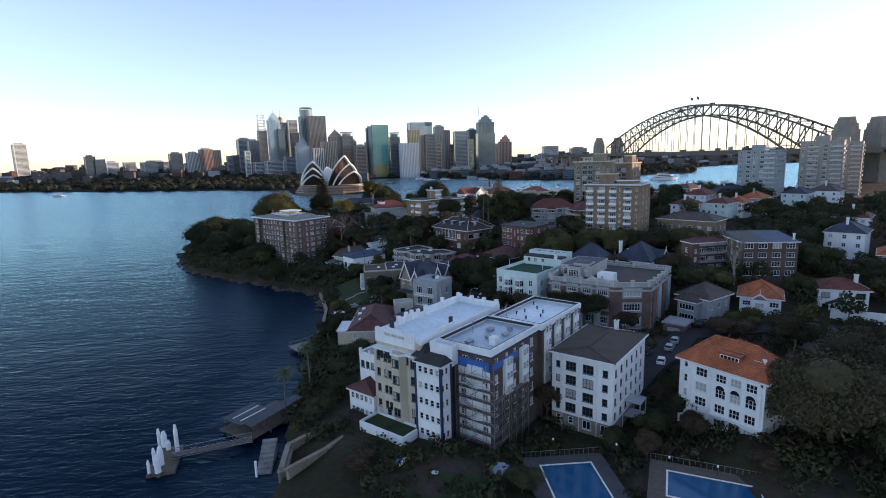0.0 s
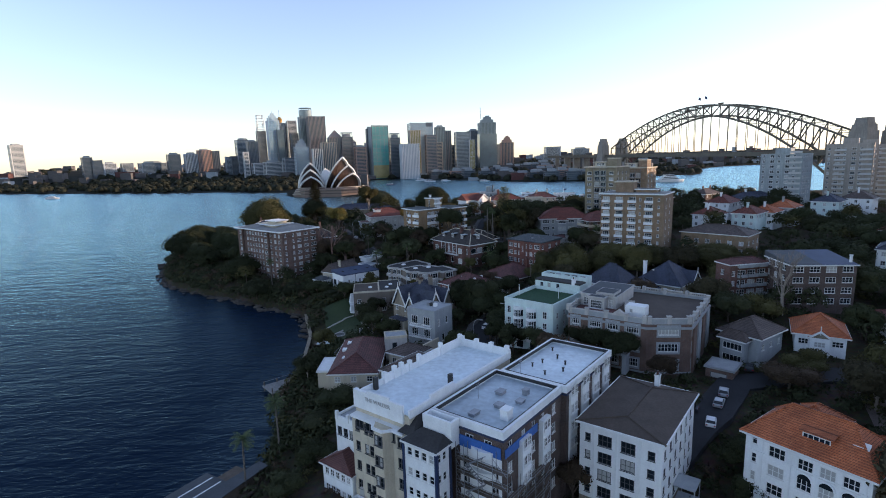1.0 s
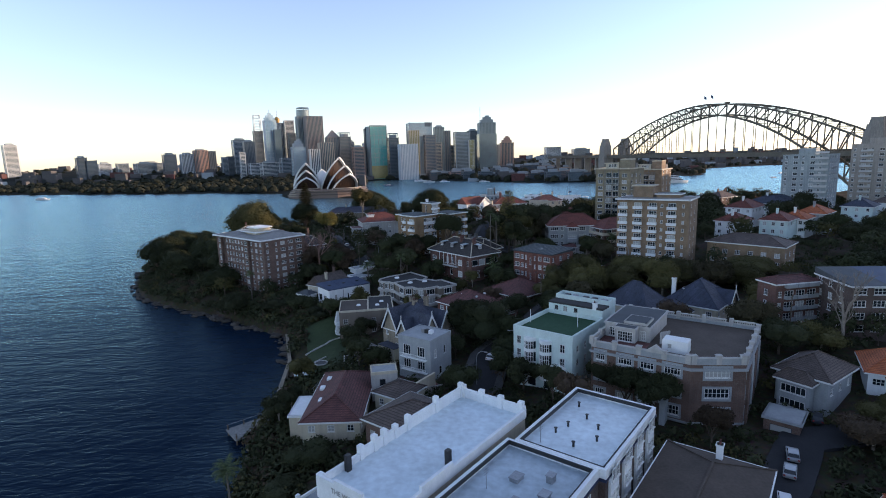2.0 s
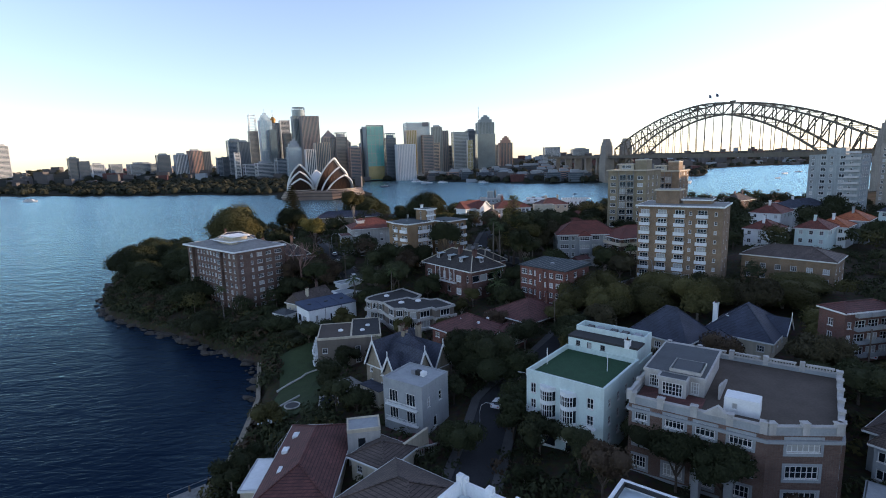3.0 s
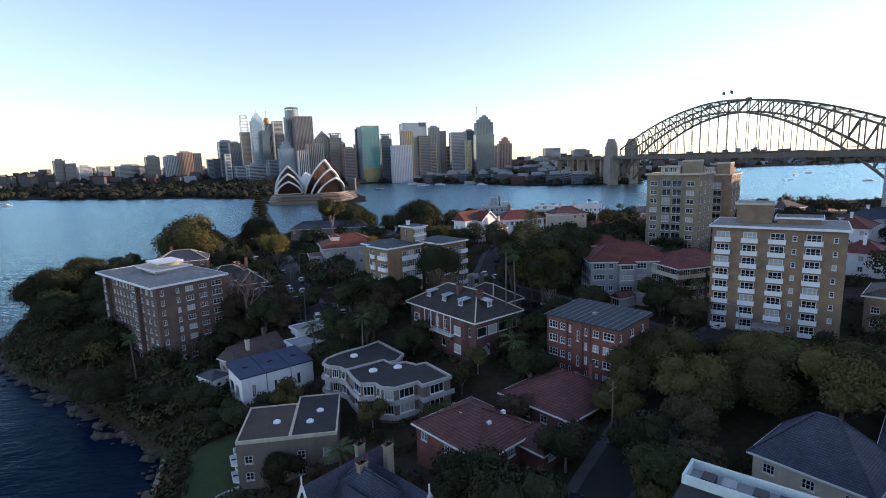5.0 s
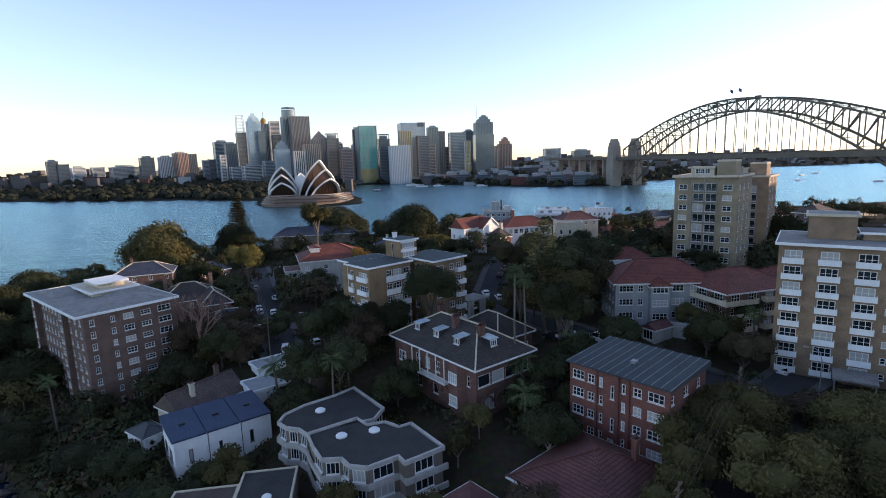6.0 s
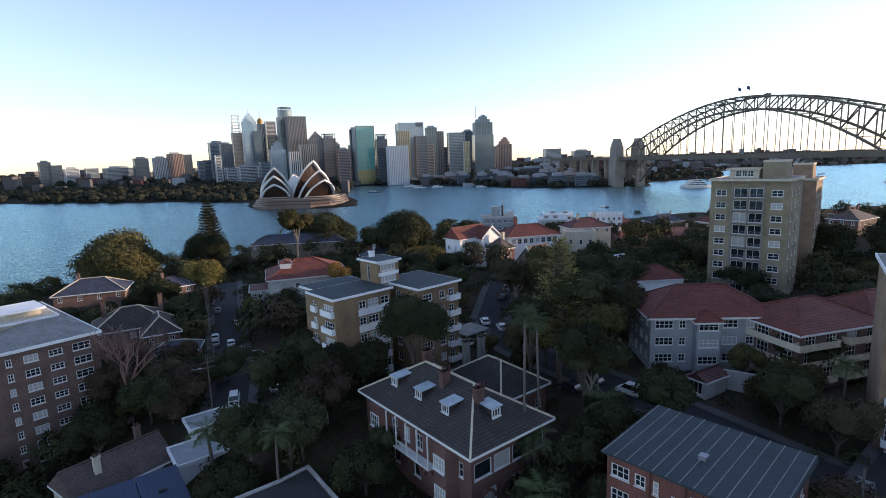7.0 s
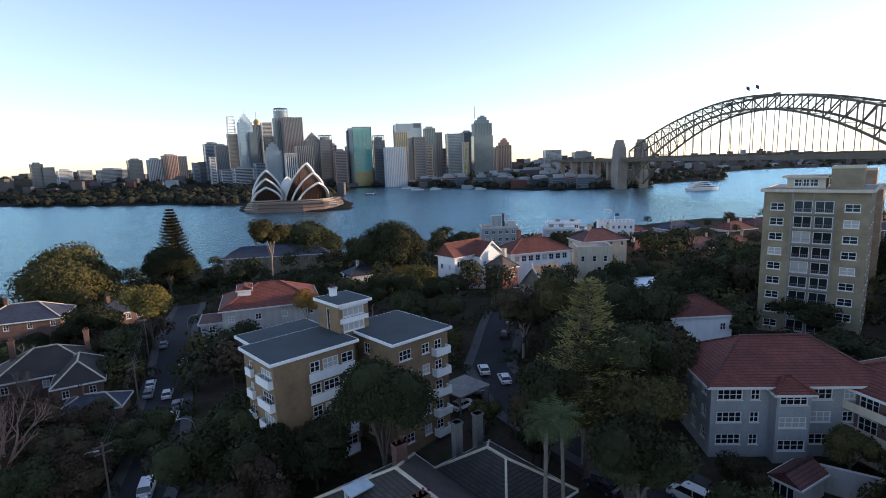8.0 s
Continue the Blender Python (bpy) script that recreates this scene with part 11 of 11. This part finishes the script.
tp = thing("tarpaulin_heap", "heap under a pale blue tarpaulin", "tarpaulin", pose(9, 85, ground(9, 85)))
bm = bmesh.new()
r = bmesh.ops.create_icosphere(bm, subdivisions=3, radius=1.6)
for v in r["verts"]:
    v.co = Vector((v.co.x * 1.2, v.co.y, max(-0.2, v.co.z * 0.8) * (1 + 0.25 * noise.noise(v.co * 1.3))))
part("cover", bm, mat("pale_tarp", (0.35, 0.42, 0.55), 0.6, var=0.2, scale=2), tp)


wall_run("street_wall", [(55.3, 259.7), (60.4, 256.2)], 24.6, 20, 0.35, PALE_STONE, "pale rendered wall beside the lane garage")
pc = thing("pool_cover", "blue pool cover in a waterside garden", "pool cover", pose(-62, 243.5, ground(-62, 243.5) + 0.3, 0, 0, -12))
bm = bmesh.new()
g0 = [[bm.verts.new((-4.5 + i, -1.8 + 0.9 * k, 0.25 + 0.12 * math.sin(i * 2.1 + k))) for i in range(10)] for k in range(5)]
for r0, r1 in zip(g0, g0[1:]):
    for i in range(9):
        bm.faces.new((r0[i], r0[i + 1], r1[i + 1], r1[i]))
bmesh.ops.solidify(bm, geom=bm.faces[:], thickness=0.5)
part("cover_sheet", bm, BLUE_WRAP, pc)
# lawn and stone yard above the slipway
bm = bmesh.new()
g0 = [[bm.verts.new((-8 + 2.6 * i, 74 + 2.2 * k, ground(-8 + 2.6 * i, 74 + 2.2 * k) + 0.12)) for i in range(7)] for k in range(5)]
for r0, r1 in zip(g0, g0[1:]):
    for i in range(6):
        bm.faces.new((r0[i], r0[i + 1], r1[i + 1], r1[i]))
tagged(part("lawn", bm, LAWN), "small rough lawn above the slipway", "lawn", kind="structure")


# ---------------------------------------------------------------- pools
def pool(x, y, ang, lu, lv, z, label, deck_m):
    p_ = thing("swimming_pool", label, "pool", pose(x, y, z, 0, 0, ang))
    bm = bmesh.new()
    ring(bm, lu + 6, lv + 6, -3, 0.0, 3.0, -3, -3)
    part("deck", bm, deck_m, p_, "paved pool surround")
    bm = bmesh.new()
    ring(bm, lu + 0.6, lv + 0.6, 0.0, 0.08, 0.3, -0.3, -0.3)
    part("coping", bm, WHITE, p_)
    bm = bmesh.new()
    box(bm, 0, lu, 0, lv, -2, -0.15)
    part("pool_water", bm, POOL, p_, "still blue pool water")
    bm = bmesh.new()
    for k in range(int((lu + 6) / 0.9)):
        box(bm, -3 + 0.9 * k, -2.95 + 0.9 * k, lv + 2.85, lv + 2.9, 0, 1.2)
    box(bm, -3, lu + 3, lv + 2.85, lv + 2.9, 1.15, 1.2)
    part("pool_fence", bm, GALV, p_)
    return p_


pool(17.2, 75.3, 4, 9.0, 11.2, 3.8, "blue swimming pool with pale paved surround", PAVING)
pool(34.4, 75.6, -23.6, 13.5, 7.0, 5.0, "long blue pool beside the villa garden", TIMBER)
pool(-24, 166, 80, 4.5, 3.2, 7.4, "small dark garden pool with white edge", CONCRETE)
for x, y in ((19.5, 91), (38.2, 84), (44.8, 80.5), (30.5, 88.5)):
    l = thing("garden_lamp", "short white garden bollard lamp", "lamp", pose(x, y, max(ground(x, y), 4.2)))
    bm = bmesh.new()
    tube(bm, [(0, 0, -0.5), (0, 0, 2.0)], [0.06, 0.05], 8)
    part("post", bm, STEEL, l)
    bm = bmesh.new()
    tube(bm, [(0, 0, 2.0), (0, 0, 2.3), (0, 0, 2.42)], [0.16, 0.18, 0.05], 10)
    part("head", bm, WHITE, l)
bt = thing("round_table", "white round garden table", "table", pose(-2.5, 82.5, ground(-2.5, 82.5)))
bm = bmesh.new()
tube(bm, [(0, 0, 0.7), (0, 0, 0.75)], [0.6, 0.6], 16)
part("tabletop", bm, WHITE, bt)
bm = bmesh.new()
tube(bm, [(0, 0, -0.2), (0, 0, 0.7)], [0.06, 0.06], 8)
part("leg", bm, STEEL, bt)


# ---------------------------------------------------------------- street furniture
def street_lamp(x, y, ang, h=8.0):
    l = thing("street_lamp", "grey street lamp with a curved arm", "lamp", pose(x, y, road_z(x, y) - 0.1, 0, 0, ang), "street lamps")
    bm = bmesh.new()
    tube(bm, [(0, 0, -0.5), (0, 0, h * 0.75), (0.3, 0, h * 0.92), (1.1, 0, h), (2.0, 0, h)], [0.1, 0.08, 0.06, 0.05, 0.05], 8)
    part("pole", bm, GALV, l)
    bm = bmesh.new()
    box(bm, 1.9, 2.6, -0.14, 0.14, h - 0.12, h + 0.04)
    part("lamp_head", bm, GALV, l)


for x, y, a in ((18.5, 168, 150), (-27.5, 279, 190), (-39.5, 270, 20), (66, 229, 140), (48, 222, 130), (-52, 330, 10), (30, 318, 160), (8, 160, -20)):
    street_lamp(x, y, a)


def power_pole(x, y, h=11):
    l = thing("power_pole", "timber power pole with crossarms", "pole", pose(x, y, ground(x, y), 0, 0, 45), "power poles")
    bm = bmesh.new()
    tube(bm, [(0, 0, -0.5), (0, 0, h)], [0.16, 0.11], 8)
    part("pole", bm, TIMBER, l)
    for z in (h - 0.5, h - 1.5):
        bm = bmesh.new()
        box(bm, -1.1, 1.1, -0.06, 0.06, z - 0.07, z + 0.07)
        part("crossarm", bm, TIMBER, l)


POLES = [(-34.5, 268), (-46, 296), (-58, 322), (30, 200), (50, 224), (31.5, 278), (28, 312), (82, 166)]
for x, y in POLES:
    power_pole(x, y)
for (x0, y0), (x1, y1) in ((POLES[0], POLES[1]), (POLES[1], POLES[2]), (POLES[3], POLES[4]), (POLES[5], POLES[6])):
    w = thing("power_line", "sagging power cables between poles", "cable", pose(0, 0, 0))
    for o in (-0.9, 0, 0.9):
        bm = bmesh.new()
        pts = []
        for k in range(9):
            f = k / 8
            z = (1 - f) * ground(x0, y0) + f * ground(x1, y1) + 10.6 - 2.2 * f * (1 - f)
            pts.append((x0 + (x1 - x0) * f + o * 0.7, y0 + (y1 - y0) * f - o * 0.7, z))
        tube(bm, pts, [0.02] * 9, 4, False)
        part("cable", bm, STEEL, w)
